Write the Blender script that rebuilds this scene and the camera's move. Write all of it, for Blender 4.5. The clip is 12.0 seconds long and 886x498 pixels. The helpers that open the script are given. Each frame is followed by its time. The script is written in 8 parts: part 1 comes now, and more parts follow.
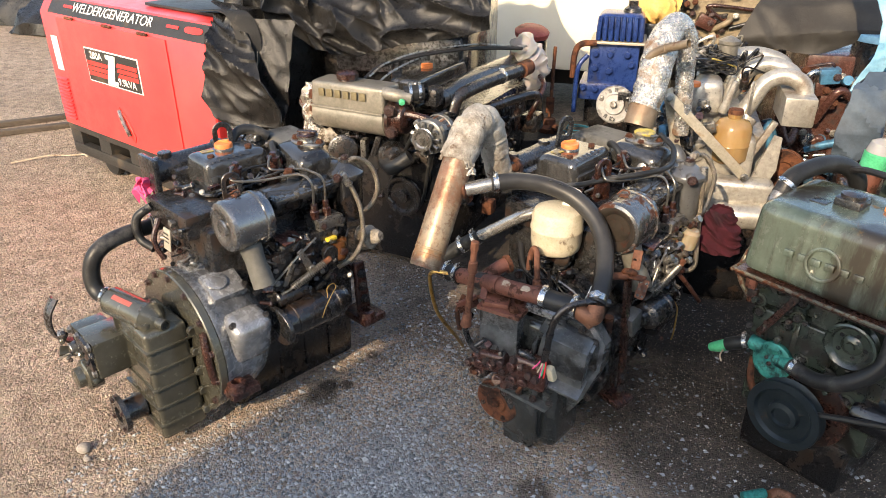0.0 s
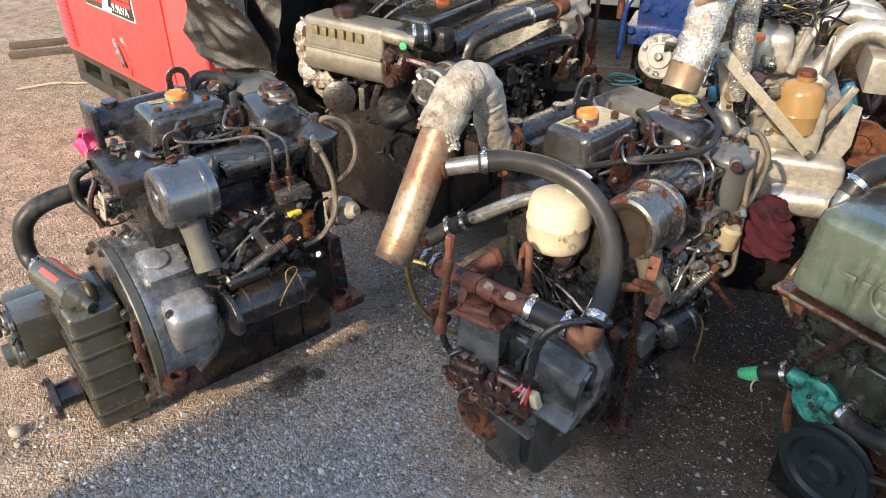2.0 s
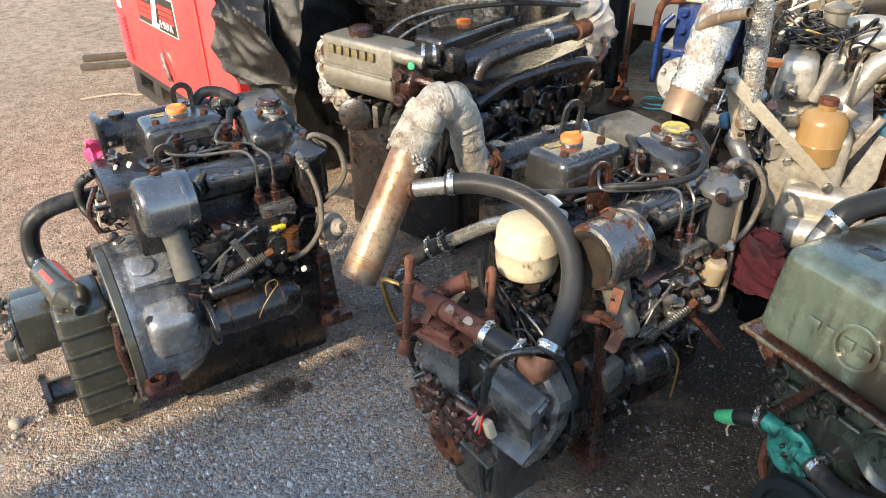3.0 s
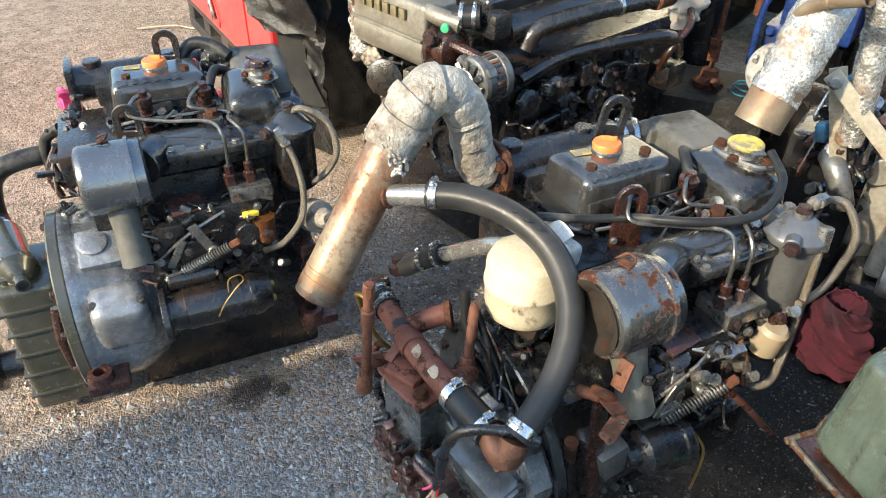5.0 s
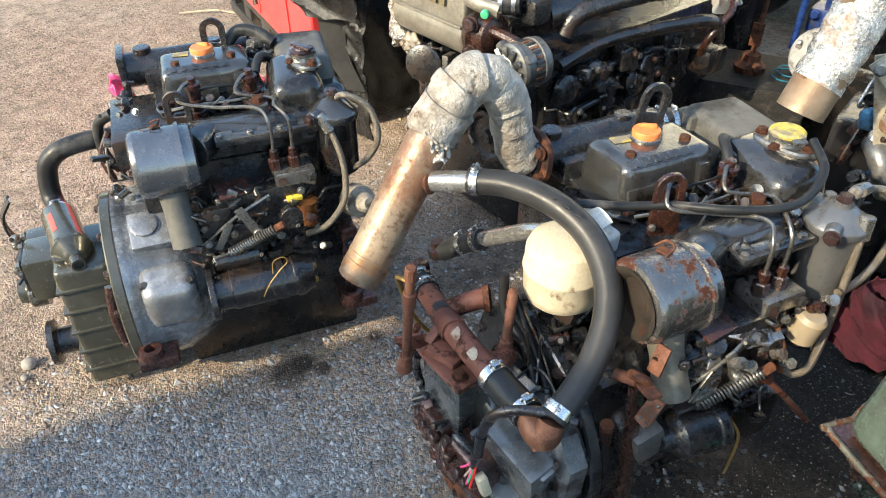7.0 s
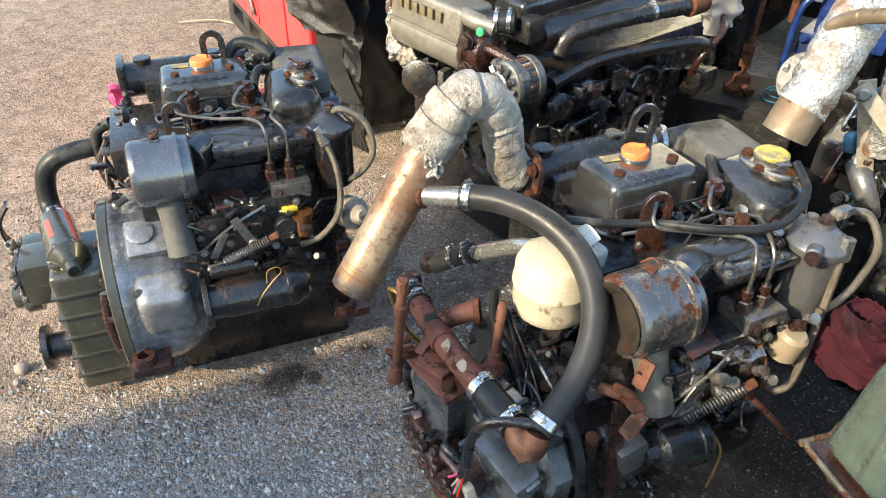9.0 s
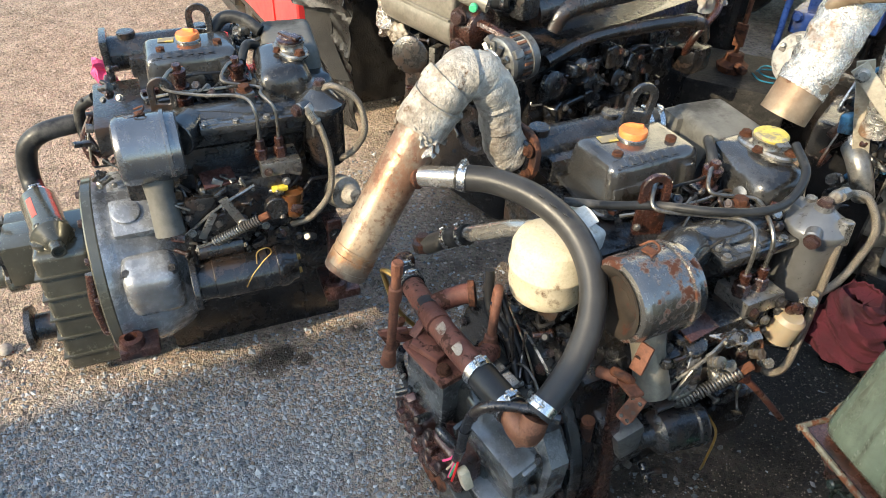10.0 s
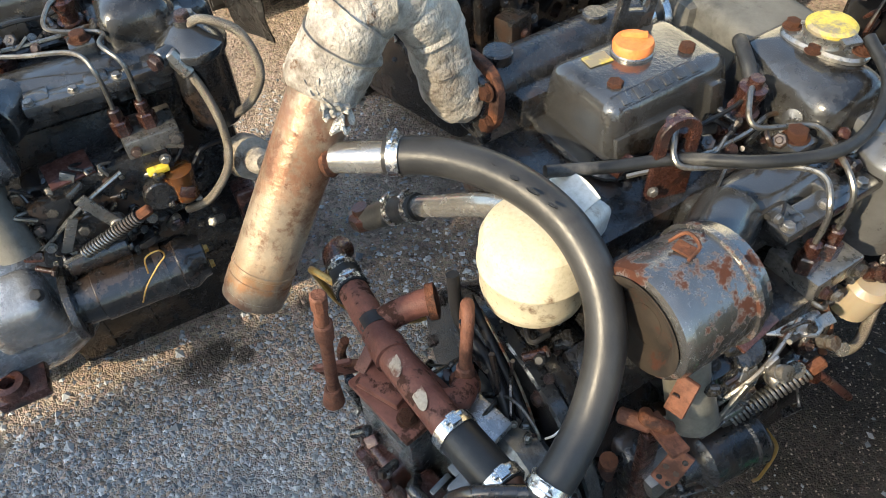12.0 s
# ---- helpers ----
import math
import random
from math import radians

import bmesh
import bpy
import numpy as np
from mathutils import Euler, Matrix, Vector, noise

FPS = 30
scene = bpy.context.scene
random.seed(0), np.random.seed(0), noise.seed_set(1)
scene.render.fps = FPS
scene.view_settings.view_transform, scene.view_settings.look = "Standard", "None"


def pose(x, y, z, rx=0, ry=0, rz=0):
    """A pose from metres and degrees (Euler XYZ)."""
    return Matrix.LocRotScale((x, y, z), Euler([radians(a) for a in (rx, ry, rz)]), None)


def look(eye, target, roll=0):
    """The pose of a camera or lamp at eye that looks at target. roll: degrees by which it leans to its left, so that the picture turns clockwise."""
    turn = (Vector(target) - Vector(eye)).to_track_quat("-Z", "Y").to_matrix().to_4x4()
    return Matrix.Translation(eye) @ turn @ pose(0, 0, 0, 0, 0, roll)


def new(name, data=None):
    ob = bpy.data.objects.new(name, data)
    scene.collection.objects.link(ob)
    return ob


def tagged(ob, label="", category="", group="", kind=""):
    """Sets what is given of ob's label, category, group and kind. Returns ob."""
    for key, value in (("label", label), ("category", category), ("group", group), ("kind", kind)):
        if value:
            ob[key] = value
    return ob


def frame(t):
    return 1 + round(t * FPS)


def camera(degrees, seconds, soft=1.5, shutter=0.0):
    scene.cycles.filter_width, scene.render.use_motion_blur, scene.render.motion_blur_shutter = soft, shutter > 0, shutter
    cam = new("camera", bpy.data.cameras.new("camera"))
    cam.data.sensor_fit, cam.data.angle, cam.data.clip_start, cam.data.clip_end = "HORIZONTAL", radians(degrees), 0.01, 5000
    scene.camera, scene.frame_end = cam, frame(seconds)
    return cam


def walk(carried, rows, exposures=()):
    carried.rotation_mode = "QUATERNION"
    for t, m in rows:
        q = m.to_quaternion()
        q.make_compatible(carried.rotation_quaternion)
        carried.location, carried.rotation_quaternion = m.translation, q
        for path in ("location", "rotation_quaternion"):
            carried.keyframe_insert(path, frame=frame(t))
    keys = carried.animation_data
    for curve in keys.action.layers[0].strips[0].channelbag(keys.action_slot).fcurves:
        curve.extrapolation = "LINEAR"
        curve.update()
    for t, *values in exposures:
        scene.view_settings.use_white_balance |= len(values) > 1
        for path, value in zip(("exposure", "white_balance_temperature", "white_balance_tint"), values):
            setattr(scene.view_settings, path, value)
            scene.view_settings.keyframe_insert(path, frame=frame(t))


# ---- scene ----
cam = camera(63.3, 12.0, soft=0.5)
PATH = [
    (0, (0.855, 0.57, 1.249), (0.38, 2.286, 0.336), -0.2),
    (0.5, (0.891, 0.584, 1.241), (0.433, 2.292, 0.306), -0.6),
    (1, (0.961, 0.636, 1.241), (0.419, 2.318, 0.305), -0.9),
    (1.5, (0.954, 0.75, 1.217), (0.334, 2.354, 0.197), -0.5),
    (2, (0.918, 0.924, 1.216), (0.324, 2.497, 0.133), 0.3),
    (2.5, (0.963, 0.975, 1.216), (0.306, 2.537, 0.152), 0.1),
    (3, (1.102, 1.02, 1.218), (0.304, 2.529, 0.175), -0.9),
    (3.2, (1.14, 1.029, 1.219), (0.296, 2.522, 0.191), -1.4),
    (4.8, (1.081, 1.359, 1.17), (0.193, 2.707, -0.011), 0.9),
    (5, (1.096, 1.364, 1.174), (0.139, 2.678, 0.009), 0.8),
    (5.5, (1.111, 1.372, 1.176), (0.197, 2.689, -0.02), 2.3),
    (6, (1.115, 1.371, 1.181), (0.226, 2.7, -0.018), 1.3),
    (6.5, (1.102, 1.351, 1.183), (0.135, 2.618, -0.026), 0.3),
    (7, (1.098, 1.342, 1.191), (0.087, 2.579, -0.012), -0.5),
    (7.5, (1.1, 1.338, 1.196), (0.112, 2.617, 0.018), 0.9),
    (7.7, (1.097, 1.336, 1.201), (0.106, 2.616, 0.026), 0.9),
    (9.3, (1.111, 1.33, 1.208), (0.103, 2.59, 0.025), 0.9),
    (9.5, (1.105, 1.335, 1.206), (0.123, 2.599, 0.007), 1.2),
    (10, (1.086, 1.336, 1.201), (0.135, 2.596, -0.026), 2.0),
    (10.5, (1.061, 1.336, 1.205), (0.149, 2.613, -0.035), 2.2),
    (11, (1.015, 1.357, 1.196), (0.205, 2.634, -0.112), 1.5),
    (11.5, (0.974, 1.433, 1.162), (0.217, 2.627, -0.252), -1.3),
    (12, (0.909, 1.647, 1.107), (0.151, 2.734, -0.39), -4.1),
]
walk(cam, [(t, look(eye, target, roll)) for t, eye, target, roll in PATH], [(0.0, 1.45, 6750, 9), (2.0, 1.52, 6500, 7), (5.5, 1.75, 6120, 1), (12.0, 1.76, 6350, 2)])

# ---- world, sun and exposure ----
SUN_TURN, SUN_UP = 14.0, 30.0          # the light travels towards 14 degrees east of +y
world = bpy.data.worlds.new("world")
scene.world = world
world.use_nodes = True
wn = world.node_tree.nodes
sky = wn.new("ShaderNodeTexSky")
sky.sky_type = 'NISHITA'
sky.sun_disc = False
sky.sun_elevation = radians(SUN_UP)
sky.sun_rotation = radians(180 + SUN_TURN)
sky.air_density, sky.dust_density = 1.0, 2.0
wn["Background"].inputs[1].default_value = 0.15
world.node_tree.links.new(sky.outputs[0], wn["Background"].inputs[0])
lamp = bpy.data.lights.new("sun", 'SUN')
lamp.energy, lamp.angle, lamp.color = 2.6, radians(0.5), (1.0, 0.78, 0.54)
sun = new("sun", lamp)
_a, _e = radians(SUN_TURN), radians(SUN_UP)
sun.matrix_world = look((0, 0, 5), (math.sin(_a) * math.cos(_e), math.cos(_a) * math.cos(_e), 5 - math.sin(_e)))


# ---- materials ----
def ramp(nt, src, stops):
    n = nt.nodes.new("ShaderNodeValToRGB")
    while len(n.color_ramp.elements) < len(stops):
        n.color_ramp.elements.new(0.5)
    for e, (p, c) in zip(n.color_ramp.elements, stops):
        e.position, e.color = p, (*c, 1) if len(c) == 3 else c
    nt.links.new(src, n.inputs[0])
    return n.outputs[0]


def noise_tex(nt, scale, detail=5.0, rough=0.6, coord=None, stretch=None):
    n = nt.nodes.new("ShaderNodeTexNoise")
    n.inputs["Scale"].default_value, n.inputs["Detail"].default_value, n.inputs["Roughness"].default_value = scale, detail, rough
    if stretch:
        m = nt.nodes.new("ShaderNodeMapping")
        m.inputs["Scale"].default_value = stretch
        nt.links.new(coord, m.inputs[0])
        coord = m.outputs[0]
    nt.links.new(coord, n.inputs["Vector"])
    return n.outputs[0]


def mixc(nt, fac, a, b):
    n = nt.nodes.new("ShaderNodeMix")
    n.data_type = 'RGBA'
    for sock, v in ((n.inputs[0], fac), (n.inputs[6], a), (n.inputs[7], b)):
        if isinstance(v, (int, float)):
            sock.default_value = v
        elif isinstance(v, tuple):
            sock.default_value = (*v, 1)
        else:
            nt.links.new(v, sock)
    return n.outputs[2]


def grimy(name, base, alt=None, dirt=(0.03, 0.022, 0.016), amount=0.35, rough=0.45, metal=0.0, scale=18.0, bump=0.25,
          dirt_rough=0.75, fine=180.0, stretch=None, rust=None, rust_amount=0.0, coat=0.0, spread=0.10, mottle=0.32):
    """A painted or metal surface: two base tones, patches of dirt and of rust, fine grain."""
    m = bpy.data.materials.new(name)
    m.use_nodes = True
    nt = m.node_tree
    b = nt.nodes["Principled BSDF"]
    co = nt.nodes.new("ShaderNodeTexCoord").outputs["Object"]
    alt = alt or tuple(min(1.0, c * 1.45) for c in base)
    big = noise_tex(nt, scale, 6.0, 0.62, co, stretch)
    small = noise_tex(nt, fine, 3.0, 0.6, co)
    col = mixc(nt, ramp(nt, big, [(0.35, (0, 0, 0)), (0.65, (1, 1, 1))]), base, alt)
    speck = noise_tex(nt, scale * 4.2, 8.0, 0.75, co)
    tone = nt.nodes.new("ShaderNodeMix")
    tone.data_type, tone.blend_type = 'RGBA', 'OVERLAY'
    tone.inputs[0].default_value = mottle
    nt.links.new(col, tone.inputs[6])
    nt.links.new(ramp(nt, speck, [(0.3, (0.12, 0.12, 0.12)), (0.7, (0.88, 0.88, 0.88))]), tone.inputs[7])
    col = tone.outputs[2]
    mask = noise_tex(nt, scale * 0.55, 8.0, 0.7, co, stretch)
    lo = 0.72 - 0.5 * amount
    dm = ramp(nt, mask, [(lo, (0, 0, 0)), (min(1.0, lo + spread), (1, 1, 1))])
    col = mixc(nt, dm, col, dirt)
    mr = nt.nodes.new("ShaderNodeMapRange")
    mr.inputs[3].default_value, mr.inputs[4].default_value = rough, dirt_rough
    nt.links.new(dm, mr.inputs[0])
    vary = nt.nodes.new("ShaderNodeMath")
    vary.operation, vary.use_clamp = 'MULTIPLY_ADD', True
    vary.inputs[1].default_value = 0.5
    nt.links.new(speck, vary.inputs[0])
    shift = nt.nodes.new("ShaderNodeMath")
    shift.operation = 'SUBTRACT'
    shift.inputs[1].default_value = 0.25
    nt.links.new(mr.outputs[0], shift.inputs[0])
    nt.links.new(shift.outputs[0], vary.inputs[2])
    rg = vary.outputs[0]
    mt = nt.nodes.new("ShaderNodeMapRange")
    mt.inputs[3].default_value, mt.inputs[4].default_value = metal, metal * 0.25
    nt.links.new(dm, mt.inputs[0])
    mtl = mt.outputs[0]
    if rust:
        rmask = noise_tex(nt, scale * 1.7, 9.0, 0.72, co, stretch)
        lo = 0.74 - 0.5 * rust_amount
        rm = ramp(nt, rmask, [(lo, (0, 0, 0)), (min(1.0, lo + 0.06), (1, 1, 1))])
        rc = mixc(nt, small, rust, tuple(c * 0.45 for c in rust))
        col = mixc(nt, rm, col, rc)
        a = nt.nodes.new("ShaderNodeMath")
        a.operation = 'MAXIMUM'
        nt.links.new(rm, a.inputs[0])
        nt.links.new(rg, a.inputs[1])
        rg = a.outputs[0]
        s2 = nt.nodes.new("ShaderNodeMath")
        s2.operation, s2.use_clamp = 'SUBTRACT', True
        nt.links.new(mtl, s2.inputs[0])
        nt.links.new(rm, s2.inputs[1])
        mtl = s2.outputs[0]
    nt.links.new(col, b.inputs["Base Color"])
    nt.links.new(rg, b.inputs["Roughness"])
    nt.links.new(mtl, b.inputs["Metallic"])
    b.inputs["Coat Weight"].default_value = coat
    b.inputs["Coat Roughness"].default_value = 0.12
    b.inputs["Specular IOR Level"].default_value = 0.5 if coat > 0 else 0.28
    add = nt.nodes.new("ShaderNodeMath")
    add.operation = 'ADD'
    nt.links.new(mask, add.inputs[0])
    nt.links.new(small, add.inputs[1])
    bp = nt.nodes.new("ShaderNodeBump")
    bp.inputs["Strength"].default_value, bp.inputs["Distance"].default_value = bump, 0.002
    nt.links.new(add.outputs[0], bp.inputs["Height"])
    nt.links.new(bp.outputs[0], b.inputs["Normal"])
    return m


RUST = (0.20, 0.075, 0.032)
M = dict(
    grey=grimy("grey engine paint", (0.052, 0.0525, 0.0525), (0.112, 0.113, 0.113), (0.010, 0.009, 0.008), 0.42, 0.13, 0.66, 9, 0.22, 0.28, coat=0.5, rust=(0.08, 0.035, 0.02), rust_amount=0.06, mottle=0.3),
    steel=grimy("bare grey steel", (0.20, 0.195, 0.18), (0.33, 0.32, 0.30), (0.045, 0.03, 0.02), 0.38, 0.3, 0.85, 22, 0.2, 0.6, rust=RUST, rust_amount=0.26),
    can=grimy("scuffed silver paint", (0.21, 0.211, 0.213), (0.26, 0.261, 0.262), (0.07, 0.06, 0.05), 0.18, 0.24, 0.85, 10, 0.1, 0.45, rust=(0.10, 0.036, 0.02), rust_amount=0.22, mottle=0.12),
    oily=grimy("oily black iron", (0.007, 0.007, 0.008), (0.020, 0.020, 0.021), (0.024, 0.015, 0.010), 0.42, 0.18, 0.3, 30, 0.7, 0.40, coat=0.8),
    iron=grimy("dark cast iron", (0.019, 0.019, 0.020), (0.050, 0.050, 0.051), (0.03, 0.016, 0.009), 0.42, 0.26, 0.5, 26, 0.6, 0.5, coat=0.5),
    alloy=grimy("stained cast aluminium", (0.20, 0.202, 0.207), (0.36, 0.362, 0.37), (0.030, 0.028, 0.025), 0.38, 0.28, 0.7, 19, 0.3, 0.5, spread=0.07),
    olive=grimy("olive grey paint", (0.066, 0.064, 0.050), (0.105, 0.102, 0.081), (0.020, 0.019, 0.013), 0.30, 0.22, 0.45, 12, 0.1, 0.42, coat=0.45, mottle=0.15),
    rustcan=grimy("silver paint flaking with rust", (0.16, 0.155, 0.15), (0.23, 0.225, 0.215), (0.07, 0.05, 0.034), 0.36, 0.23, 0.85, 16, 0.2, 0.5, rust=(0.075, 0.026, 0.014), rust_amount=0.44, mottle=0.2),
    rust=grimy("brown rust", (0.080, 0.030, 0.016), (0.145, 0.056, 0.026), (0.025, 0.012, 0.009), 0.46, 0.75, 0.0, 34, 1.0, 0.85),
    redrust=grimy("red oxide paint", (0.105, 0.040, 0.029), (0.165, 0.070, 0.050), (0.30, 0.24, 0.18), 0.24, 0.55, 0.0, 18, 0.5, 0.6, rust=(0.065, 0.028, 0.018), rust_amount=0.44),
    darkrust=grimy("dark oily rust", (0.028, 0.0115, 0.0085), (0.050, 0.020, 0.013), (0.008, 0.005, 0.004), 0.42, 0.26, 0.1, 34, 0.7, 0.45, coat=0.45),
    rubber=grimy("black rubber", (0.012, 0.0125, 0.013), (0.024, 0.025, 0.026), (0.10, 0.094, 0.085), 0.32, 0.38, 0.0, 16, 0.2, 0.65, spread=0.16),
    wire=grimy("black cable", (0.012, 0.012, 0.013), None, (0.03, 0.028, 0.025), 0.3, 0.4, 0.0, 40, 0.1),
    chrome=grimy("bright clamp steel", (0.55, 0.55, 0.53), (0.65, 0.64, 0.62), (0.2, 0.15, 0.1), 0.25, 0.25, 1.0, 60, 0.1),
    pipe=grimy("heat stained steel", (0.17, 0.128, 0.085), (0.27, 0.22, 0.16), (0.115, 0.055, 0.028), 0.55, 0.4, 0.5, 9, 0.3, 0.7, rust=(0.105, 0.044, 0.02), rust_amount=0.36, spread=0.35),
    plug=grimy("dirty pale lagging", (0.24, 0.21, 0.17), (0.36, 0.325, 0.27), (0.06, 0.045, 0.03), 0.46, 0.7, 0.05, 40, 1.0, 0.85),
    capyellow=grimy("worn yellow print", (0.48, 0.38, 0.06), (0.55, 0.45, 0.10), (0.22, 0.19, 0.13), 0.5, 0.45, 0.2, 55, 0.2),
    lagging=grimy("grimy white lagging tape", (0.255, 0.235, 0.20), (0.42, 0.395, 0.35), (0.095, 0.07, 0.05), 0.44, 0.42, 0.15, 17, 1.6, 0.8, rust=(0.14, 0.085, 0.05), rust_amount=0.27, spread=0.16, mottle=0.5),
    foil=grimy("crumpled foil", (0.42, 0.405, 0.375), (0.58, 0.56, 0.52), (0.20, 0.12, 0.07), 0.36, 0.26, 0.8, 22, 2.6, 0.6),
    cream=grimy("yellowed plastic", (0.45, 0.395, 0.275), (0.52, 0.465, 0.345), (0.13, 0.08, 0.045), 0.23, 0.32, 0.0, 42, 0.1, 0.55, spread=0.1, mottle=0.18),
    orange=grimy("orange plastic", (0.62, 0.17, 0.045), (0.70, 0.22, 0.07), (0.25, 0.09, 0.03), 0.25, 0.45, 0.0, 40, 0.15),
    yellow=grimy("yellow label", (0.62, 0.45, 0.03), (0.7, 0.55, 0.08), (0.25, 0.18, 0.04), 0.3, 0.5, 0.0, 60, 0.2),
    red=grimy("faded red enamel", (0.64, 0.038, 0.042), (0.71, 0.060, 0.058), (0.38, 0.03, 0.028), 0.22, 0.38, 0.0, 4, 0.05, 0.5, coat=0.2, spread=0.3, rust=(0.22, 0.06, 0.035), rust_amount=0.1, mottle=0.12),
    black=grimy("black enamel", (0.022, 0.022, 0.022), (0.035, 0.033, 0.03), (0.10, 0.075, 0.05), 0.32, 0.45, 0.0, 9, 0.2, 0.75, rust=(0.13, 0.07, 0.04), rust_amount=0.2),
    redwire=grimy("red cable", (0.5, 0.02, 0.02), None, (0.2, 0.02, 0.02), 0.3, 0.4, 0.0, 40, 0.1),
    white=grimy("white enamel", (0.75, 0.74, 0.70), (0.8, 0.79, 0.76), (0.5, 0.42, 0.35), 0.2, 0.45, 0.0, 30, 0.05),
    darkred=grimy("red print", (0.5, 0.035, 0.03), None, (0.3, 0.03, 0.02), 0.2, 0.4, 0.0, 30, 0.05),
    panel=grimy("cream sheet panel", (0.76, 0.72, 0.58), (0.80, 0.77, 0.64), (0.6, 0.53, 0.38), 0.2, 0.5, 0.0, 3, 0.05, spread=0.3, mottle=0.06),
    tarp=grimy("black tarpaulin", (0.009, 0.009, 0.0092), (0.019, 0.0185, 0.018), (0.036, 0.032, 0.027), 0.36, 0.3, 0.0, 9, 1.0, 0.55, spread=0.25),
    greytarp=grimy("grey tarpaulin", (0.028, 0.026, 0.023), (0.044, 0.041, 0.037), (0.018, 0.016, 0.014), 0.34, 0.6, 0.0, 6, 0.4, spread=0.25),
    bluetarp=grimy("faded blue tarpaulin", (0.045, 0.062, 0.082), (0.075, 0.098, 0.125), (0.04, 0.043, 0.05), 0.36, 0.62, 0.0, 7, 0.4, spread=0.25),
    bluebag=grimy("pale blue plastic", (0.16, 0.36, 0.52), (0.3, 0.5, 0.62), (0.1, 0.16, 0.22), 0.3, 0.4, 0.0, 12, 0.5, spread=0.25),
    web=grimy("dark webbing", (0.016, 0.0155, 0.015), (0.030, 0.029, 0.027), (0.075, 0.066, 0.055), 0.2, 0.8, 0.0, 12, 1.2, fine=420),
    green=grimy("sage green engine paint", (0.052, 0.072, 0.056), (0.105, 0.130, 0.104), (0.020, 0.016, 0.009), 0.46, 0.2, 0.1, 9, 0.2, 0.45, stretch=(1.6, 1.6, 0.16), rust=(0.15, 0.10, 0.035), rust_amount=0.27, coat=0.5, spread=0.12),
    teal=grimy("verdigris bronze", (0.014, 0.12, 0.105), (0.055, 0.31, 0.265), (0.012, 0.036, 0.033), 0.48, 0.45, 0.2, 34, 0.6),
    mint=grimy("mint green cap", (0.055, 0.36, 0.16), (0.09, 0.44, 0.22), (0.04, 0.18, 0.10), 0.25, 0.45, 0.0, 50, 0.1),
    blue=grimy("deep blue paint", (0.010, 0.026, 0.115), (0.018, 0.045, 0.18), (0.03, 0.03, 0.035), 0.3, 0.3, 0.1, 12, 0.15, 0.5, coat=0.3),
    silver=grimy("silver engine paint", (0.33, 0.315, 0.28), (0.46, 0.44, 0.395), (0.11, 0.07, 0.038), 0.40, 0.34, 0.55, 14, 0.25, 0.6, spread=0.2, mottle=0.4),
    rag=grimy("maroon rag", (0.030, 0.005, 0.010), (0.055, 0.009, 0.016), (0.016, 0.003, 0.006), 0.3, 0.95, 0.0, 14, 0.8),
    pink=grimy("pink rag", (0.65, 0.06, 0.18), (0.75, 0.10, 0.25), (0.4, 0.03, 0.1), 0.3, 0.8, 0.0, 40, 0.6),
    wood=grimy("weathered plank", (0.06, 0.047, 0.036), (0.10, 0.08, 0.06), (0.03, 0.024, 0.018), 0.36, 0.85, 0.0, 8, 0.6, stretch=(1, 12, 12)),
    rope=grimy("pale rope", (0.38, 0.31, 0.22), (0.46, 0.39, 0.29), (0.2, 0.14, 0.1), 0.34, 0.85, 0.0, 60, 0.6),
    gold=grimy("brass", (0.42, 0.25, 0.06), (0.5, 0.33, 0.12), (0.12, 0.06, 0.03), 0.35, 0.35, 0.8, 50, 0.2),
    # the unseen shading wall, white to bounce light into the shade
    wall=grimy("plain white shade wall", (0.72, 0.71, 0.68), (0.78, 0.77, 0.74), (0.5, 0.48, 0.44), 0.3, 0.8, 0.0, 2, 0.1, spread=0.3, mottle=0.2),
)


def braid_material():
    m = bpy.data.materials.new("braided steel hose")
    m.use_nodes = True
    nt = m.node_tree
    b = nt.nodes["Principled BSDF"]
    co = nt.nodes.new("ShaderNodeTexCoord").outputs["Object"]
    v = nt.nodes.new("ShaderNodeTexVoronoi")
    v.inputs["Scale"].default_value = 1300
    nt.links.new(co, v.inputs["Vector"])
    big = noise_tex(nt, 25, 5, 0.6, co)
    col = mixc(nt, ramp(nt, big, [(0.35, (0, 0, 0)), (0.7, (1, 1, 1))]), (0.44, 0.40, 0.33), (0.28, 0.23, 0.165))
    nt.links.new(mixc(nt, ramp(nt, v.outputs[0], [(0.25, (0, 0, 0)), (0.75, (1, 1, 1))]), col, (0.12, 0.10, 0.08)), b.inputs["Base Color"])
    b.inputs["Metallic"].default_value, b.inputs["Roughness"].default_value = 0.8, 0.42
    bp = nt.nodes.new("ShaderNodeBump")
    bp.invert = True
    bp.inputs["Strength"].default_value, bp.inputs["Distance"].default_value = 0.8, 0.001
    nt.links.new(v.outputs[0], bp.inputs["Height"])
    nt.links.new(bp.outputs[0], b.inputs["Normal"])
    return m


def bowl_material(name, tint, rough=0.25):
    m = bpy.data.materials.new(name)
    m.use_nodes = True
    nt = m.node_tree
    b = nt.nodes["Principled BSDF"]
    co = nt.nodes.new("ShaderNodeTexCoord").outputs["Object"]
    n = noise_tex(nt, 22, 5, 0.6, co, (1, 1, 0.3))
    nt.links.new(mixc(nt, n, tint, tuple(c * 0.55 for c in tint)), b.inputs["Base Color"])
    b.inputs["Roughness"].default_value = rough
    b.inputs["Transmission Weight"].default_value = 0.5
    b.inputs["Subsurface Weight"].default_value = 0.3
    b.inputs["Subsurface Radius"].default_value = (0.01, 0.006, 0.003)
    return m


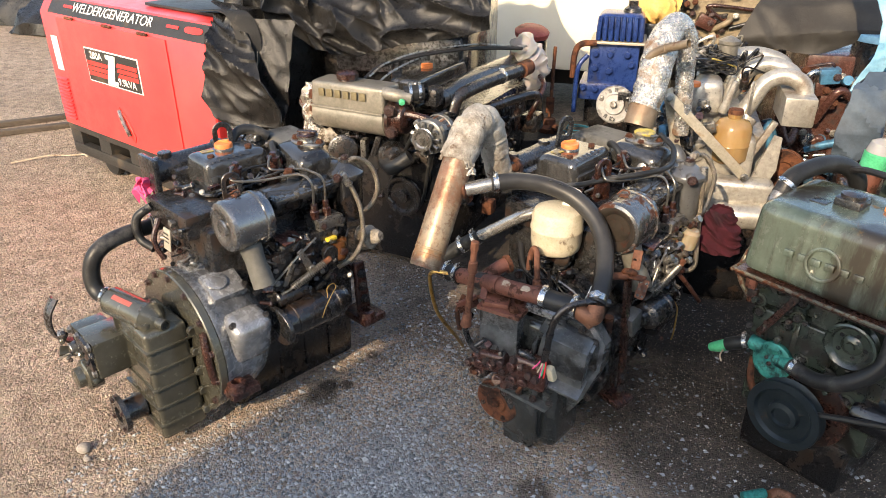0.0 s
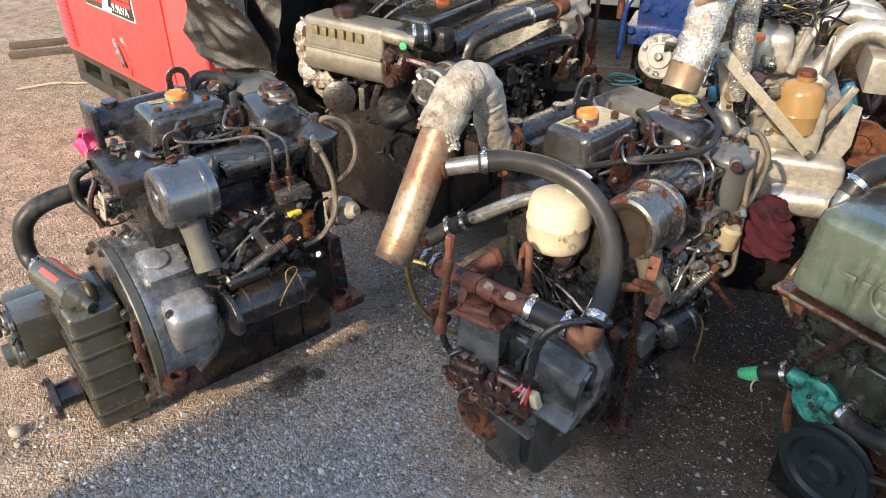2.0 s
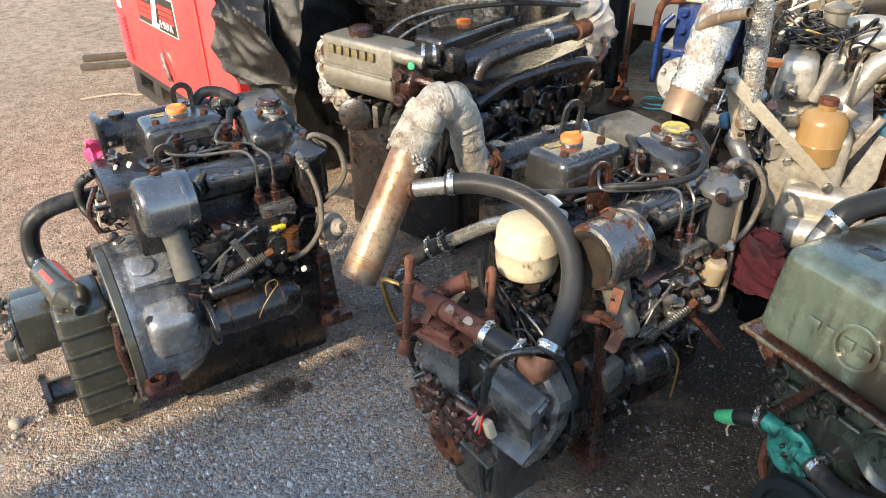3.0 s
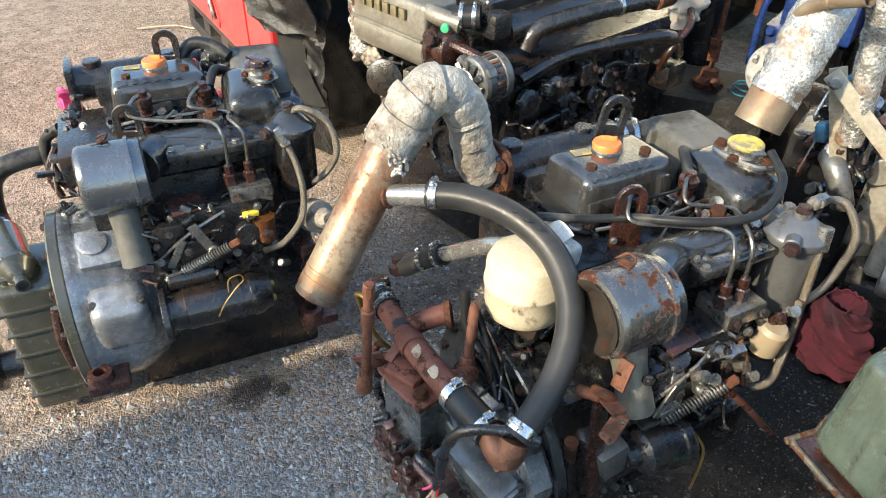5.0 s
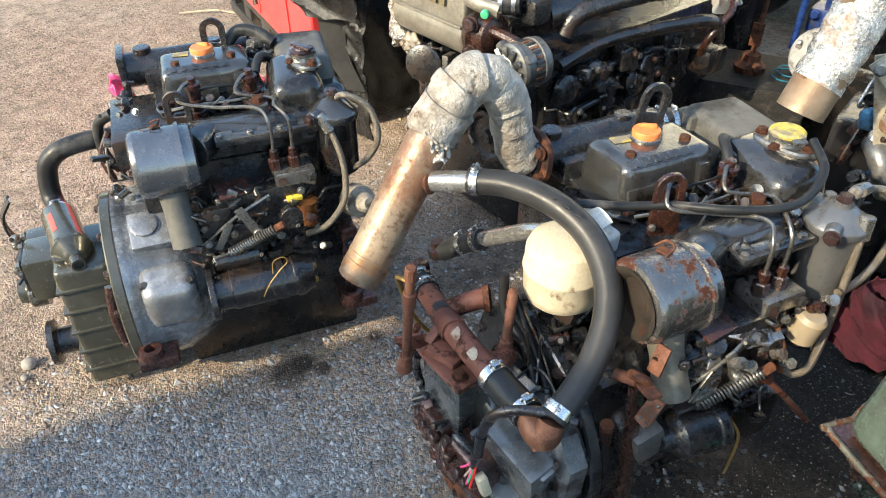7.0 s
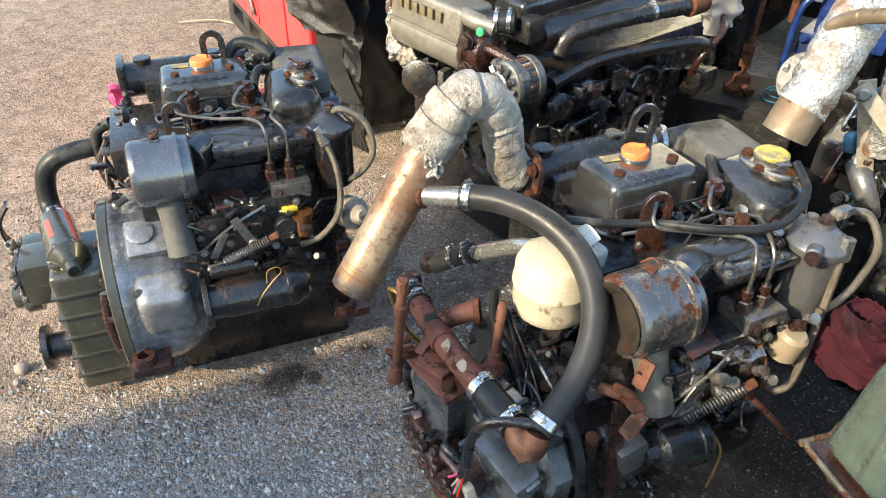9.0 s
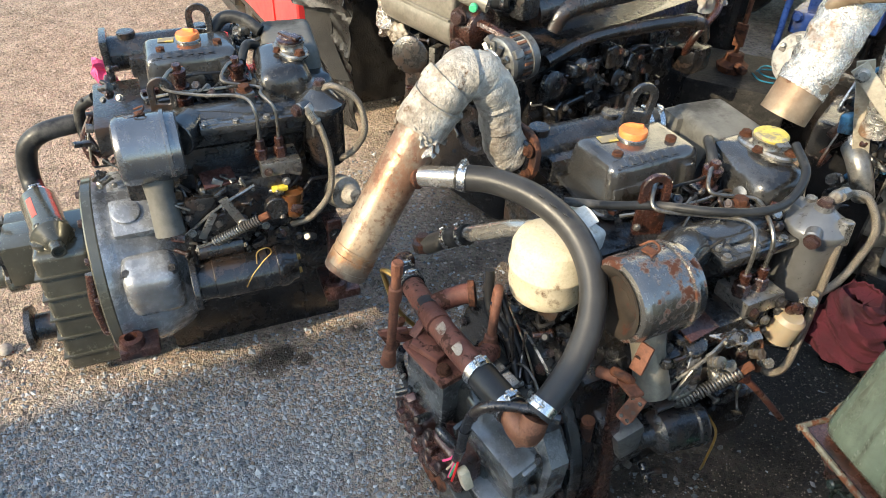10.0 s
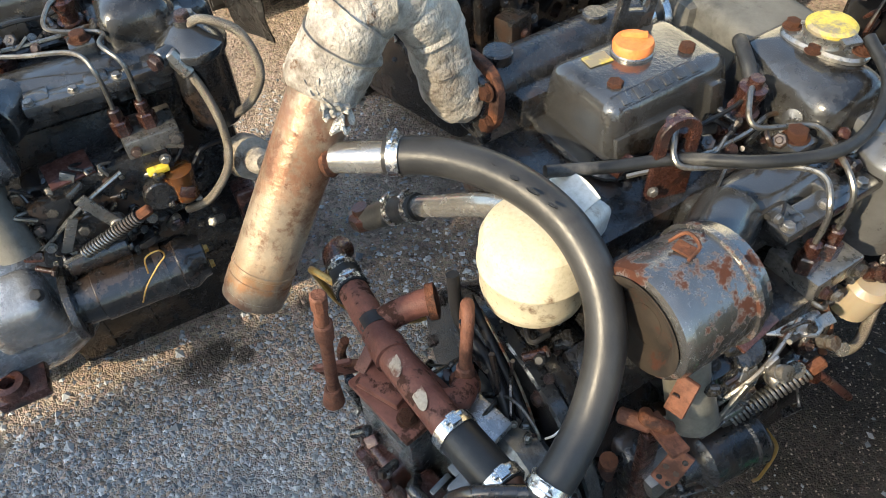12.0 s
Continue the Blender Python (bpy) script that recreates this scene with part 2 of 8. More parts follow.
def ground_material():
    m = bpy.data.materials.new("gravelly dirt")
    m.use_nodes = True
    nt = m.node_tree
    b = nt.nodes["Principled BSDF"]
    co = nt.nodes.new("ShaderNodeTexCoord").outputs["Object"]
    big = noise_tex(nt, 1.3, 6, 0.6, co)
    mid = noise_tex(nt, 14, 6, 0.65, co)
    v = nt.nodes.new("ShaderNodeTexVoronoi")
    v.inputs["Scale"].default_value = 135
    nt.links.new(co, v.inputs["Vector"])
    v2 = nt.nodes.new("ShaderNodeTexVoronoi")
    v2.inputs["Scale"].default_value = 320
    nt.links.new(co, v2.inputs["Vector"])
    fine = noise_tex(nt, 260, 4, 0.7, co)
    col = mixc(nt, ramp(nt, big, [(0.35, (0, 0, 0)), (0.62, (1, 1, 1))]), (0.262, 0.202, 0.150), (0.335, 0.264, 0.205))
    col = mixc(nt, ramp(nt, mid, [(0.42, (0, 0, 0)), (0.68, (1, 1, 1))]), col, (0.15, 0.118, 0.09))
    bits = nt.nodes.new("ShaderNodeHueSaturation")
    bits.inputs["Saturation"].default_value = 0.12
    nt.links.new(v.outputs["Color"], bits.inputs["Color"])
    g = nt.nodes.new("ShaderNodeMix")
    g.data_type, g.blend_type = 'RGBA', 'OVERLAY'
    g.inputs[0].default_value = 0.62
    nt.links.new(col, g.inputs[6])
    nt.links.new(bits.outputs[0], g.inputs[7])
    col = mixc(nt, ramp(nt, fine, [(0.55, (0, 0, 0)), (0.8, (1, 1, 1))]), g.outputs[2], (0.14, 0.125, 0.11))
    # grey crushed stone; its blue-grey also puts the shade's cool tint into the dirt
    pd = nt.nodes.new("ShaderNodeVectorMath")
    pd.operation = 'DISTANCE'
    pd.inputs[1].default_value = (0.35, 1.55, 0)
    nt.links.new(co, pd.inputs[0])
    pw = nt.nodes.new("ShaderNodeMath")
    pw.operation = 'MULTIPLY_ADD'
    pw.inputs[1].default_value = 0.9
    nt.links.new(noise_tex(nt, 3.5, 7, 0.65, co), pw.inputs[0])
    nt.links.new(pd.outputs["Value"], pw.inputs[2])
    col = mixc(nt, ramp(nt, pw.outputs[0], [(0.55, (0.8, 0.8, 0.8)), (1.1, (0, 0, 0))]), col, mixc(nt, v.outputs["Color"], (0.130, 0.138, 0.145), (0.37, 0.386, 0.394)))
    # oil stains, and near-black patches under and between the engines
    sep = nt.nodes.new("ShaderNodeSeparateXYZ")
    nt.links.new(co, sep.inputs[0])
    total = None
    for x, y, r, k in OIL_AND_DARK:
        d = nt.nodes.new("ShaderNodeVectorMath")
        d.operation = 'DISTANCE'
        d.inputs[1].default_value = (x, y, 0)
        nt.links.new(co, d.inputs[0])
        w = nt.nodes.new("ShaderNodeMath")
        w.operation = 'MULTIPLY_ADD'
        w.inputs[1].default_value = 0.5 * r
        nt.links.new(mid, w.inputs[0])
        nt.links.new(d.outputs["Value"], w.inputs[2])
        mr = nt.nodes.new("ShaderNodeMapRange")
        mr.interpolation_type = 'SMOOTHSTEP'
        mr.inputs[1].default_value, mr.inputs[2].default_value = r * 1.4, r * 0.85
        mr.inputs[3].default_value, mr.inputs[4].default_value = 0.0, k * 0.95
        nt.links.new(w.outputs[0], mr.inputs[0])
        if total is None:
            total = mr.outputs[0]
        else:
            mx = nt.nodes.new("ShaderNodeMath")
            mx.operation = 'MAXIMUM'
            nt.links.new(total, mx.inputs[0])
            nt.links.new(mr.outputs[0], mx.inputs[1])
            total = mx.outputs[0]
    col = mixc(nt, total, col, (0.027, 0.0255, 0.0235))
    nt.links.new(col, b.inputs["Base Color"])
    b.inputs["Roughness"].default_value = 0.92
    b.inputs["Specular IOR Level"].default_value = 0.2
    h = nt.nodes.new("ShaderNodeMath")
    h.operation = 'ADD'
    nt.links.new(v.outputs["Distance"], h.inputs[0])
    nt.links.new(v2.outputs["Distance"], h.inputs[1])
    bp = nt.nodes.new("ShaderNodeBump")
    bp.invert = True
    bp.inputs["Strength"].default_value, bp.inputs["Distance"].default_value = 0.95, 0.005
    nt.links.new(h.outputs[0], bp.inputs["Height"])
    nt.links.new(bp.outputs[0], b.inputs["Normal"])
    return m




def heat_material():
    """Bare exhaust steel with heat tints in rings along the pipe, uneven at their edges."""
    m = grimy("heat tinted exhaust steel", (0.17, 0.128, 0.085), (0.27, 0.22, 0.16), (0.10, 0.05, 0.028), 0.30, 0.36, 0.35, 14, 0.4, 0.6, rust=(0.085, 0.036, 0.018), rust_amount=0.34, spread=0.2, mottle=0.5)
    nt = m.node_tree
    b = nt.nodes["Principled BSDF"]
    pos = nt.nodes.new("ShaderNodeNewGeometry").outputs["Position"]
    off = nt.nodes.new("ShaderNodeVectorMath")
    off.operation = 'SUBTRACT'
    off.inputs[1].default_value = (0.4305, 1.946, 0.465)
    nt.links.new(pos, off.inputs[0])
    dot = nt.nodes.new("ShaderNodeVectorMath")
    dot.operation = 'DOT_PRODUCT'
    dot.inputs[1].default_value = (0.169, 0.535, 0.828)
    nt.links.new(off.outputs[0], dot.inputs[0])
    way = nt.nodes.new("ShaderNodeMath")
    way.operation = 'MULTIPLY_ADD'
    way.inputs[1].default_value = 0.07
    nt.links.new(noise_tex(nt, 34, 6, 0.68, pos), way.inputs[0])
    nt.links.new(dot.outputs["Value"], way.inputs[2])
    share = nt.nodes.new("ShaderNodeMath")
    share.operation = 'MULTIPLY'
    share.inputs[1].default_value = 1 / 0.35
    nt.links.new(way.outputs[0], share.inputs[0])
    tint = ramp(nt, share.outputs[0], [(0.04, (0.095, 0.072, 0.056)), (0.13, (0.16, 0.12, 0.085)), (0.165, (0.26, 0.115, 0.042)), (0.22, (0.25, 0.165, 0.095)), (0.32, (0.31, 0.25, 0.175)), (0.44, (0.30, 0.235, 0.165)), (0.52, (0.24, 0.145, 0.088)), (0.58, (0.185, 0.085, 0.047)), (0.68, (0.22, 0.112, 0.064)), (0.76, (0.19, 0.095, 0.06)), (0.9, (0.13, 0.085, 0.068))])
    old = b.inputs["Base Color"].links[0].from_socket
    spots = mixc(nt, ramp(nt, noise_tex(nt, 60, 7, 0.7, pos), [(0.40, (0.2, 0.2, 0.2)), (0.54, (0.85, 0.85, 0.85))]), old, tint)
    nt.links.new(mixc(nt, ramp(nt, noise_tex(nt, 26, 9, 0.74, pos), [(0.51, (0, 0, 0)), (0.60, (0.8, 0.8, 0.8))]), spots, (0.115, 0.052, 0.029)), b.inputs["Base Color"])
    return m


# x, y, radius, strength of oil stains and other near-black patches
OIL_AND_DARK = [(1.12, 2.08, 0.30, 0.84), (0.74, 2.24, 0.17, 0.78), (0.12, 2.03, 0.034, 0.85), (0.165, 2.05, 0.024, 0.8), (0.10, 2.0, 0.02, 0.7), (0.19, 2.2, 0.022, 0.6), (0.38, 2.5, 0.26, 0.5), (0.62, 2.9, 0.42, 0.95), (0.78, 3.05, 0.40, 0.95), (1.0, 2.18, 0.24, 0.82), (-1.62, 3.55, 0.2, 0.85), (0.2, 2.75, 0.22, 0.5), (1.25, 2.3, 0.35, 0.9), (1.08, 2.68, 0.36, 0.97), (0.55, 3.2, 0.3, 0.95), (1.35, 1.85, 0.30, 0.9), (1.45, 2.2, 0.4, 0.92), (0.12, 1.99, 0.05, 0.7), (0.73, 1.79, 0.05, 0.6)]
M["braid"] = braid_material()
M["amber"] = bowl_material("amber fuel bowl", (0.66, 0.43, 0.19), 0.18)
M["milky"] = bowl_material("milky plastic", (0.72, 0.60, 0.42))
M["brownbowl"] = bowl_material("brown fuel bowl", (0.22, 0.09, 0.03))
M["clearbag"] = bowl_material("clear plastic bag", (0.7, 0.68, 0.68), 0.2)
M["heatpipe"] = heat_material()
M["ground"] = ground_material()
M["palestone"] = grimy("pale stone", (0.25, 0.22, 0.19), (0.33, 0.30, 0.26), (0.25, 0.21, 0.17), 0.34, 0.9, 0.0, 40, 0.6)
M["wornyellow"] = grimy("worn yellow cable", (0.36, 0.26, 0.05), (0.42, 0.32, 0.09), (0.2, 0.15, 0.05), 0.34, 0.5, 0.0, 40, 0.2)
M["redlid"] = grimy("worn red lid", (0.30, 0.06, 0.05), (0.38, 0.10, 0.08), (0.12, 0.05, 0.04), 0.4, 0.5, 0.0, 20, 0.3)
M["bluerope"] = grimy("blue rope", (0.012, 0.09, 0.14), (0.02, 0.13, 0.2), (0.02, 0.05, 0.08), 0.3, 0.7, 0.0, 60, 0.5)
M["satin"] = grimy("satin grey filter paint", (0.15, 0.153, 0.156), (0.21, 0.213, 0.213), (0.08, 0.065, 0.05), 0.28, 0.33, 0.6, 14, 0.1, 0.55, mottle=0.12)
M["discalloy"] = grimy("grimy white casting", (0.19, 0.188, 0.18), (0.28, 0.275, 0.265), (0.05, 0.042, 0.034), 0.42, 0.5, 0.3, 30, 0.3, 0.6)
M["linesteel"] = grimy("grey fuel line", (0.13, 0.125, 0.115), (0.2, 0.195, 0.18), (0.05, 0.035, 0.022), 0.34, 0.32, 0.8, 40, 0.15, 0.6)
M["canface"] = grimy("near-black can face", (0.014, 0.011, 0.008), (0.028, 0.021, 0.015), (0.008, 0.006, 0.005), 0.42, 0.95, 0.0, 18, 0.2, 0.95, rust=(0.05, 0.018, 0.010), rust_amount=0.34)
M["gearblack"] = grimy("oily black gearbox paint", (0.030, 0.034, 0.034), (0.088, 0.094, 0.094), (0.022, 0.017, 0.012), 0.40, 0.15, 0.5, 15, 0.25, 0.45, coat=0.5)
M["slate"] = grimy("dark rubber matting", (0.008, 0.008, 0.008), (0.022, 0.021, 0.020), (0.05, 0.046, 0.042), 0.36, 0.6, 0.0, 60, 2.0)
M["dull"] = grimy("dull weathered alloy", (0.20, 0.185, 0.15), (0.27, 0.25, 0.21), (0.10, 0.09, 0.075), 0.34, 0.42, 0.55, 16, 0.2, 0.6, spread=0.12)
M["brassy"] = grimy("worn yellow relief", (0.17, 0.14, 0.08), (0.2, 0.17, 0.1), (0.1, 0.08, 0.05), 0.3, 0.5, 0.4, 40, 0.2)
M["copper"] = grimy("copper winding", (0.17, 0.072, 0.040), (0.25, 0.125, 0.075), (0.075, 0.035, 0.02), 0.42, 0.5, 0.35, 34, 0.4)
M["galv"] = grimy("dull galvanised bar", (0.40, 0.36, 0.28), (0.46, 0.42, 0.34), (0.25, 0.17, 0.09), 0.26, 0.5, 0.35, 30, 0.1)
M["lip"] = grimy("rust-edged pale metal", (0.10, 0.096, 0.072), (0.155, 0.146, 0.11), (0.06, 0.042, 0.028), 0.4, 0.4, 0.4, 55, 0.4, 0.6, rust=(0.10, 0.038, 0.018), rust_amount=0.5)
M["pulley"] = grimy("blackened pulley steel", (0.018, 0.026, 0.032), (0.03, 0.04, 0.047), (0.06, 0.03, 0.018), 0.35, 0.4, 0.5, 16, 0.2, 0.6)
M["bagyellow"] = grimy("dusty orange sacking", (0.55, 0.32, 0.08), (0.62, 0.4, 0.14), (0.35, 0.2, 0.06), 0.3, 0.7, 0.0, 20, 0.8)
M["brownoil"] = grimy("brown oily iron", (0.050, 0.022, 0.017), (0.090, 0.038, 0.028), (0.012, 0.009, 0.008), 0.38, 0.26, 0.2, 24, 0.5, 0.55, coat=0.2)
M["mattegrey"] = grimy("matte weathered casting", (0.085, 0.083, 0.074), (0.125, 0.122, 0.110), (0.035, 0.032, 0.027), 0.36, 0.6, 0.1, 10, 0.25, 0.7, mottle=0.35)
M["bellalloy"] = grimy("oil-stained cast aluminium", (0.17, 0.175, 0.182), (0.38, 0.388, 0.40), (0.024, 0.022, 0.020), 0.36, 0.26, 0.5, 13, 0.3, 0.4, coat=0.3, spread=0.08)
M["plategrey"] = grimy("scuffed blue-grey gearbox paint", (0.062, 0.069, 0.073), (0.185, 0.195, 0.20), (0.012, 0.011, 0.010), 0.40, 0.18, 0.4, 15, 0.3, 0.42, coat=0.35, rust=(0.07, 0.03, 0.018), rust_amount=0.14, mottle=0.3)
M["paletube"] = grimy("scrubbed pale steel", (0.36, 0.345, 0.32), (0.46, 0.445, 0.41), (0.16, 0.11, 0.07), 0.22, 0.24, 0.8, 9, 0.08, 0.5, rust=(0.15, 0.065, 0.03), rust_amount=0.08, spread=0.3, mottle=0.12)
M["hose"] = grimy("dusty black rubber hose", (0.020, 0.020, 0.0205), (0.036, 0.0355, 0.035), (0.075, 0.070, 0.062), 0.34, 0.36, 0.0, 11, 0.12, 0.55, spread=0.3, mottle=0.2)
M["palepaint"] = grimy("pale primer", (0.30, 0.25, 0.19), (0.38, 0.33, 0.26), (0.13, 0.06, 0.04), 0.50, 0.6, 0.0, 60, 0.3)
M["rustbright"] = grimy("orange-brown rust", (0.100, 0.042, 0.026), (0.150, 0.064, 0.038), (0.055, 0.024, 0.015), 0.42, 0.7, 0.0, 30, 0.8, 0.8)
M["whiteplastic"] = grimy("milky white plastic", (0.55, 0.53, 0.47), (0.64, 0.62, 0.56), (0.25, 0.2, 0.14), 0.3, 0.35, 0.0, 26, 0.1)
M["oilgreen"] = grimy("oily green engine paint", (0.020, 0.028, 0.021), (0.052, 0.066, 0.052), (0.012, 0.010, 0.007), 0.46, 0.18, 0.1, 14, 0.3, 0.4, coat=0.6, rust=(0.07, 0.03, 0.015), rust_amount=0.2)
M["dirtyalloy"] = grimy("dirty cast alloy", (0.13, 0.13, 0.125), (0.21, 0.21, 0.20), (0.035, 0.03, 0.025), 0.42, 0.36, 0.6, 26, 0.3, 0.6)
M["bluesteel"] = grimy("blue painted iron", (0.04, 0.12, 0.22), (0.07, 0.2, 0.32), (0.03, 0.03, 0.03), 0.36, 0.35, 0.2, 22, 0.3, 0.55)
M["ochre"] = grimy("ochre grey casting", (0.16, 0.13, 0.085), (0.22, 0.18, 0.12), (0.05, 0.035, 0.025), 0.36, 0.5, 0.2, 20, 0.4, 0.6)


# ---- modelling kit ----
def finish(bm, angle=38):
    bmesh.ops.recalc_face_normals(bm, faces=bm.faces)
    me = bpy.data.meshes.new("mesh")
    bm.to_mesh(me)
    bm.free()
    me.shade_smooth()
    me.set_sharp_from_angle(angle=radians(angle))
    return me


def part(name, bm, material, parent=None, label="", placed=False):
    """One mesh under a thing; placed: its corners are given in the world, not from the thing's own base."""
    me = finish(bm)
    me.name = name
    me.materials.append(M[material])
    ob = new(name, me)
    ob.parent = parent
    if placed:
        ob.matrix_parent_inverse = parent.matrix_basis.inverted()
    if label:
        ob["label"] = label
    return ob


def thing(name, m, label, category, group=""):
    ob = new(name)
    ob.empty_display_size = 0.05
    ob.matrix_world = m
    return tagged(ob, label, category, group)


def frame_to(axis, up=(0, 0, 1)):
    """A turn whose z runs along axis."""
    z = Vector(axis).normalized()
    x = Vector(up).cross(z)
    if x.length < 1e-4:
        x = Vector((1, 0, 0)).cross(z)
        if x.length < 1e-4:
            x = Vector((0, 1, 0)).cross(z)
    x.normalize()
    return Matrix((x, z.cross(x), z)).transposed().to_4x4()


def box(c, s, bev=0.004, bm=None, turn=None, taper=(1, 1), seg=2):
    """A bevelled block: centre, full sizes; taper shrinks its top."""
    own = bmesh.new()
    bmesh.ops.create_cube(own, size=1)
    for v in own.verts:
        k = taper if v.co.z > 0 else (1, 1)
        v.co = Vector((v.co.x * s[0] * k[0], v.co.y * s[1] * k[1], v.co.z * s[2]))
    if bev > 0:
        bmesh.ops.bevel(own, geom=own.edges[:], offset=min(bev, min(s) * 0.45), segments=seg, profile=0.6, affect='EDGES')
    m = Matrix.Translation(c) @ (turn if turn else Matrix())
    bmesh.ops.transform(own, matrix=m, verts=own.verts)
    return join(bm, own)


def join(bm, own):
    if bm is None:
        return own
    me = bpy.data.meshes.new("tmp")
    own.to_mesh(me)
    own.free()
    bm.from_mesh(me)
    bpy.data.meshes.remove(me)
    return bm


def lathe(o, axis, profile, seg=24, bm=None):
    """Turn a profile of (along, radius) round an axis."""
    own = bmesh.new()
    m = Matrix.Translation(o) @ frame_to(axis)
    rings = []
    for d, r in profile:
        if r < 1e-5:
            rings.append([own.verts.new(m @ Vector((0, 0, d)))])
        else:
            rings.append([own.verts.new(m @ Vector((r * math.cos(2 * math.pi * i / seg), r * math.sin(2 * math.pi * i / seg), d))) for i in range(seg)])
    for a, b in zip(rings, rings[1:]):
        for i in range(seg):
            j = (i + 1) % seg
            f = [a[i % len(a)], a[j % len(a)], b[j % len(b)], b[i % len(b)]]
            f = list(dict.fromkeys(f))
            if len(f) > 2:
                own.faces.new(f)
    for r in (rings[0], rings[-1]):
        if len(r) > 2:
            own.faces.new(r)
    return join(bm, own)


def cyl(a, b, r, r2=None, bev=0.002, seg=24, bm=None):
    a, b = Vector(a), Vector(b)
    h = (b - a).length
    r2 = r if r2 is None else r2
    e = min(bev, h * 0.3, r * 0.5, r2 * 0.5)
    return lathe(a, b - a, [(0, 0), (0, r - e), (e, r), (h - e, r2), (h, r2 - e), (h, 0)], seg, bm)


def smooth_path(pts, steps=8):
    pts = [Vector(p) for p in pts]
    if len(pts) < 3:
        return pts
    out = []
    ext = [2 * pts[0] - pts[1]] + pts + [2 * pts[-1] - pts[-2]]
    for i in range(1, len(ext) - 2):
        p0, p1, p2, p3 = ext[i - 1:i + 3]
        for k in range(steps):
            t = k / steps
            out.append(0.5 * ((2 * p1) + (p2 - p0) * t + (2 * p0 - 5 * p1 + 4 * p2 - p3) * t * t + (3 * p1 - p0 - 3 * p2 + p3) * t ** 3))
    out.append(pts[-1])
    return out


def tube(pts, r, seg=10, bm=None, steps=8, hollow=0.0, wobble=0.0, radii=None):
    """A pipe along a smooth line through the points; hollow gives its wall at the ends."""
    own = bmesh.new()
    path = smooth_path(pts, steps)
    n = len(path)
    t0 = (path[1] - path[0]).normalized()
    side = t0.orthogonal().normalized()
    rings = []
    for i, p in enumerate(path):
        t = (path[min(i + 1, n - 1)] - path[max(i - 1, 0)]).normalized()
        side = (side - t * side.dot(t)).normalized()
        up = t.cross(side)
        rr = r if radii is None else np.interp(i / (n - 1), [k / (len(radii) - 1) for k in range(len(radii))], radii)
        ring = []
        for k in range(seg):
            a = 2 * math.pi * k / seg
            q = rr * (1 + wobble * noise.noise(p * 40 + Vector((math.cos(a), math.sin(a), 0)) * 1.3))
            ring.append(own.verts.new(p + (side * math.cos(a) + up * math.sin(a)) * q))
        rings.append(ring)
    for a, b in zip(rings, rings[1:]):
        for k in range(seg):
            own.faces.new((a[k], a[(k + 1) % seg], b[(k + 1) % seg], b[k]))
    for ring, inner_dir in ((rings[0], path[1] - path[0]), (rings[-1], path[-2] - path[-1])):
        if hollow > 0:
            c = sum((v.co for v in ring), Vector()) / seg
            d = inner_dir.normalized()
            lip = [own.verts.new(c + (v.co - c) * (1 - hollow / r)) for v in ring]
            deep = [own.verts.new(c + (v.co - c) * (1 - hollow / r) + d * r * 1.6) for v in ring]
            for k in range(seg):
                j = (k + 1) % seg
                own.faces.new((ring[k], ring[j], lip[j], lip[k]))
                own.faces.new((lip[k], lip[j], deep[j], deep[k]))
            own.faces.new(deep)
        else:
            own.faces.new(ring)
    return join(bm, own)


def plate(outline, thick, m, hole=None, bev=0.0015, bm=None):
    """A flat plate cut from an outline in the x-y plane of m, with one slot of the same count of corners."""
    own = bmesh.new()
    top = [own.verts.new((x, y, thick / 2)) for x, y in outline]
    bot = [own.verts.new((x, y, -thick / 2)) for x, y in outline]
    n = len(outline)
    for i in range(n):
        own.faces.new((top[i], top[(i + 1) % n], bot[(i + 1) % n], bot[i]))
    if hole:
        ht = [own.verts.new((x, y, thick / 2)) for x, y in hole]
        hb = [own.verts.new((x, y, -thick / 2)) for x, y in hole]
        for i in range(n):
            j = (i + 1) % n
            own.faces.new((ht[j], ht[i], hb[i], hb[j]))
            own.faces.new((top[i], top[j], ht[j], ht[i]))
            own.faces.new((bot[j], bot[i], hb[i], hb[j]))
    else:
        own.faces.new(top)
        own.faces.new(bot[::-1])
    bmesh.ops.recalc_face_normals(own, faces=own.faces)
    if bev:
        sharp = [e for e in own.edges if len(e.link_faces) == 2 and e.calc_face_angle(0) > 1.2]
        bmesh.ops.bevel(own, geom=sharp, offset=bev, segments=1, affect='EDGES')
    bmesh.ops.transform(own, matrix=m, verts=own.verts)
    return join(bm, own)


def oval(w, h, n=20, cx=0.0, cy=0.0, power=2.0):
    pts = []
    for i in range(n):
        a = 2 * math.pi * i / n
        c, s = math.cos(a), math.sin(a)
        pts.append((cx + w / 2 * abs(c) ** (2 / power) * (1 if c > 0 else -1), cy + h / 2 * abs(s) ** (2 / power) * (1 if s > 0 else -1)))
    return pts


def sheet(nx, ny, fn, thick=0.004, bm=None):
    """A draped sheet: fn maps (0..1, 0..1) to a place."""
    own = bmesh.new()
    g = [[own.verts.new(fn(i / nx, j / ny)) for i in range(nx + 1)] for j in range(ny + 1)]
    for j in range(ny):
        for i in range(nx):
            own.faces.new((g[j][i], g[j][i + 1], g[j + 1][i + 1], g[j + 1][i]))
    bmesh.ops.recalc_face_normals(own, faces=own.faces)
    if thick:
        bmesh.ops.solidify(own, geom=own.faces[:], thickness=thick)
    return join(bm, own)


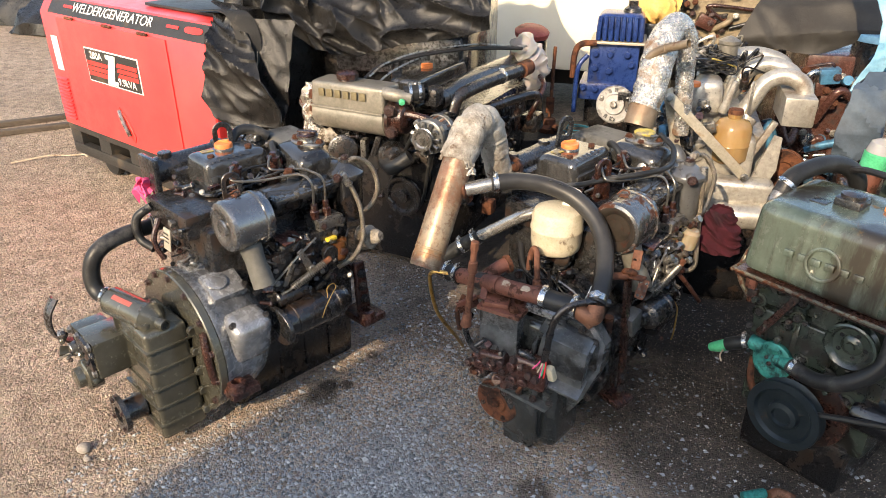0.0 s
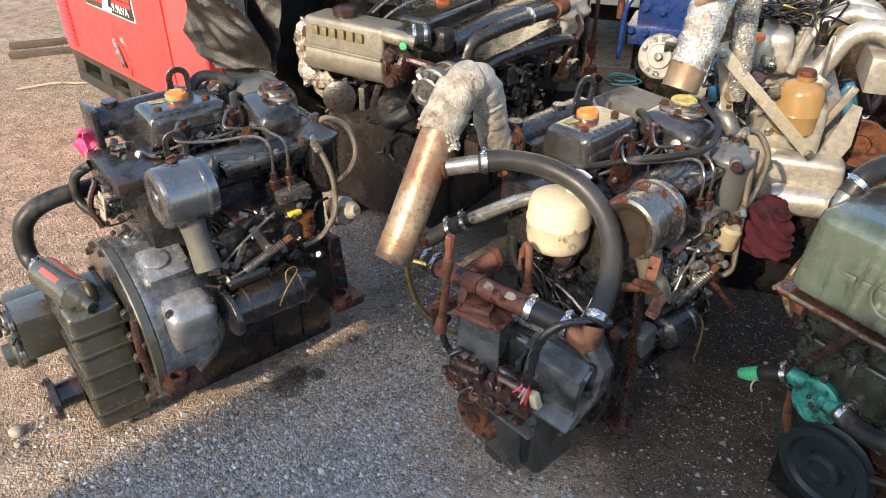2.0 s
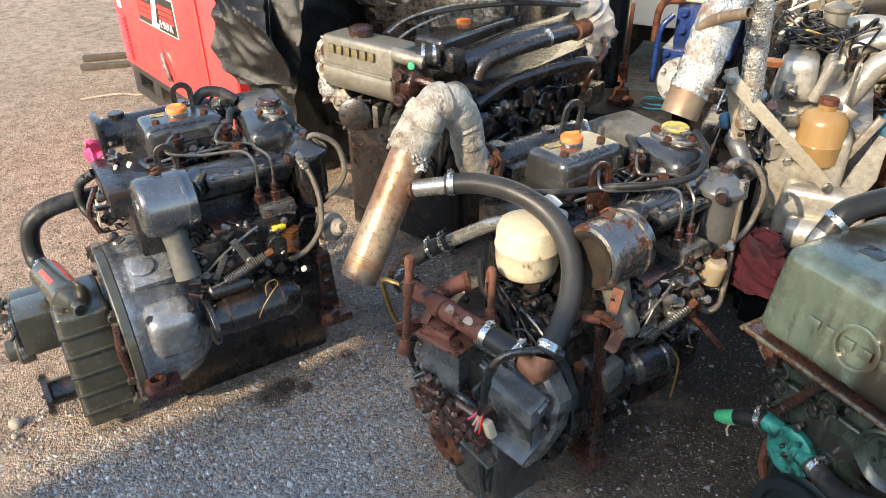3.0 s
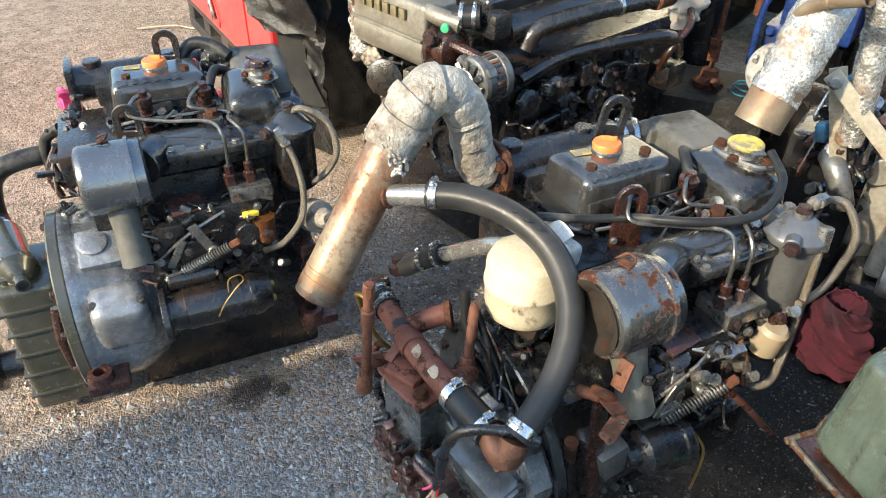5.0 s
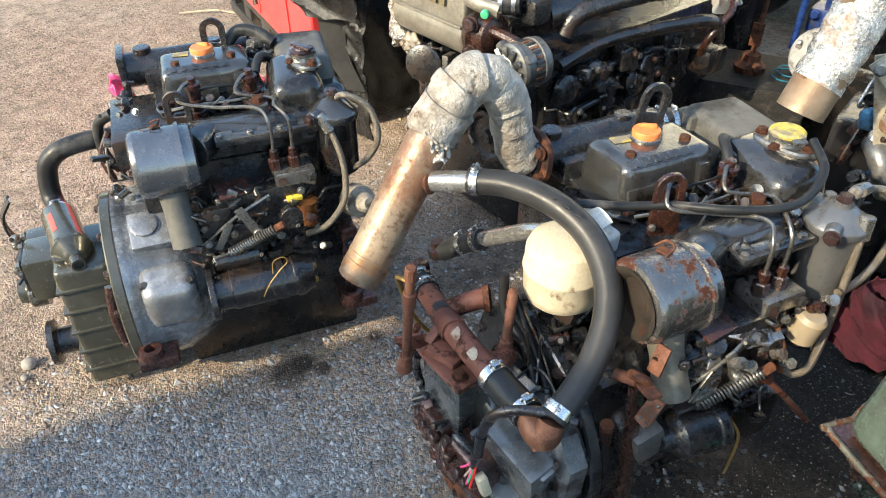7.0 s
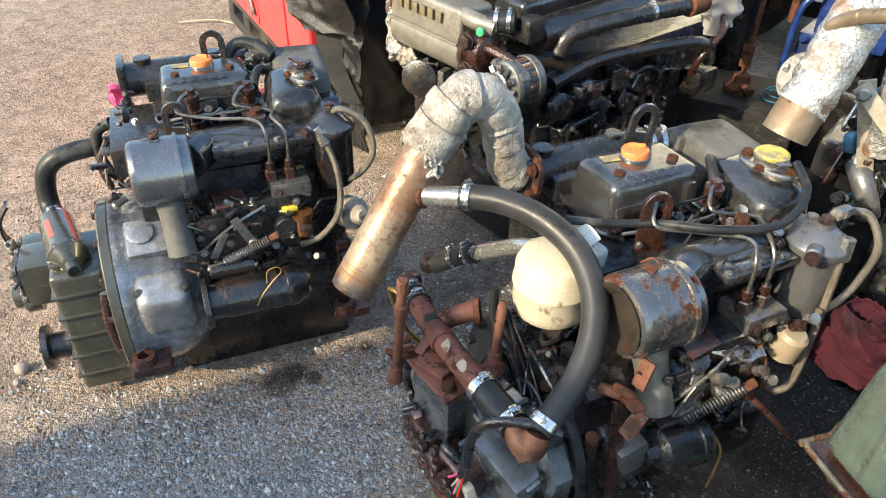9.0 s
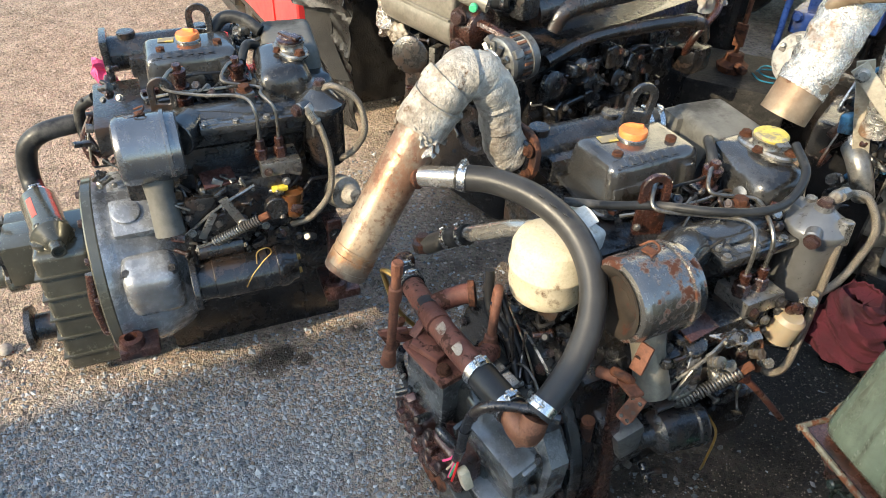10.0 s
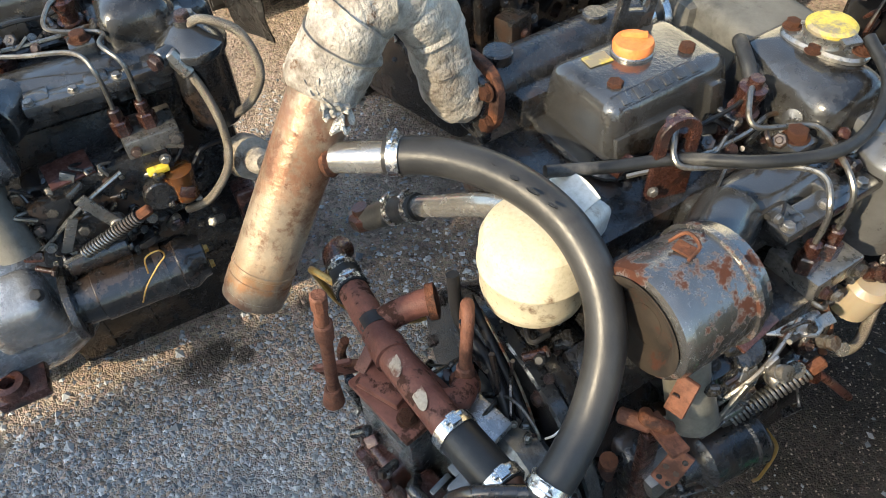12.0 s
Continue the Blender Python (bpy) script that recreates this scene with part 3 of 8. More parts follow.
def helix(a, b, r, turns, wire, bm=None):
    a, b = Vector(a), Vector(b)
    m = frame_to(b - a)
    h = (b - a).length
    n = int(turns * 12)
    pts = [a + (m @ Vector((r * math.cos(2 * math.pi * turns * i / n), r * math.sin(2 * math.pi * turns * i / n), h * i / n))) for i in range(n + 1)]
    return tube(pts, wire, 6, bm, steps=1)


def hex_mesh():
    bm = lathe((0, 0, 0), (0, 0, 1), [(0, 0), (0, 1.35), (0.22, 1.35), (0.24, 1.0)], 12)
    return lathe((0, 0, 0.2), (0, 0, 1), [(0, 1.08), (0.75, 1.08), (0.9, 0.9), (0.9, 0)], 6, bm)


HEX = {}


def bolt(parent, p, axis, r=0.008, material="rust", name="bolt"):
    if material not in HEX:
        me = finish(hex_mesh(), 25)
        me.name = "bolt"
        me.materials.append(M[material])
        HEX[material] = me
    ob = new(name, HEX[material])
    ob.parent = parent
    ob.matrix_local = Matrix.Translation(p) @ frame_to(axis) @ Matrix.Diagonal((r, r, r, 1))
    return ob


def clamp_ring(parent, p, axis, r, w=0.010):
    bm = lathe(Vector(p) - Vector(axis).normalized() * w / 2, axis, [(0, r * 0.98), (0, r + 0.0016), (w, r + 0.0016), (w, r * 0.98)], 24)
    f = frame_to(axis)
    box(Vector(p) + (f @ Vector((0, r + 0.004, 0))), (0.012, 0.007, w * 0.95), 0.0015, bm, f)
    cyl(Vector(p) + (f @ Vector((-0.011, r + 0.005, 0))), Vector(p) + (f @ Vector((0.011, r + 0.005, 0))), 0.0028, seg=8, bm=bm)
    return part("hose_clamp", bm, "chrome", parent, "bright steel hose clamp")


def slot_eye(parent, base, turn, w=0.042, h=0.085, thick=0.006, material="iron"):
    """An upright lifting eye with a rounded top and a slot."""
    out, hole = [], []
    for k in range(12):
        a = math.pi * k / 11
        out.append((w / 2 * math.cos(a), h - w / 2 + w / 2 * math.sin(a)))
        hole.append((w * 0.24 * math.cos(a), h - w / 2 + w * 0.24 * math.sin(a)))
    for k in range(6):
        t = k / 5
        out.append((-w / 2 + w * t, 0))
        hole.append((-w * 0.24 + w * 0.48 * t, h - w / 2 - 0.026))
    m = Matrix.Translation(base) @ turn @ pose(0, 0, 0, 90, 0, 0)
    return part("lifting_eye", plate(out, thick, m, hole), material, parent, "oily steel lifting eye with a slot")


def ribbon(path, width, across, thick=0.004):
    pts = smooth_path(path, 6)
    a = Vector(across).normalized() * width / 2
    return sheet(4, len(pts) - 1, lambda i, j: pts[round(j * (len(pts) - 1))] + a * (2 * i - 1) + Vector((0, -0.004 * math.sin(math.pi * i), 0)), thick)


# ---- the setting ----
def ground_height(x, y):
    return 0.006 * noise.noise((x * 1.7, y * 1.7, 0)) + 0.003 * noise.noise((x * 6, y * 6, 3))


def build_ground():
    bm = bmesh.new()
    xs = [-60, -30, -15, -8, -5] + [-3.5 + 0.07 * i for i in range(94)] + [4, 6, 10, 20, 60]
    ys = [-40, -15, -6, -2] + [0.2 + 0.07 * i for i in range(80)] + [7, 9, 14, 30, 80]
    g = [[bm.verts.new((x, y, ground_height(x, y))) for x in xs] for y in ys]
    for j in range(len(ys) - 1):
        for i in range(len(xs) - 1):
            bm.faces.new((g[j][i], g[j][i + 1], g[j + 1][i + 1], g[j + 1][i]))
    tagged(part("ground", bm, "ground"), "dry brown dirt yard with shade-tinted blue-grey gravel, oil stains and dark patches", "ground", kind="structure")


build_ground()


def build_shade_wall():
    """An unseen wall added behind the camera; its raked end shapes the ground's shadow."""
    back = pose(-1.12, -2.9, 0, 0, 0, 6)
    wall = part("shade_wall", plate([(-0.165, 0), (6.4, 0), (6.4, 3.32), (0.185, 3.32), (-0.165, 2.56)], 0.12, pose(0, 0, 0, 90, 0, 0), None, 0.005), "wall")
    wall.matrix_world = back
    tagged(wall, "unseen white wall added to shade the near ground", "wall", kind="structure")


build_shade_wall()


# ---- marine engines of one make ----
def engine_core(e):
    """What both near engines share. x to the injection pump side, y to the pulley end, z up, the filler cap over x = y = 0."""
    up = (0, 0, 1)
    block = part("engine_block", box((0.07, 0.03, 0.335), (0.26, 0.40, 0.37), 0.015), "iron", e, "oily dark engine block")
    part("cylinder_head", box((0.05, 0.0, 0.522), (0.205, 0.40, 0.06), 0.008), "iron", e, "dark cylinder head with an oil film")
    pan = box((0.075, 0.03, 0.085), (0.23, 0.38, 0.17), 0.012, taper=(1.04, 1.03))
    sump = part("oil_pan", pan, "oily", e, "black oil pan")
    for i in range(4):
        part("pan_rib", box((0.192, -0.10 + 0.08 * i, 0.09), (0.008, 0.008, 0.13), 0.002), "oily", sump)
    part("pan_rim", box((0.075, 0.03, 0.166), (0.25, 0.39, 0.012), 0.003), "oily", sump)
    for i in range(7):
        bolt(sump, (0.196, -0.13 + 0.055 * i, 0.166), (1, 0, 0), 0.006, "iron")
    # rocker cover with a filler cap
    cov = plate(oval(0.160, 0.222, 28, 0.018, 0.0, 5), 0.010, Matrix.Translation((0, 0, 0.560)), None, 0.003)
    box((0.014, 0.0, 0.600), (0.130, 0.186, 0.076), 0.021, cov, None, (0.84, 0.93), 5)
    box((0.0785, 0.058, 0.592), (0.016, 0.024, 0.054), 0.006, cov, pose(0, 0, 0, 0, -8, 0))
    box((0.0780, -0.035, 0.585), (0.008, 0.10, 0.036), 0.003, cov, pose(0, 0, 0, 0, -8, 0))
    cover = part("rocker_cover", cov, "grey", e, "glossy grey rocker cover with raised marks")
    part("raised_strip", box((0.0575, -0.014, 0.6330), (0.020, 0.122, 0.004), 0.0015, None, pose(0, 0, 0, 0, 22, 0)), "iron", cover)
    for i in range(6):
        part("raised_bar", box((0.0582, -0.062 + 0.0195 * i, 0.6350), (0.0145, 0.0120 - 0.0015 * (i % 2), 0.0052), 0.0016, None, pose(0, 0, 0, 0, 22, 0)), "grey", cover)
    part("filler_neck", cyl((0, 0, 0.628), (0, 0, 0.643), 0.024), "steel", cover)
    cap = lathe((0, 0, 0.642), up, [(0, 0), (0, 0.0225), (0.008, 0.0235), (0.0115, 0.0215), (0.012, 0)], 32)
    box((-0.004, 0.004, 0.656), (0.030, 0.005, 0.008), 0.002, cap, pose(0, 0, 0, 0, -10, 40))
    part("filler_cap", cap, "orange", cover, "orange plastic oil filler cap")
    part("sticker", box((-0.010, -0.042, 0.6392), (0.020, 0.030, 0.001), 0, None, pose(0, 0, 0, 0, 0, -8)), "capyellow", cover, "small yellow sticker")
    bolt(cover, (0.036, -0.056, 0.634), up, 0.0085)
    bolt(cover, (0.032, 0.052, 0.636), up, 0.0085)
    # header tank across the far end: a flat-topped back half and a rounded, sloping front half
    t = box((0.118, 0.160, 0.570), (0.185, 0.128, 0.135), 0.034, None, pose(0, 0, 0, 4, 3, -4), (0.80, 0.74), 6)
    box((0.075, 0.225, 0.545), (0.150, 0.070, 0.09), 0.02, t, None, (0.95, 0.9), 3)
    tank = part("header_tank", t, "grey", e, "glossy grey cast header tank with rounded edges")
    hk = box((0.010, 0.195, 0.575), (0.190, 0.120, 0.116), 0.020, None, pose(0, 0, 0, 0, 0, -6), (0.94, 0.9), 4)
    box((-0.062, 0.165, 0.600), (0.05, 0.06, 0.05), 0.012, hk, pose(0, 0, 0, 0, 0, -6))
    part("tank_back", hk, "mattegrey", tank, "matte weathered grey back of the tank")
    nk = plate(oval(0.100, 0.056, 24, 0.0, 0.0, 2.6), 0.010, Matrix.Translation((0.113, 0.181, 0.639)) @ pose(0, 0, 0, 0, 0, 12), None, 0.003)
    lathe((0.113, 0.181, 0.640), up, [(0, 0.028), (0.004, 0.025), (0.014, 0.024), (0.015, 0.028), (0.018, 0.028), (0.018, 0)], 28, nk)
    part("tank_neck", nk, "steel", tank)
    bolt(tank, (0.074, 0.171, 0.644), up, 0.008)
    bolt(tank, (0.152, 0.190, 0.644), up, 0.008)
    bolt(tank, (0.118, 0.154, 0.641), up, 0.007)
    bolt(tank, (0.098, 0.092, 0.575), (0.3, -1, 0.1), 0.010)
    part("tank_tab", box((0.098, 0.094, 0.572), (0.034, 0.006, 0.034), 0.002), "darkrust", tank)
    part("core_plug", lathe((0.155, 0.098, 0.598), (0.25, -1, 0.45), [(0, 0.011), (0.003, 0.011), (0.004, 0)], 16), "grey", tank)
    part("outlet_stub", tube([(0.045, 0.125, 0.628), (0.060, 0.106, 0.640), (0.082, 0.094, 0.634), (0.100, 0.086, 0.622)], 0.0085, 12), "rubber", tank, "short black breather hose")
    # exhaust manifold along the far side
    mf = cyl((-0.098, -0.165, 0.588), (-0.098, 0.10, 0.592), 0.036, bev=0.006)
    box((-0.098, -0.16, 0.588), (0.088, 0.016, 0.088), 0.006, mf)
    box((-0.075, -0.02, 0.575), (0.07, 0.20, 0.045), 0.01, mf)
    cyl((-0.098, -0.115, 0.60), (-0.098, -0.115, 0.634), 0.018, bm=mf)
    cyl((-0.098, 0.03, 0.60), (-0.098, 0.03, 0.632), 0.016, bm=mf)
    man = part("exhaust_manifold", mf, "iron", e, "dark water-cooled exhaust manifold")
    hs = tube([(-0.098, 0.095, 0.592), (-0.095, 0.13, 0.592), (-0.08, 0.16, 0.59)], 0.027, 14)
    part("short_hose", hs, "rubber", man)
    clamp_ring(man, (-0.097, 0.108, 0.592), (0, 1, 0), 0.027)
    clamp_ring(man, (-0.09, 0.135, 0.591), (0.3, 1, 0), 0.027)
    # injectors and their lines
    for y in (-0.035, 0.072):
        inj = lathe((0.105, y, 0.55), (0.12, 0, 1), [(0, 0), (0, 0.019), (0.022, 0.019), (0.024, 0.015), (0.034, 0.015), (0.035, 0.018), (0.046, 0.018), (0.047, 0.013), (0.066, 0.013), (0.068, 0.0155), (0.078, 0.0155), (0.08, 0.009), (0.09, 0.008), (0.09, 0)], 12)
        part("injector", inj, "darkrust", e, "rusty brown injector")
    # intake manifold with ribs and a silencer can
    im = box((0.192, 0.06, 0.548), (0.085, 0.26, 0.066), 0.022, None, None, (0.75, 1), 3)
    imf = part("intake_manifold", im, "grey", e, "ribbed grey intake manifold")
    for i in range(3):
        part("lug", box((0.236, 0.0 + 0.075 * i, 0.560), (0.032, 0.032, 0.034), 0.006), "grey", imf)
    part("rail", box((0.245, 0.075, 0.566), (0.03, 0.19, 0.016), 0.005), "grey", imf)
    part("boss", box((0.178, 0.075, 0.588), (0.035, 0.035, 0.022), 0.004), "grey", imf)
    bolt(imf, (0.178, 0.075, 0.598), up, 0.011)
    for i in range(4):
        bolt(imf, (0.250, -0.01 + 0.055 * i, 0.573), up, 0.006, "steel")


def silencer(e, rusty, x=0.238, y=-0.205, z=0.541):
    """The round intake silencer and its down pipe."""
    c = lathe((x, y, z), (0, 1, 0), ([(0.016, 0), (0.016, 0.034), (0.005, 0.043), (0, 0.050), (0.003, 0.058), (0.012, 0.061)] if rusty else [(0.004, 0), (0.004, 0.03), (0.0, 0.036), (0, 0.048), (0.004, 0.057), (0.012, 0.061)]) + [(0.013, 0.061), (0.082, 0.061), (0.083, 0.0645), (0.089, 0.0645), (0.090, 0.060), (0.106, 0.058), (0.109, 0.052), (0.109, 0)], 40)
    can = part("silencer_can", c, "rustcan" if rusty else "can", e, "scuffed silver intake silencer can" + (" flaking with rust" if rusty else ""))
    # end face in near-black brown with rust patches
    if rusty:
        part("can_face", lathe((x, y - 0.0015, z), (0, 1, 0), [(0.012, 0), (0.012, 0.033), (0.002, 0.042), (-0.0015, 0.049), (-0.001, 0.052), (0.018, 0.030), (0.018, 0)], 40), "canface", can, "near-black brown can face with rust")
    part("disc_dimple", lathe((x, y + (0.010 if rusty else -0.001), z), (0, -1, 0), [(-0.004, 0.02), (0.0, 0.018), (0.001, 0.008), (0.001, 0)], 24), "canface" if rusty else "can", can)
    cl = box((x - 0.012, y + 0.052, z + 0.0615), (0.018, 0.014, 0.003), 0.001, None, pose(0, 0, 0, 0, 0, 15))
    tube([(x - 0.025, y + 0.045, z + 0.064), (x - 0.019, y + 0.06, z + 0.071), (x - 0.002, y + 0.058, z + 0.07), (x + 0.001, y + 0.043, z + 0.063)], 0.0018, 6, cl)
    part("spring_clip", cl, "rust", can, "rusty wire spring clip")
    if not rusty:
        own = bmesh.new()
        for k in range(9):
            q = random.Random(210 + k)
            y0, a0 = y + 0.030 + 0.012 * (k % 3) + q.uniform(-0.008, 0.008), -0.55 + 0.18 * (k // 3) + q.uniform(-0.08, 0.08)
            sheet(7, 7, lambda a, b: Vector((x + 0.0616 * math.sin(a0 + 0.30 * (a - 0.5) * math.sin(0.3 + 2.5 * b)), y0 + 0.020 * (b - 0.5), z + 0.0616 * math.cos(a0 + 0.30 * (a - 0.5) * math.sin(0.3 + 2.5 * b)))), 0.0003 + 0.00006 * k, own)
        part("oil_splash", own, "darkrust", can, "dark brown oil splash")
    part("can_neck", cyl((x - 0.02, y + 0.10, z), (0.195, -0.03, z), 0.036), "grey", can)
    part("down_pipe", tube([(x + 0.008, y + 0.055, z - 0.04), (x + 0.03, y + 0.055, z - 0.09), (x + 0.055, y + 0.057, z - 0.15)], 0.025, 20, radii=[0.029, 0.024, 0.027]), "dull" if rusty else "mattegrey", e, "dull grey intake down pipe")


def bell_housing(e, face, side, dx=0.0):
    """The flywheel housing and its flange, with bolts round the rim."""
    n = 44
    def rim(k):
        return [(0.115 + k * 0.188 * math.cos(2 * math.pi * i / n), max(0.035, 0.235 + k * 0.188 * math.sin(2 * math.pi * i / n))) for i in range(n)]
    m = pose(0, -0.247, 0, 90, 0, 0)
    fl = part("flange", plate(rim(1.0), 0.022, m, None, 0.003), face, e, "flat flange of the flywheel housing")
    own = bmesh.new()
    prof = [(-0.236, 1.0), (-0.222, 0.985), (-0.216, 0.955), (-0.155, 0.925), (-0.11, 0.82), (-0.075, 0.62)]
    rings = [[own.verts.new((x, y, z)) for x, z in rim(k)] for y, k in prof]
    for a, b in zip(rings, rings[1:]):
        for i in range(n):
            own.faces.new((a[i], a[(i + 1) % n], b[(i + 1) % n], b[i]))
    own.faces.new(rings[0])
    own.faces.new(rings[-1])
    bell = part("bell_housing", own, side, e, "stained cast aluminium bell housing")
    part("housing_pad", box((0.195, -0.165, 0.388), (0.08, 0.09, 0.03), 0.008, None, pose(0, 0, 0, 0, 28, 0)), side, bell)
    part("housing_pad", box((0.09, -0.165, 0.408), (0.07, 0.09, 0.02), 0.006), side, bell)
    part("starter_boss", box((0.268, -0.160, 0.285), (0.09, 0.11, 0.12), 0.026, None, pose(0, 0, 0, 0, 20, 0), (0.9, 0.9), 3), side, bell)
    for px, py, pz in ((0.225, -0.125, 0.385), (0.165, -0.125, 0.405), (0.30, -0.12, 0.33), (0.29, -0.2, 0.33)):
        bolt(bell, (px, py, pz), (0.4, 0, 1), 0.008, "iron")
    part("blank_plug", lathe((0.192, -0.180, 0.398), (0.45, 0, 1), [(0, 0.026), (0.012, 0.026), (0.014, 0.022), (0.014, 0)], 24), side, bell)
    for i in range(11):
        a = radians(-35 + i * 25)
        z = 0.235 + 0.176 * math.sin(a)
        if z > 0.045:
            bolt(fl, (0.115 + 0.176 * math.cos(a), -0.258, z), (0, -1, 0), 0.0075, "darkrust")
    for ob in (fl, bell):
        ob.location.x += dx


def small_starter(e):
    """A short alloy-bodied starter with a cast nose."""
    o, d = (0.322, -0.165, 0.335), (0.10, 1, -0.02)
    s = lathe(o, d, [(0, 0), (0, 0.016), (0.02, 0.018), (0.024, 0.028), (0.03, 0.033), (0.085, 0.033), (0.088, 0.036), (0.10, 0.036), (0.104, 0.028), (0.112, 0.012), (0.118, 0.010), (0.118, 0)], 28)
    st = part("starter_motor", s, "iron", e, "grimy dark starter motor")
    part("nose_bracket", box((0.312, -0.18, 0.335), (0.03, 0.05, 0.055), 0.008, None, pose(0, 0, 0, 15, 0, 0)), "dirtyalloy", st)
    part("end_cap", lathe((0.332, -0.07, 0.333), d, [(0, 0.034), (0.006, 0.036), (0.012, 0.03), (0.02, 0.012), (0.02, 0)], 24), "iron", st)
    part("hanging_wire", tube([(0.345, -0.06, 0.36), (0.362, -0.05, 0.33), (0.365, -0.055, 0.27), (0.36, -0.05, 0.24)], 0.0022, 6), "gold", st)
    part("rear_casting", box((0.285, 0.02, 0.27), (0.07, 0.14, 0.10), 0.02), "oily", e)


def starter_motor(e):
    s = lathe((0.32, -0.08, 0.285), (0, 1, 0), [(0, 0), (0, 0.036), (0.03, 0.038), (0.032, 0.041), (0.15, 0.041), (0.152, 0.044), (0.165, 0.044), (0.18, 0.036), (0.19, 0.034), (0.19, 0)], 28)
    part("starter_flange", plate(oval(0.125, 0.096, 24), 0.012, Matrix.Translation((0.318, -0.085, 0.285)) @ pose(0, 0, 0, 90, 0, 0), None), "iron", e)
    st = part("starter_motor", s, "oily", e, "black cylindrical starter motor")
    part("solenoid", cyl((0.285, -0.07, 0.335), (0.285, 0.02, 0.335), 0.024, bev=0.004), "oily", st)
    for p in ((0.28, 0.022, 0.34), (0.295, 0.022, 0.325), (0.325, 0.112, 0.30), (0.33, 0.112, 0.27)):
        bolt(st, p, (0, 1, 0), 0.006, "gold" if p[1] > 0.1 else "steel")
    part("band", lathe((0.32, 0.04, 0.285), (0, 1, 0), [(0, 0.0412), (0, 0.0425), (0.014, 0.0425), (0.014, 0.0412)], 24), "iron", st)


def injection_pump(e, dy=0.0, dz=0.0):
    sh = Matrix.Translation((0, dy, dz))
    T = lambda *p: sh @ Vector(p)
    pump = part("injection_pump", box(T(0.245, 0.025, 0.405), (0.10, 0.17, 0.12), 0.012), "iron", e, "oily injection pump")
    part("governor_case", box(T(0.255, -0.06, 0.40), (0.10, 0.06, 0.10), 0.014), "oily", pump)
    part("top_plate", box(T(0.262, 0.095, 0.476), (0.065, 0.075, 0.028), 0.004), "steel", pump, "worn steel delivery block")
    part("linkage_plate", box(T(0.275, -0.02, 0.468), (0.045, 0.06, 0.005), 0.0015, None, pose(0, 0, 0, 0, 12, 8)), "brownoil", pump)
    part("side_cover", cyl(T(0.29, -0.02, 0.38), T(0.31, -0.02, 0.38), 0.032), "iron", pump)
    part("side_cover", cyl(T(0.29, 0.075, 0.40), T(0.312, 0.075, 0.40), 0.024), "iron", pump)
    for y in (0.065, 0.10):
        d = cyl(T(0.268, y, 0.488), T(0.268, y, 0.512), 0.0125, seg=6)
        cyl(T(0.268, y, 0.51), T(0.268, y, 0.530), 0.0085, seg=8, bm=d)
        part("delivery_valve", d, "darkrust", pump)
    for k, (x, y, z) in enumerate(((0.298, -0.06, 0.43), (0.298, 0.02, 0.445), (0.298, 0.10, 0.45), (0.298, 0.0, 0.35), (0.298, 0.11, 0.37), (0.308, -0.085, 0.38), (0.312, -0.035, 0.395), (0.312, 0.0, 0.365), (0.30, 0.05, 0.36), (0.295, 0.125, 0.475), (0.297, 0.07, 0.475))):
        bolt(pump, T(x, y, z), (1, 0, 0.15), 0.006 + 0.0015 * (k % 3 == 0), ("iron", "darkrust", "steel")[k % 3])
    lv = box(T(0.318, -0.005, 0.415), (0.005, 0.018, 0.075), 0.002, None, pose(0, 0, 0, 25, 0, 0))
    cyl(T(0.306, 0.008, 0.39), T(0.326, 0.008, 0.39), 0.011, bm=lv)
    part("throttle_lever", lv, "steel", pump, "bare steel throttle lever")
    lv2 = box(T(0.316, -0.055, 0.395), (0.005, 0.014, 0.06), 0.002, None, pose(0, 0, 0, -30, 0, 0))
    part("stop_lever", lv2, "steel", pump)
    part("return_spring", helix(T(0.318, -0.050, 0.358), T(0.334, 0.038, 0.400), 0.0085, 19, 0.0018), "steel", pump, "coiled return spring")
    part("spring_rod", tube([T(0.314, -0.080, 0.350), T(0.318, -0.048, 0.359)], 0.003, 6), "steel", pump)
    part("spring_end", cyl(T(0.334, 0.037, 0.400), T(0.336, 0.056, 0.408), 0.008, seg=6), "rust", pump)
    part("link_rod", tube([T(0.30, -0.10, 0.37), T(0.315, -0.03, 0.43), T(0.30, 0.04, 0.455)], 0.003, 6), "steel", pump)
    return pump


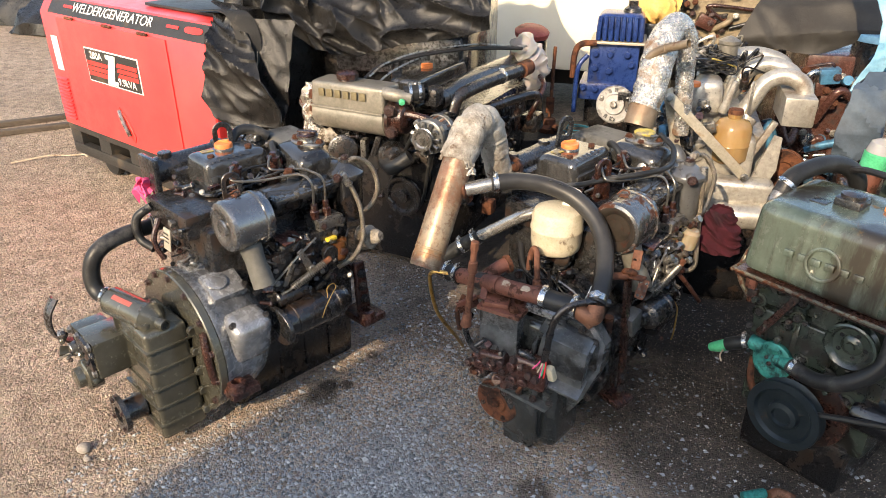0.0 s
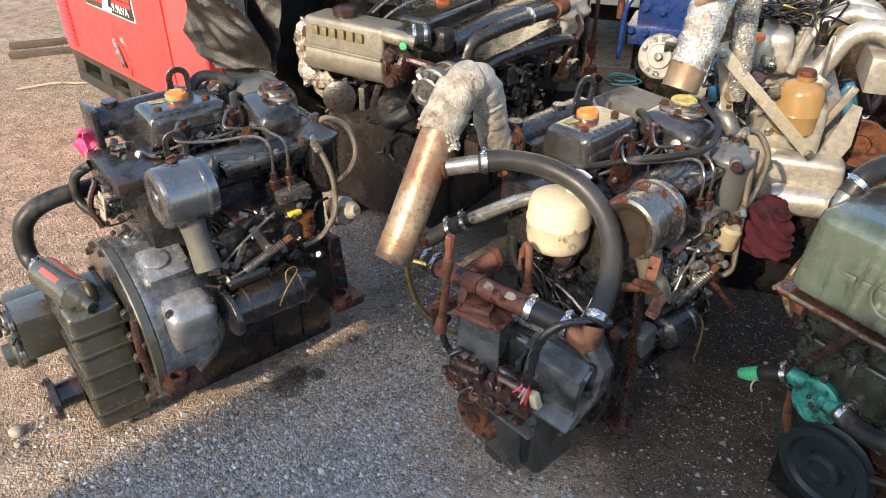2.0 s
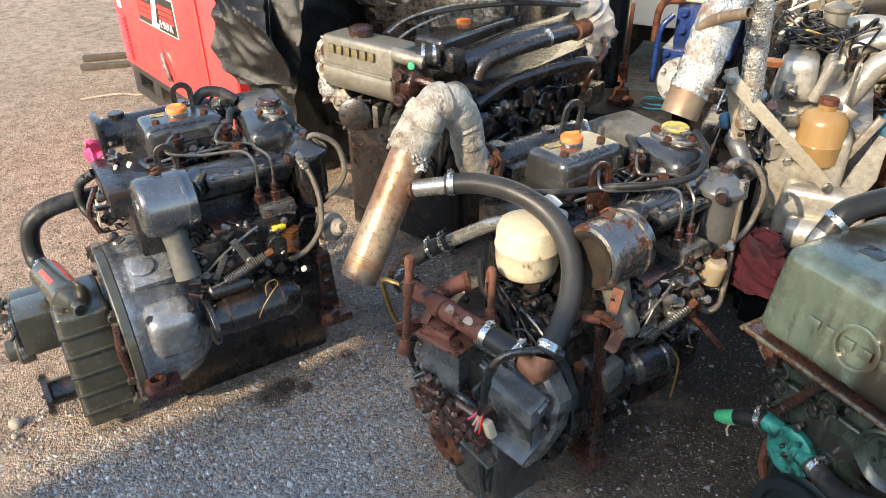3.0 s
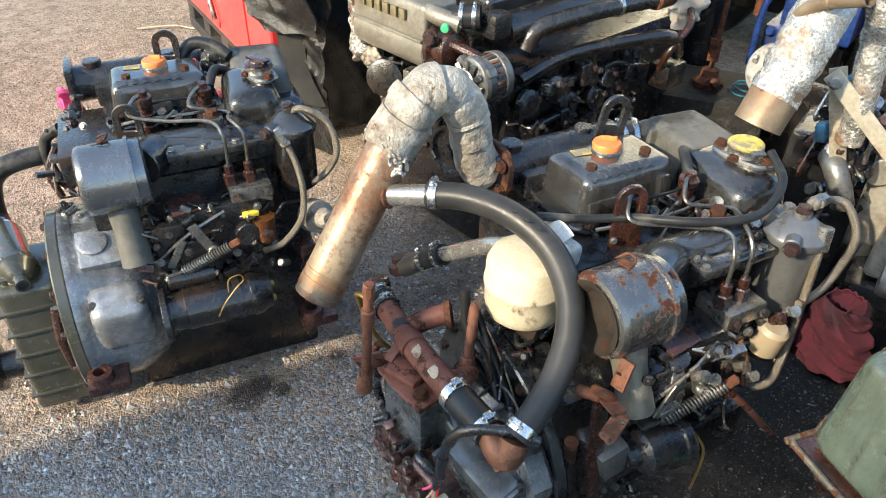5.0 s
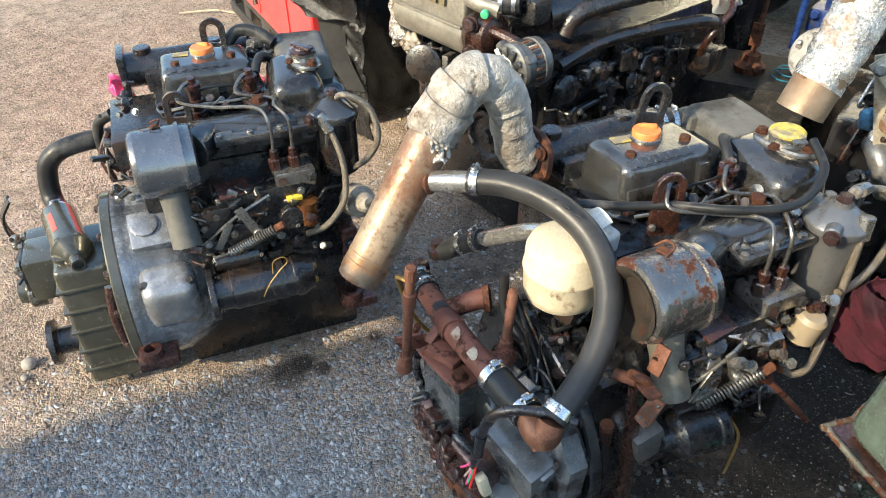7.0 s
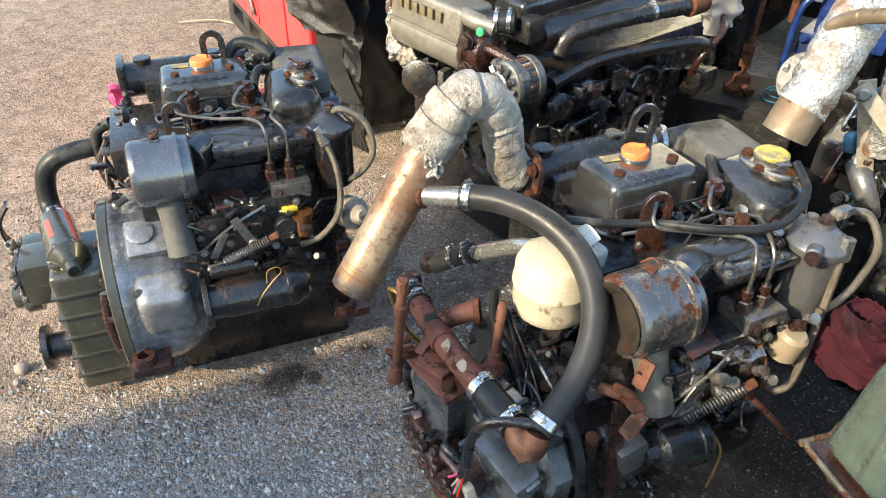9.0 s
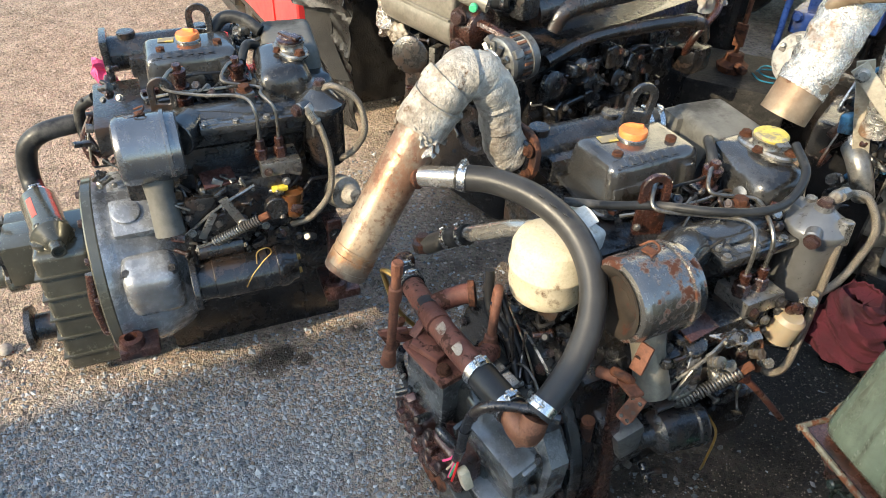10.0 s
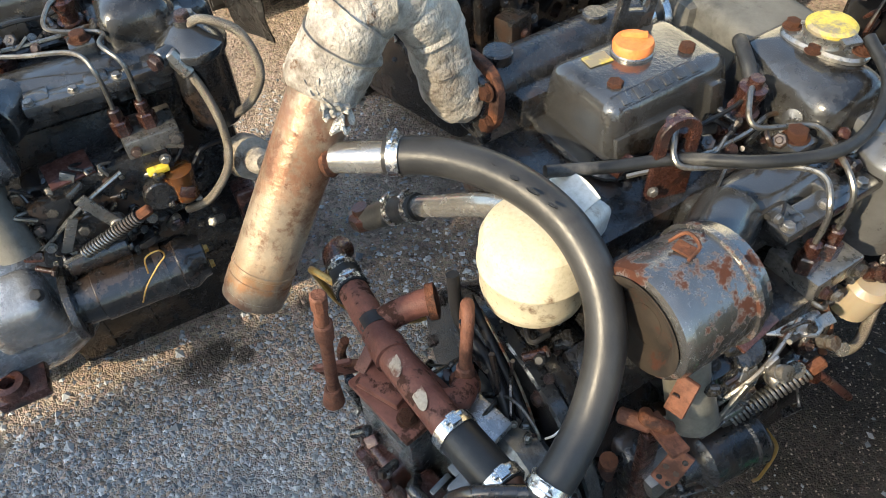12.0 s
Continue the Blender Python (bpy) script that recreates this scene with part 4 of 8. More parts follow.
def clutter(e, n, seed, xr, yr, zr, mats=("iron", "oily", "steel", "darkrust", "oily", "iron")):
    """Small unions, nuts, studs and thin lines that crowd the pump side."""
    q = random.Random(seed)
    for k in range(n):
        p = Vector((q.uniform(*xr), q.uniform(*yr), q.uniform(*zr)))
        r = q.random()
        m = q.choice(mats)
        if r < 0.35:
            bolt(e, p, (1, q.uniform(-0.8, 0.5), q.uniform(-0.2, 0.8)), q.uniform(0.003, 0.0055), q.choice(("darkrust", "iron", "oily", "steel")))
        elif r < 0.6:
            d = Vector((q.uniform(0.2, 1), q.uniform(-1, 1), q.uniform(-0.3, 1))).normalized()
            f = cyl(p - d * 0.02, p + d * 0.012, q.uniform(0.004, 0.0075), seg=12)
            cyl(p + d * 0.004, p + d * 0.011, q.uniform(0.007, 0.010), seg=6, bm=f)
            part("union", f, m, e)
        elif r < 0.8:
            part("lug", box(p, (q.uniform(0.008, 0.024), q.uniform(0.010, 0.034), q.uniform(0.005, 0.018)), 0.0025, None, pose(0, 0, 0, q.uniform(-30, 30), q.uniform(-30, 30), q.uniform(-30, 30))), m, e)
        else:
            a = p + Vector((q.uniform(-0.015, 0.008), q.uniform(-0.03, 0.035), q.uniform(-0.025, 0.025)))
            b = a + Vector((q.uniform(-0.03, 0.0), q.uniform(-0.025, 0.04), q.uniform(-0.03, 0.025)))
            part("thin_line", tube([p, a, b], q.uniform(0.0018, 0.0036), 6), q.choice(("linesteel", "wire", "iron")), e)


def fuel_lines(e, dy=0.0, dz=0.0):
    for k, (y0, y1) in enumerate(((-0.035, 0.065), (0.072, 0.10))):
        part("fuel_line", tube([(0.114, y0, 0.632), (0.125, y0 - 0.018, 0.628), (0.15, y0 - 0.03, 0.610), (0.18, y0 + 0.03, 0.602), (0.235, y1 - 0.01 + dy * 0.5, 0.614), (0.266, y1 + dy, 0.595), (0.268, y1 + dy, 0.525 + dz)], 0.0033, 8), "linesteel", e, "bent steel fuel line")
    part("leak_line", tube([(0.105, -0.09, 0.575), (0.135, -0.04, 0.592), (0.14, 0.04, 0.592), (0.13, 0.1, 0.588), (0.16, 0.13, 0.58)], 0.003, 6), "steel", e)
    part("leak_line", tube([(0.11, -0.04, 0.605), (0.12, 0.0, 0.617), (0.115, 0.045, 0.612), (0.112, 0.075, 0.618)], 0.0026, 6), "wire", e)
    clutter(e, 16, 33, (0.095, 0.15), (-0.11, 0.12), (0.56, 0.60))


def fuel_filter(e, c, dark):
    x, y = c
    h = lathe((x, y, 0.575), (0, 0, 1), [(0, 0.0), (0, 0.046), (0.010, 0.048), (0.014, 0.046), (0.022, 0.034), (0.034, 0.020), (0.036, 0.014), (0.044, 0.013), (0.045, 0.0)], 28)
    box((x - 0.05, y - 0.005, 0.59), (0.06, 0.03, 0.03), 0.006, h)
    cyl((x + 0.02, y - 0.03, 0.59), (x + 0.032, y - 0.05, 0.59), 0.012, bm=h)
    f = part("fuel_filter", h, "grey" if dark else "satin", e, "fuel filter with a " + ("dark bowl" if dark else "grey steel bowl"))
    part("filter_bowl", lathe((x, y, 0.455), (0, 0, 1), [(0, 0), (0, 0.032), (0.008, 0.040), (0.112, 0.041), (0.12, 0.044), (0.12, 0)], 28), "oily" if dark else "satin", f)
    bolt(f, (x, y, 0.618), (0, 0, 1), 0.0095, "darkrust")
    bolt(f, (x - 0.03, y + 0.01, 0.602), (0, 0, 1), 0.0085, "steel")
    bolt(f, (x + 0.035, y - 0.052, 0.59), (0.5, -0.8, 0), 0.009, "darkrust")


def mount(parent, base, turn, w=0.10):
    m = Matrix.Translation(base) @ turn
    b = box((0, 0, 0.014), (w, 0.075, 0.022), 0.006)
    box((-w * 0.12, 0.004, 0.090), (0.016, 0.044, 0.155), 0.006, b, pose(0, 0, 0, 0, -6, 0), (1, 0.75), 3)
    box((-w * 0.38, 0.004, 0.150), (w * 0.5, 0.036, 0.016), 0.004, b)
    lathe((w * 0.28, -0.012, 0.02), (0, 0, 1), [(0, 0.026), (0.02, 0.022), (0.022, 0.012), (0.005, 0.012), (0.005, 0)], 20, b)
    bmesh.ops.transform(b, matrix=m, verts=b.verts)
    br = part("mounting_bracket", b, "brownoil", parent, "oily red-brown mounting bracket")
    for z in (0.060, 0.097, 0.135):
        bolt(br, m @ Vector((-w * 0.12 + 0.008 - 0.1 * (z - 0.09), 0.004, z)), m.to_3x3() @ Vector((1, 0, 0)), 0.010, "oily")


def left_engine():
    e = thing("marine_engine", pose(-0.157, 2.118, 0, 0, 0, -30), "grey marine diesel engine with olive ribbed gearbox on dirt", "engine", "marine engines in the yard")
    engine_core(e)
    silencer(e, False, 0.258, -0.164, 0.553)
    bell_housing(e, "olive", "bellalloy", 0.022)
    starter_motor(e)
    injection_pump(e, 0.014, 0.012)
    fuel_lines(e, 0.014, 0.012)
    fuel_filter(e, (0.238, 0.205), True)
    slot_eye(e, (-0.055, 0.030, 0.58), pose(0, 0, 0, 0, 0, 74), w=0.052, h=0.11)
    slot_eye(e, (0.150, -0.070, 0.535), pose(0, 0, 0, 0, 0, 76), w=0.050, h=0.098)
    part("pressure_cap", lathe((0.113, 0.181, 0.657), (0, 0, 1), [(0, 0), (0, 0.025), (0.005, 0.026), (0.007, 0.017), (0.010, 0.016), (0.010, 0)], 24), "darkrust", e, "flat rusty pressure cap")
    part("cap_ear", box((0.113, 0.181, 0.668), (0.052, 0.016, 0.005), 0.002, None, pose(0, 0, 0, 0, 0, 30)), "darkrust", e)
    part("heater_hose", tube([(-0.05, 0.03, 0.60), (-0.062, 0.075, 0.650), (-0.045, 0.115, 0.652), (-0.02, 0.145, 0.632)], 0.013, 14), "rubber", e, "bent black heater hose")
    # ribbed gearbox
    g = box((0.125, -0.315, 0.18), (0.175, 0.115, 0.30), 0.014, None, None, (0.92, 0.9), 3)
    gb = part("gearbox", g, "olive", e, "olive grey gearbox with cast ribs")
    for i in range(5):
        part("rib", box((0.125, -0.315, 0.075 + 0.052 * i), (0.182 - 0.002 * i, 0.122 - 0.002 * i, 0.006), 0.002), "olive", gb)
    for i in range(5):
        part("rib_boss", cyl((0.215, -0.262, 0.075 + 0.058 * i), (0.229, -0.262, 0.075 + 0.058 * i), 0.011), "olive", gb)
    part("breather_plug", lathe((0.17, -0.345, 0.325), (0, 0, 1), [(0, 0.014), (0.012, 0.014), (0.013, 0.019), (0.02, 0.019), (0.022, 0)], 20), "olive", gb)
    of = lathe((0.125, -0.375, 0.100), (0, -1, 0), [(0, 0.03), (0.045, 0.03), (0.05, 0.05), (0.062, 0.05), (0.062, 0.022), (0.045, 0.022), (0.045, 0)], 28)
    fl = part("output_flange", of, "iron", gb, "rusty round output flange")
    for a in range(4):
        bolt(fl, (0.125 + 0.038 * math.cos(a * 1.57 + 0.6), -0.437, 0.100 + 0.038 * math.sin(a * 1.57 + 0.6)), (0, -1, 0), 0.005, "darkrust")
    # control valve and its pump on the front
    cv = part("control_valve", box((0.035, -0.40, 0.235), (0.10, 0.09, 0.10), 0.008), "olive", gb, "oily gearbox control valve")
    part("valve_side", box((-0.03, -0.405, 0.235), (0.07, 0.08, 0.09), 0.008), "olive", cv)
    part("valve_plate", box((0.03, -0.447, 0.24), (0.085, 0.012, 0.075), 0.003), "iron", cv)
    part("pump_cover", lathe((0.02, -0.43, 0.175), (0, -1, 0), [(0, 0), (0, 0.04), (0.03, 0.04), (0.034, 0.036), (0.036, 0.027), (0.052, 0.026), (0.054, 0.022), (0.054, 0)], 28), "olive", cv)
    part("blank_plug", cyl((-0.06, -0.44, 0.21), (-0.06, -0.46, 0.21), 0.018), "steel", cv)
    clutter(gb, 14, 31, (-0.06, 0.08), (-0.475, -0.45), (0.17, 0.28), ("steel", "olive", "iron", "olive"))
    for x, z in ((0.0, 0.275), (0.07, 0.275), (0.0, 0.2), (0.07, 0.2), (-0.05, 0.27), (-0.05, 0.20)):
        bolt(cv, (x, -0.447, z), (0, -1, 0), 0.008, "steel")
    arm = ribbon([(-0.06, -0.36, 0.205), (-0.075, -0.42, 0.21), (-0.08, -0.465, 0.232), (-0.08, -0.485, 0.27), (-0.08, -0.482, 0.315), (-0.08, -0.458, 0.352)], 0.034, (1, 0.15, 0), 0.005)
    part("shift_arm", arm, "iron", gb, "bent steel shift arm")
    # oil cooler and its hose
    o = lathe((0.02, -0.355, 0.342), (0.97, 0.21, -0.01), [(-0.01, 0), (-0.01, 0.022), (0.0, 0.035), (0.125, 0.035), (0.127, 0.039), (0.142, 0.039), (0.146, 0.034), (0.168, 0.021), (0.172, 0.014), (0.195, 0.013), (0.195, 0.009), (0.185, 0.009), (0.185, 0)], 32)
    oc = part("oil_cooler", o, "olive", e, "olive cylindrical oil cooler")
    for i in range(3):
        part("web", box((0.05 + 0.04 * i, -0.35 + 0.008 * i, 0.308), (0.007, 0.05, 0.045), 0.002), "olive", oc)
    part("red_mark", sheet(8, 6, lambda a, b: Vector((0.02, -0.355, 0.342)) + Vector((0.97, 0.21, -0.01)) * (0.03 + 0.07 * a) + 0.0357 * (Vector((-0.2, 0.95, 0)) * math.cos(1.9 + 0.35 * b) + Vector((0, 0, 1)) * math.sin(1.9 + 0.35 * b)), 0.0006), "redlid", oc, "smear of red paint")
    for k in range(6):
        bolt(oc, Vector((0.154, -0.326, 0.341)) + 0.036 * Vector((-0.2 * math.cos(k * 1.05), 0.95 * math.cos(k * 1.05), math.sin(k * 1.05))), (0.97, 0.21, 0), 0.005, "steel")
    h = tube([(0.03, -0.352, 0.342), (-0.020, -0.360, 0.338), (-0.050, -0.368, 0.352), (-0.062, -0.366, 0.388), (-0.060, -0.352, 0.430), (-0.058, -0.320, 0.455), (-0.067, -0.268, 0.461), (-0.078, -0.192, 0.457), (-0.075, -0.13, 0.47)], 0.0205, 20)
    part("cooling_hose", h, "rubber", e, "worn black cooling hose")
    clamp_ring(e, (-0.081, -0.185, 0.458), (0.02, 1, 0.08), 0.0217)
    clamp_ring(e, (-0.012, -0.358, 0.338), (1, 0.1, 0), 0.0208)
    part("hose_tail", tube([(-0.08, -0.17, 0.46), (-0.07, -0.11, 0.475), (-0.04, -0.06, 0.52)], 0.0185, 14), "iron", e)
    mount(e, (0.300, -0.212, 0.156), pose(0, 0, 0, 0, 0, 0), 0.115)
    part("side_tie", tube([(0.285, -0.262, 0.33), (0.30, -0.268, 0.27), (0.305, -0.262, 0.2)], 0.010, 10), "darkrust", e, "rust-brown tie bar")
    mount(e, (0.285, 0.20, 0.165), pose(0, 0, 0, 0, 0, 0))
    # braided hoses
    part("braided_hose", tube([(0.245, 0.205, 0.612), (0.254, 0.228, 0.618), (0.262, 0.268, 0.588), (0.274, 0.278, 0.530), (0.276, 0.250, 0.488), (0.262, 0.215, 0.468), (0.246, 0.182, 0.459)], 0.0063, 14), "braid", e, "braided steel fuel hose")
    part("braided_hose", tube([(0.270, 0.172, 0.588), (0.279, 0.190, 0.554), (0.295, 0.200, 0.505), (0.302, 0.200, 0.455), (0.315, 0.186, 0.420), (0.318, 0.150, 0.384), (0.299, 0.115, 0.362)], 0.0063, 14), "braid", e, "braided steel fuel hose")
    part("hose_end", cyl((0.268, 0.170, 0.596), (0.277, 0.186, 0.562), 0.0105, seg=8), "steel", e)
    part("separator_bowl", lathe((0.30, 0.122, 0.385), (0, 0, 1), [(0, 0), (0, 0.014), (0.005, 0.018), (0.04, 0.018), (0.042, 0.021), (0.055, 0.021), (0.058, 0.01), (0.058, 0)], 20), "brownbowl", e, "brown fuel separator bowl")
    part("yellow_tap", box((0.30, 0.10, 0.45), (0.012, 0.03, 0.01), 0.003), "yellow", e, "small yellow tap")
    clutter(e, 150, 11, (0.266, 0.310), (-0.11, 0.15), (0.33, 0.48), ("iron", "oily", "oily", "darkrust", "oily", "linesteel"))
    clutter(e, 30, 14, (-0.05, 0.19), (-0.225, -0.185), (0.40, 0.55), ("iron", "oily", "darkrust", "steel", "dull"))
    clutter(e, 8, 15, (0.02, 0.15), (-0.17, -0.13), (0.55, 0.62), ("iron", "darkrust", "steel"))
    part("data_plate", box((0.085, -0.222, 0.485), (0.034, 0.003, 0.055), 0.001, None, pose(0, 0, 0, -8, 0, 0)), "galv", e, "small worn data plate")
    for i in range(4):
        part("plate_line", box((0.085, -0.2245, 0.468 + 0.011 * i), (0.024, 0.001, 0.003), 0), "iron", e)
    part("front_hose", tube([(-0.03, -0.2, 0.53), (-0.05, -0.235, 0.50), (-0.04, -0.24, 0.45), (0.0, -0.225, 0.43)], 0.011, 12), "rubber", e, "short black breather hose")
    part("drain_pipe", tube([(0.03, -0.21, 0.52), (0.035, -0.235, 0.47), (0.05, -0.225, 0.42)], 0.007, 8), "darkrust", e)
    clutter(e, 14, 12, (0.19, 0.225), (-0.05, 0.2), (0.20, 0.33), ("oily", "iron"))
    clutter(e, 10, 13, (-0.06, 0.0), (0.08, 0.14), (0.58, 0.64), ("steel", "iron", "darkrust"))
    part("pull_ring", tube([(0.372, 0.005, 0.29), (0.37, 0.02, 0.315), (0.365, 0.045, 0.34), (0.36, 0.06, 0.35), (0.358, 0.055, 0.362), (0.36, 0.035, 0.358), (0.366, 0.03, 0.335)], 0.0013, 6), "gold", e, "thin loop of brass wire")
    part("white_plug", lathe((0.27, 0.22, 0.40), (0.75, 0.25, 0.25), [(0, 0.034), (0.03, 0.032), (0.032, 0.02), (0.05, 0.02), (0.055, 0.016), (0.062, 0.012), (0.062, 0)], 18), "plug", e, "dirty white pump fitting")
    bmr = sheet(10, 10, lambda a, b: Vector((-0.128 + 0.034 * a + 0.008 * math.sin(9 * b), -0.178 - 0.016 * math.sin(7 * a), 0.538 + 0.036 * b + 0.008 * math.sin(11 * a + 4 * b))), 0.003)
    tagged(part("rag", bmr, "pink"), "crumpled pink rag stuffed into a port", "rag").matrix_world = e.matrix_world.copy()


left_engine()


def right_engine():
    e = thing("marine_engine", pose(0.701, 2.344, 0, 0, 0, -26), "grey marine diesel engine with rusty pipework on dirt", "engine", "marine engines in the yard")
    engine_core(e)
    silencer(e, True, 0.250, -0.202, 0.560)
    bell_housing(e, "grey", "iron")
    small_starter(e)
    injection_pump(e, -0.045, 0.02)
    fuel_lines(e, -0.045, 0.02)
    fuel_filter(e, (0.25, 0.165), False)
    slot_eye(e, (-0.050, 0.030, 0.568), pose(0, 0, 0, 0, 0, 76) @ pose(0, 0, 0, 0, 10, 0), w=0.050, h=0.138, thick=0.009)
    slot_eye(e, (0.132, -0.056, 0.540), pose(0, 0, 0, 0, 0, 74), w=0.048, h=0.118, thick=0.009, material="darkrust")
    part("pressure_cap", lathe((0.113, 0.181, 0.657), (0, 0, 1), [(0, 0), (0, 0.026), (0.005, 0.0275), (0.008, 0.024), (0.0085, 0)], 28), "capyellow", e, "pressure cap with worn yellow label")
    part("cap_ear", box((0.140, 0.176, 0.659), (0.02, 0.022, 0.005), 0.002, None, pose(0, 0, 0, 0, 8, -20)), "steel", e)
    part("overflow_hose", tube([(0.080, -0.182, 0.612), (0.105, -0.115, 0.602), (0.140, -0.057, 0.608), (0.195, -0.005, 0.618), (0.228, 0.055, 0.622), (0.226, 0.115, 0.622), (0.199, 0.172, 0.640), (0.150, 0.194, 0.660)], 0.0068, 12), "rubber", e, "thin black overflow hose")
    # gearbox: adaptor plate, main case, sump and output flange
    gb = part("gearbox", box((0.150, -0.318, 0.200), (0.190, 0.120, 0.330), 0.026, None, None, (0.86, 0.9), 4), "gearblack", e, "oily black gearbox")
    part("adaptor_plate", plate([(0.03, 0.10), (0.035, 0.27), (0.085, 0.335), (0.15, 0.368), (0.225, 0.384), (0.285, 0.378), (0.318, 0.340), (0.312, 0.27), (0.275, 0.17), (0.23, 0.09)], 0.045, pose(0, -0.300, 0, 90, 0, 0), None, 0.008), "plategrey", gb, "scuffed grey adaptor plate")
    wedge = box((0.238, -0.345, 0.292), (0.122, 0.068, 0.135), 0.006, None, pose(0, 0, 0, 16, 10, 12), (0.88, 0.7), 2)
    part("case_rim", box((0.243, -0.338, 0.352), (0.128, 0.060, 0.010), 0.003, None, pose(0, 0, 0, 16, 10, 12)), "plategrey", gb)
    part("case_rim", box((0.232, -0.362, 0.232), (0.128, 0.060, 0.010), 0.003, None, pose(0, 0, 0, 16, 10, 12)), "plategrey", gb)
    part("side_case", wedge, "plategrey", gb, "scuffed grey side casing")
    part("side_rib", box((0.178, -0.378, 0.275), (0.008, 0.03, 0.13), 0.003, None, pose(0, 0, 0, 14, 8, 12)), "gearblack", gb)
    part("sump", box((0.146, -0.335, 0.086), (0.085, 0.085, 0.165), 0.012, None, pose(0, 0, 0, 0, 4, 0), (1.55, 1.35), 3), "gearblack", gb, "oily sump casing")
    part("sump_rim", box((0.160, -0.340, 0.162), (0.142, 0.122, 0.010), 0.004), "plategrey", gb)
    part("sump_rib", box((0.205, -0.392, 0.10), (0.007, 0.012, 0.10), 0.002, None, pose(0, 0, 0, 6, 0, 0)), "gearblack", gb)
    part("sump_foot", box((0.125, -0.350, 0.018), (0.05, 0.06, 0.036), 0.008), "gearblack", gb)
    for x, z in ((0.11, 0.150), (0.15, 0.168), (0.19, 0.172), (0.235, 0.185), (0.30, 0.345), (0.265, 0.365), (0.30, 0.28)):
        bolt(gb, (x, -0.390 if z < 0.2 else -0.325, z), (0, -1, 0.1), 0.0075, "darkrust" if x < 0.2 else "iron")
    of = lathe((0.083, -0.355, 0.108), (0.05, -1, 0), [(0, 0.034), (0.018, 0.034), (0.022, 0.056), (0.026, 0.058), (0.034, 0.058), (0.036, 0.054), (0.033, 0.040), (0.034, 0.030), (0.040, 0.026), (0.040, 0.014), (0.046, 0.012), (0.046, 0)], 36)
    fo = part("output_flange", of, "rust", gb, "rusty round output flange")
    for k in range(4):
        a = 0.5 + k * 1.571
        bolt(fo, (0.0845 + 0.046 * math.cos(a), -0.389, 0.108 + 0.046 * math.sin(a)), (0, -1, 0), 0.0055, "darkrust")
    # oily rust-brown control valves over the flange
    q = random.Random(12)
    for x, y, z, w, h in ((0.185, -0.398, 0.258, 0.092, 0.072), (0.092, -0.405, 0.250, 0.088, 0.052), (0.045, -0.390, 0.215, 0.06, 0.05), (0.135, -0.395, 0.222, 0.06, 0.045)):
        b = box((x, y, z), (w, 0.055, h), 0.012, None, pose(0, 0, 0, q.uniform(-6, 6), q.uniform(-14, 14), q.uniform(-8, 20)), (0.85, 0.85), 3)
        for k in range(4):
            p = Vector((x + q.uniform(-0.4, 0.4) * w, y - 0.024, z + q.uniform(-0.35, 0.35) * h))
            cyl(p, p + Vector((q.uniform(-0.006, 0.006), -0.014, q.uniform(-0.004, 0.006))), q.uniform(0.008, 0.014), seg=12, bm=b)
        part("control_valve", b, "brownoil", gb, "oily rust-brown control valve")
        for k in range(3):
            bolt(gb, (x + q.uniform(-0.4, 0.4) * w, y - 0.028, z + q.uniform(-0.35, 0.4) * h), (0.1, -1, 0.25), 0.008, "darkrust")
    part("valve_elbow", tube([(0.15, -0.40, 0.285), (0.165, -0.415, 0.305), (0.185, -0.41, 0.300), (0.195, -0.40, 0.285)], 0.008, 10), "iron", gb)
    # upright valve block with a rusty lid
    vb = box((0.090, -0.375, 0.322), (0.098, 0.072, 0.108), 0.006, None, pose(0, 0, 0, 0, 0, 10))
    for k in range(4):
        box((0.056 + 0.023 * k, -0.412 + 0.004 * k, 0.318), (0.007, 0.010, 0.09), 0.002, vb, pose(0, 0, 0, 0, 0, 10))
    part("valve_block", vb, "plategrey", e, "oily grey valve block")
    lid = box((0.090, -0.376, 0.380), (0.108, 0.082, 0.010), 0.003, None, pose(0, 0, 0, 0, 0, 10))
    box((0.075, -0.388, 0.392), (0.060, 0.045, 0.012), 0.003, lid, pose(0, 0, 0, 0, 0, 24))
    part("cradle_plate", lid, "redrust", e, "rusty lid plate")
    for x, y in ((0.058, -0.40), (0.125, -0.392), (0.11, -0.35)):
        bolt(e, (x, y, 0.386), (0, 0, 1), 0.009)
    # exhaust pipe, lagged at its bend
    part("exhaust_pipe", tube([(-0.069, -0.476, 0.463), (-0.080, -0.402, 0.575), (-0.092, -0.322, 0.696)], 0.0355, 36, hollow=0.003), "heatpipe", e, "heat-stained steel exhaust pipe")
    ax = Vector((-0.022, 0.149, 0.223)).normalized()
    for d, w in ((0.010, 0.022), (0.040, 0.006)):
        part("pipe_end_ring", lathe(Vector((-0.069, -0.476, 0.463)) + ax * d, ax, [(0, 0.0356), (0.001, 0.0366), (w - 0.001, 0.0366), (w, 0.0356)], 36), "heatpipe", e)
    bend_way = smooth_path([(-0.0905, -0.335, 0.676), (-0.092, -0.320, 0.700), (-0.0915, -0.298, 0.732), (-0.090, -0.264, 0.754), (-0.089, -0.230, 0.741), (-0.089, -0.206, 0.700), (-0.088, -0.195, 0.650), (-0.086, -0.184, 0.612), (-0.083, -0.166, 0.600)], 10)
    lag_r = [0.0380, 0.0405, 0.037, 0.033, 0.0315, 0.031, 0.0305, 0.031, 0.029]
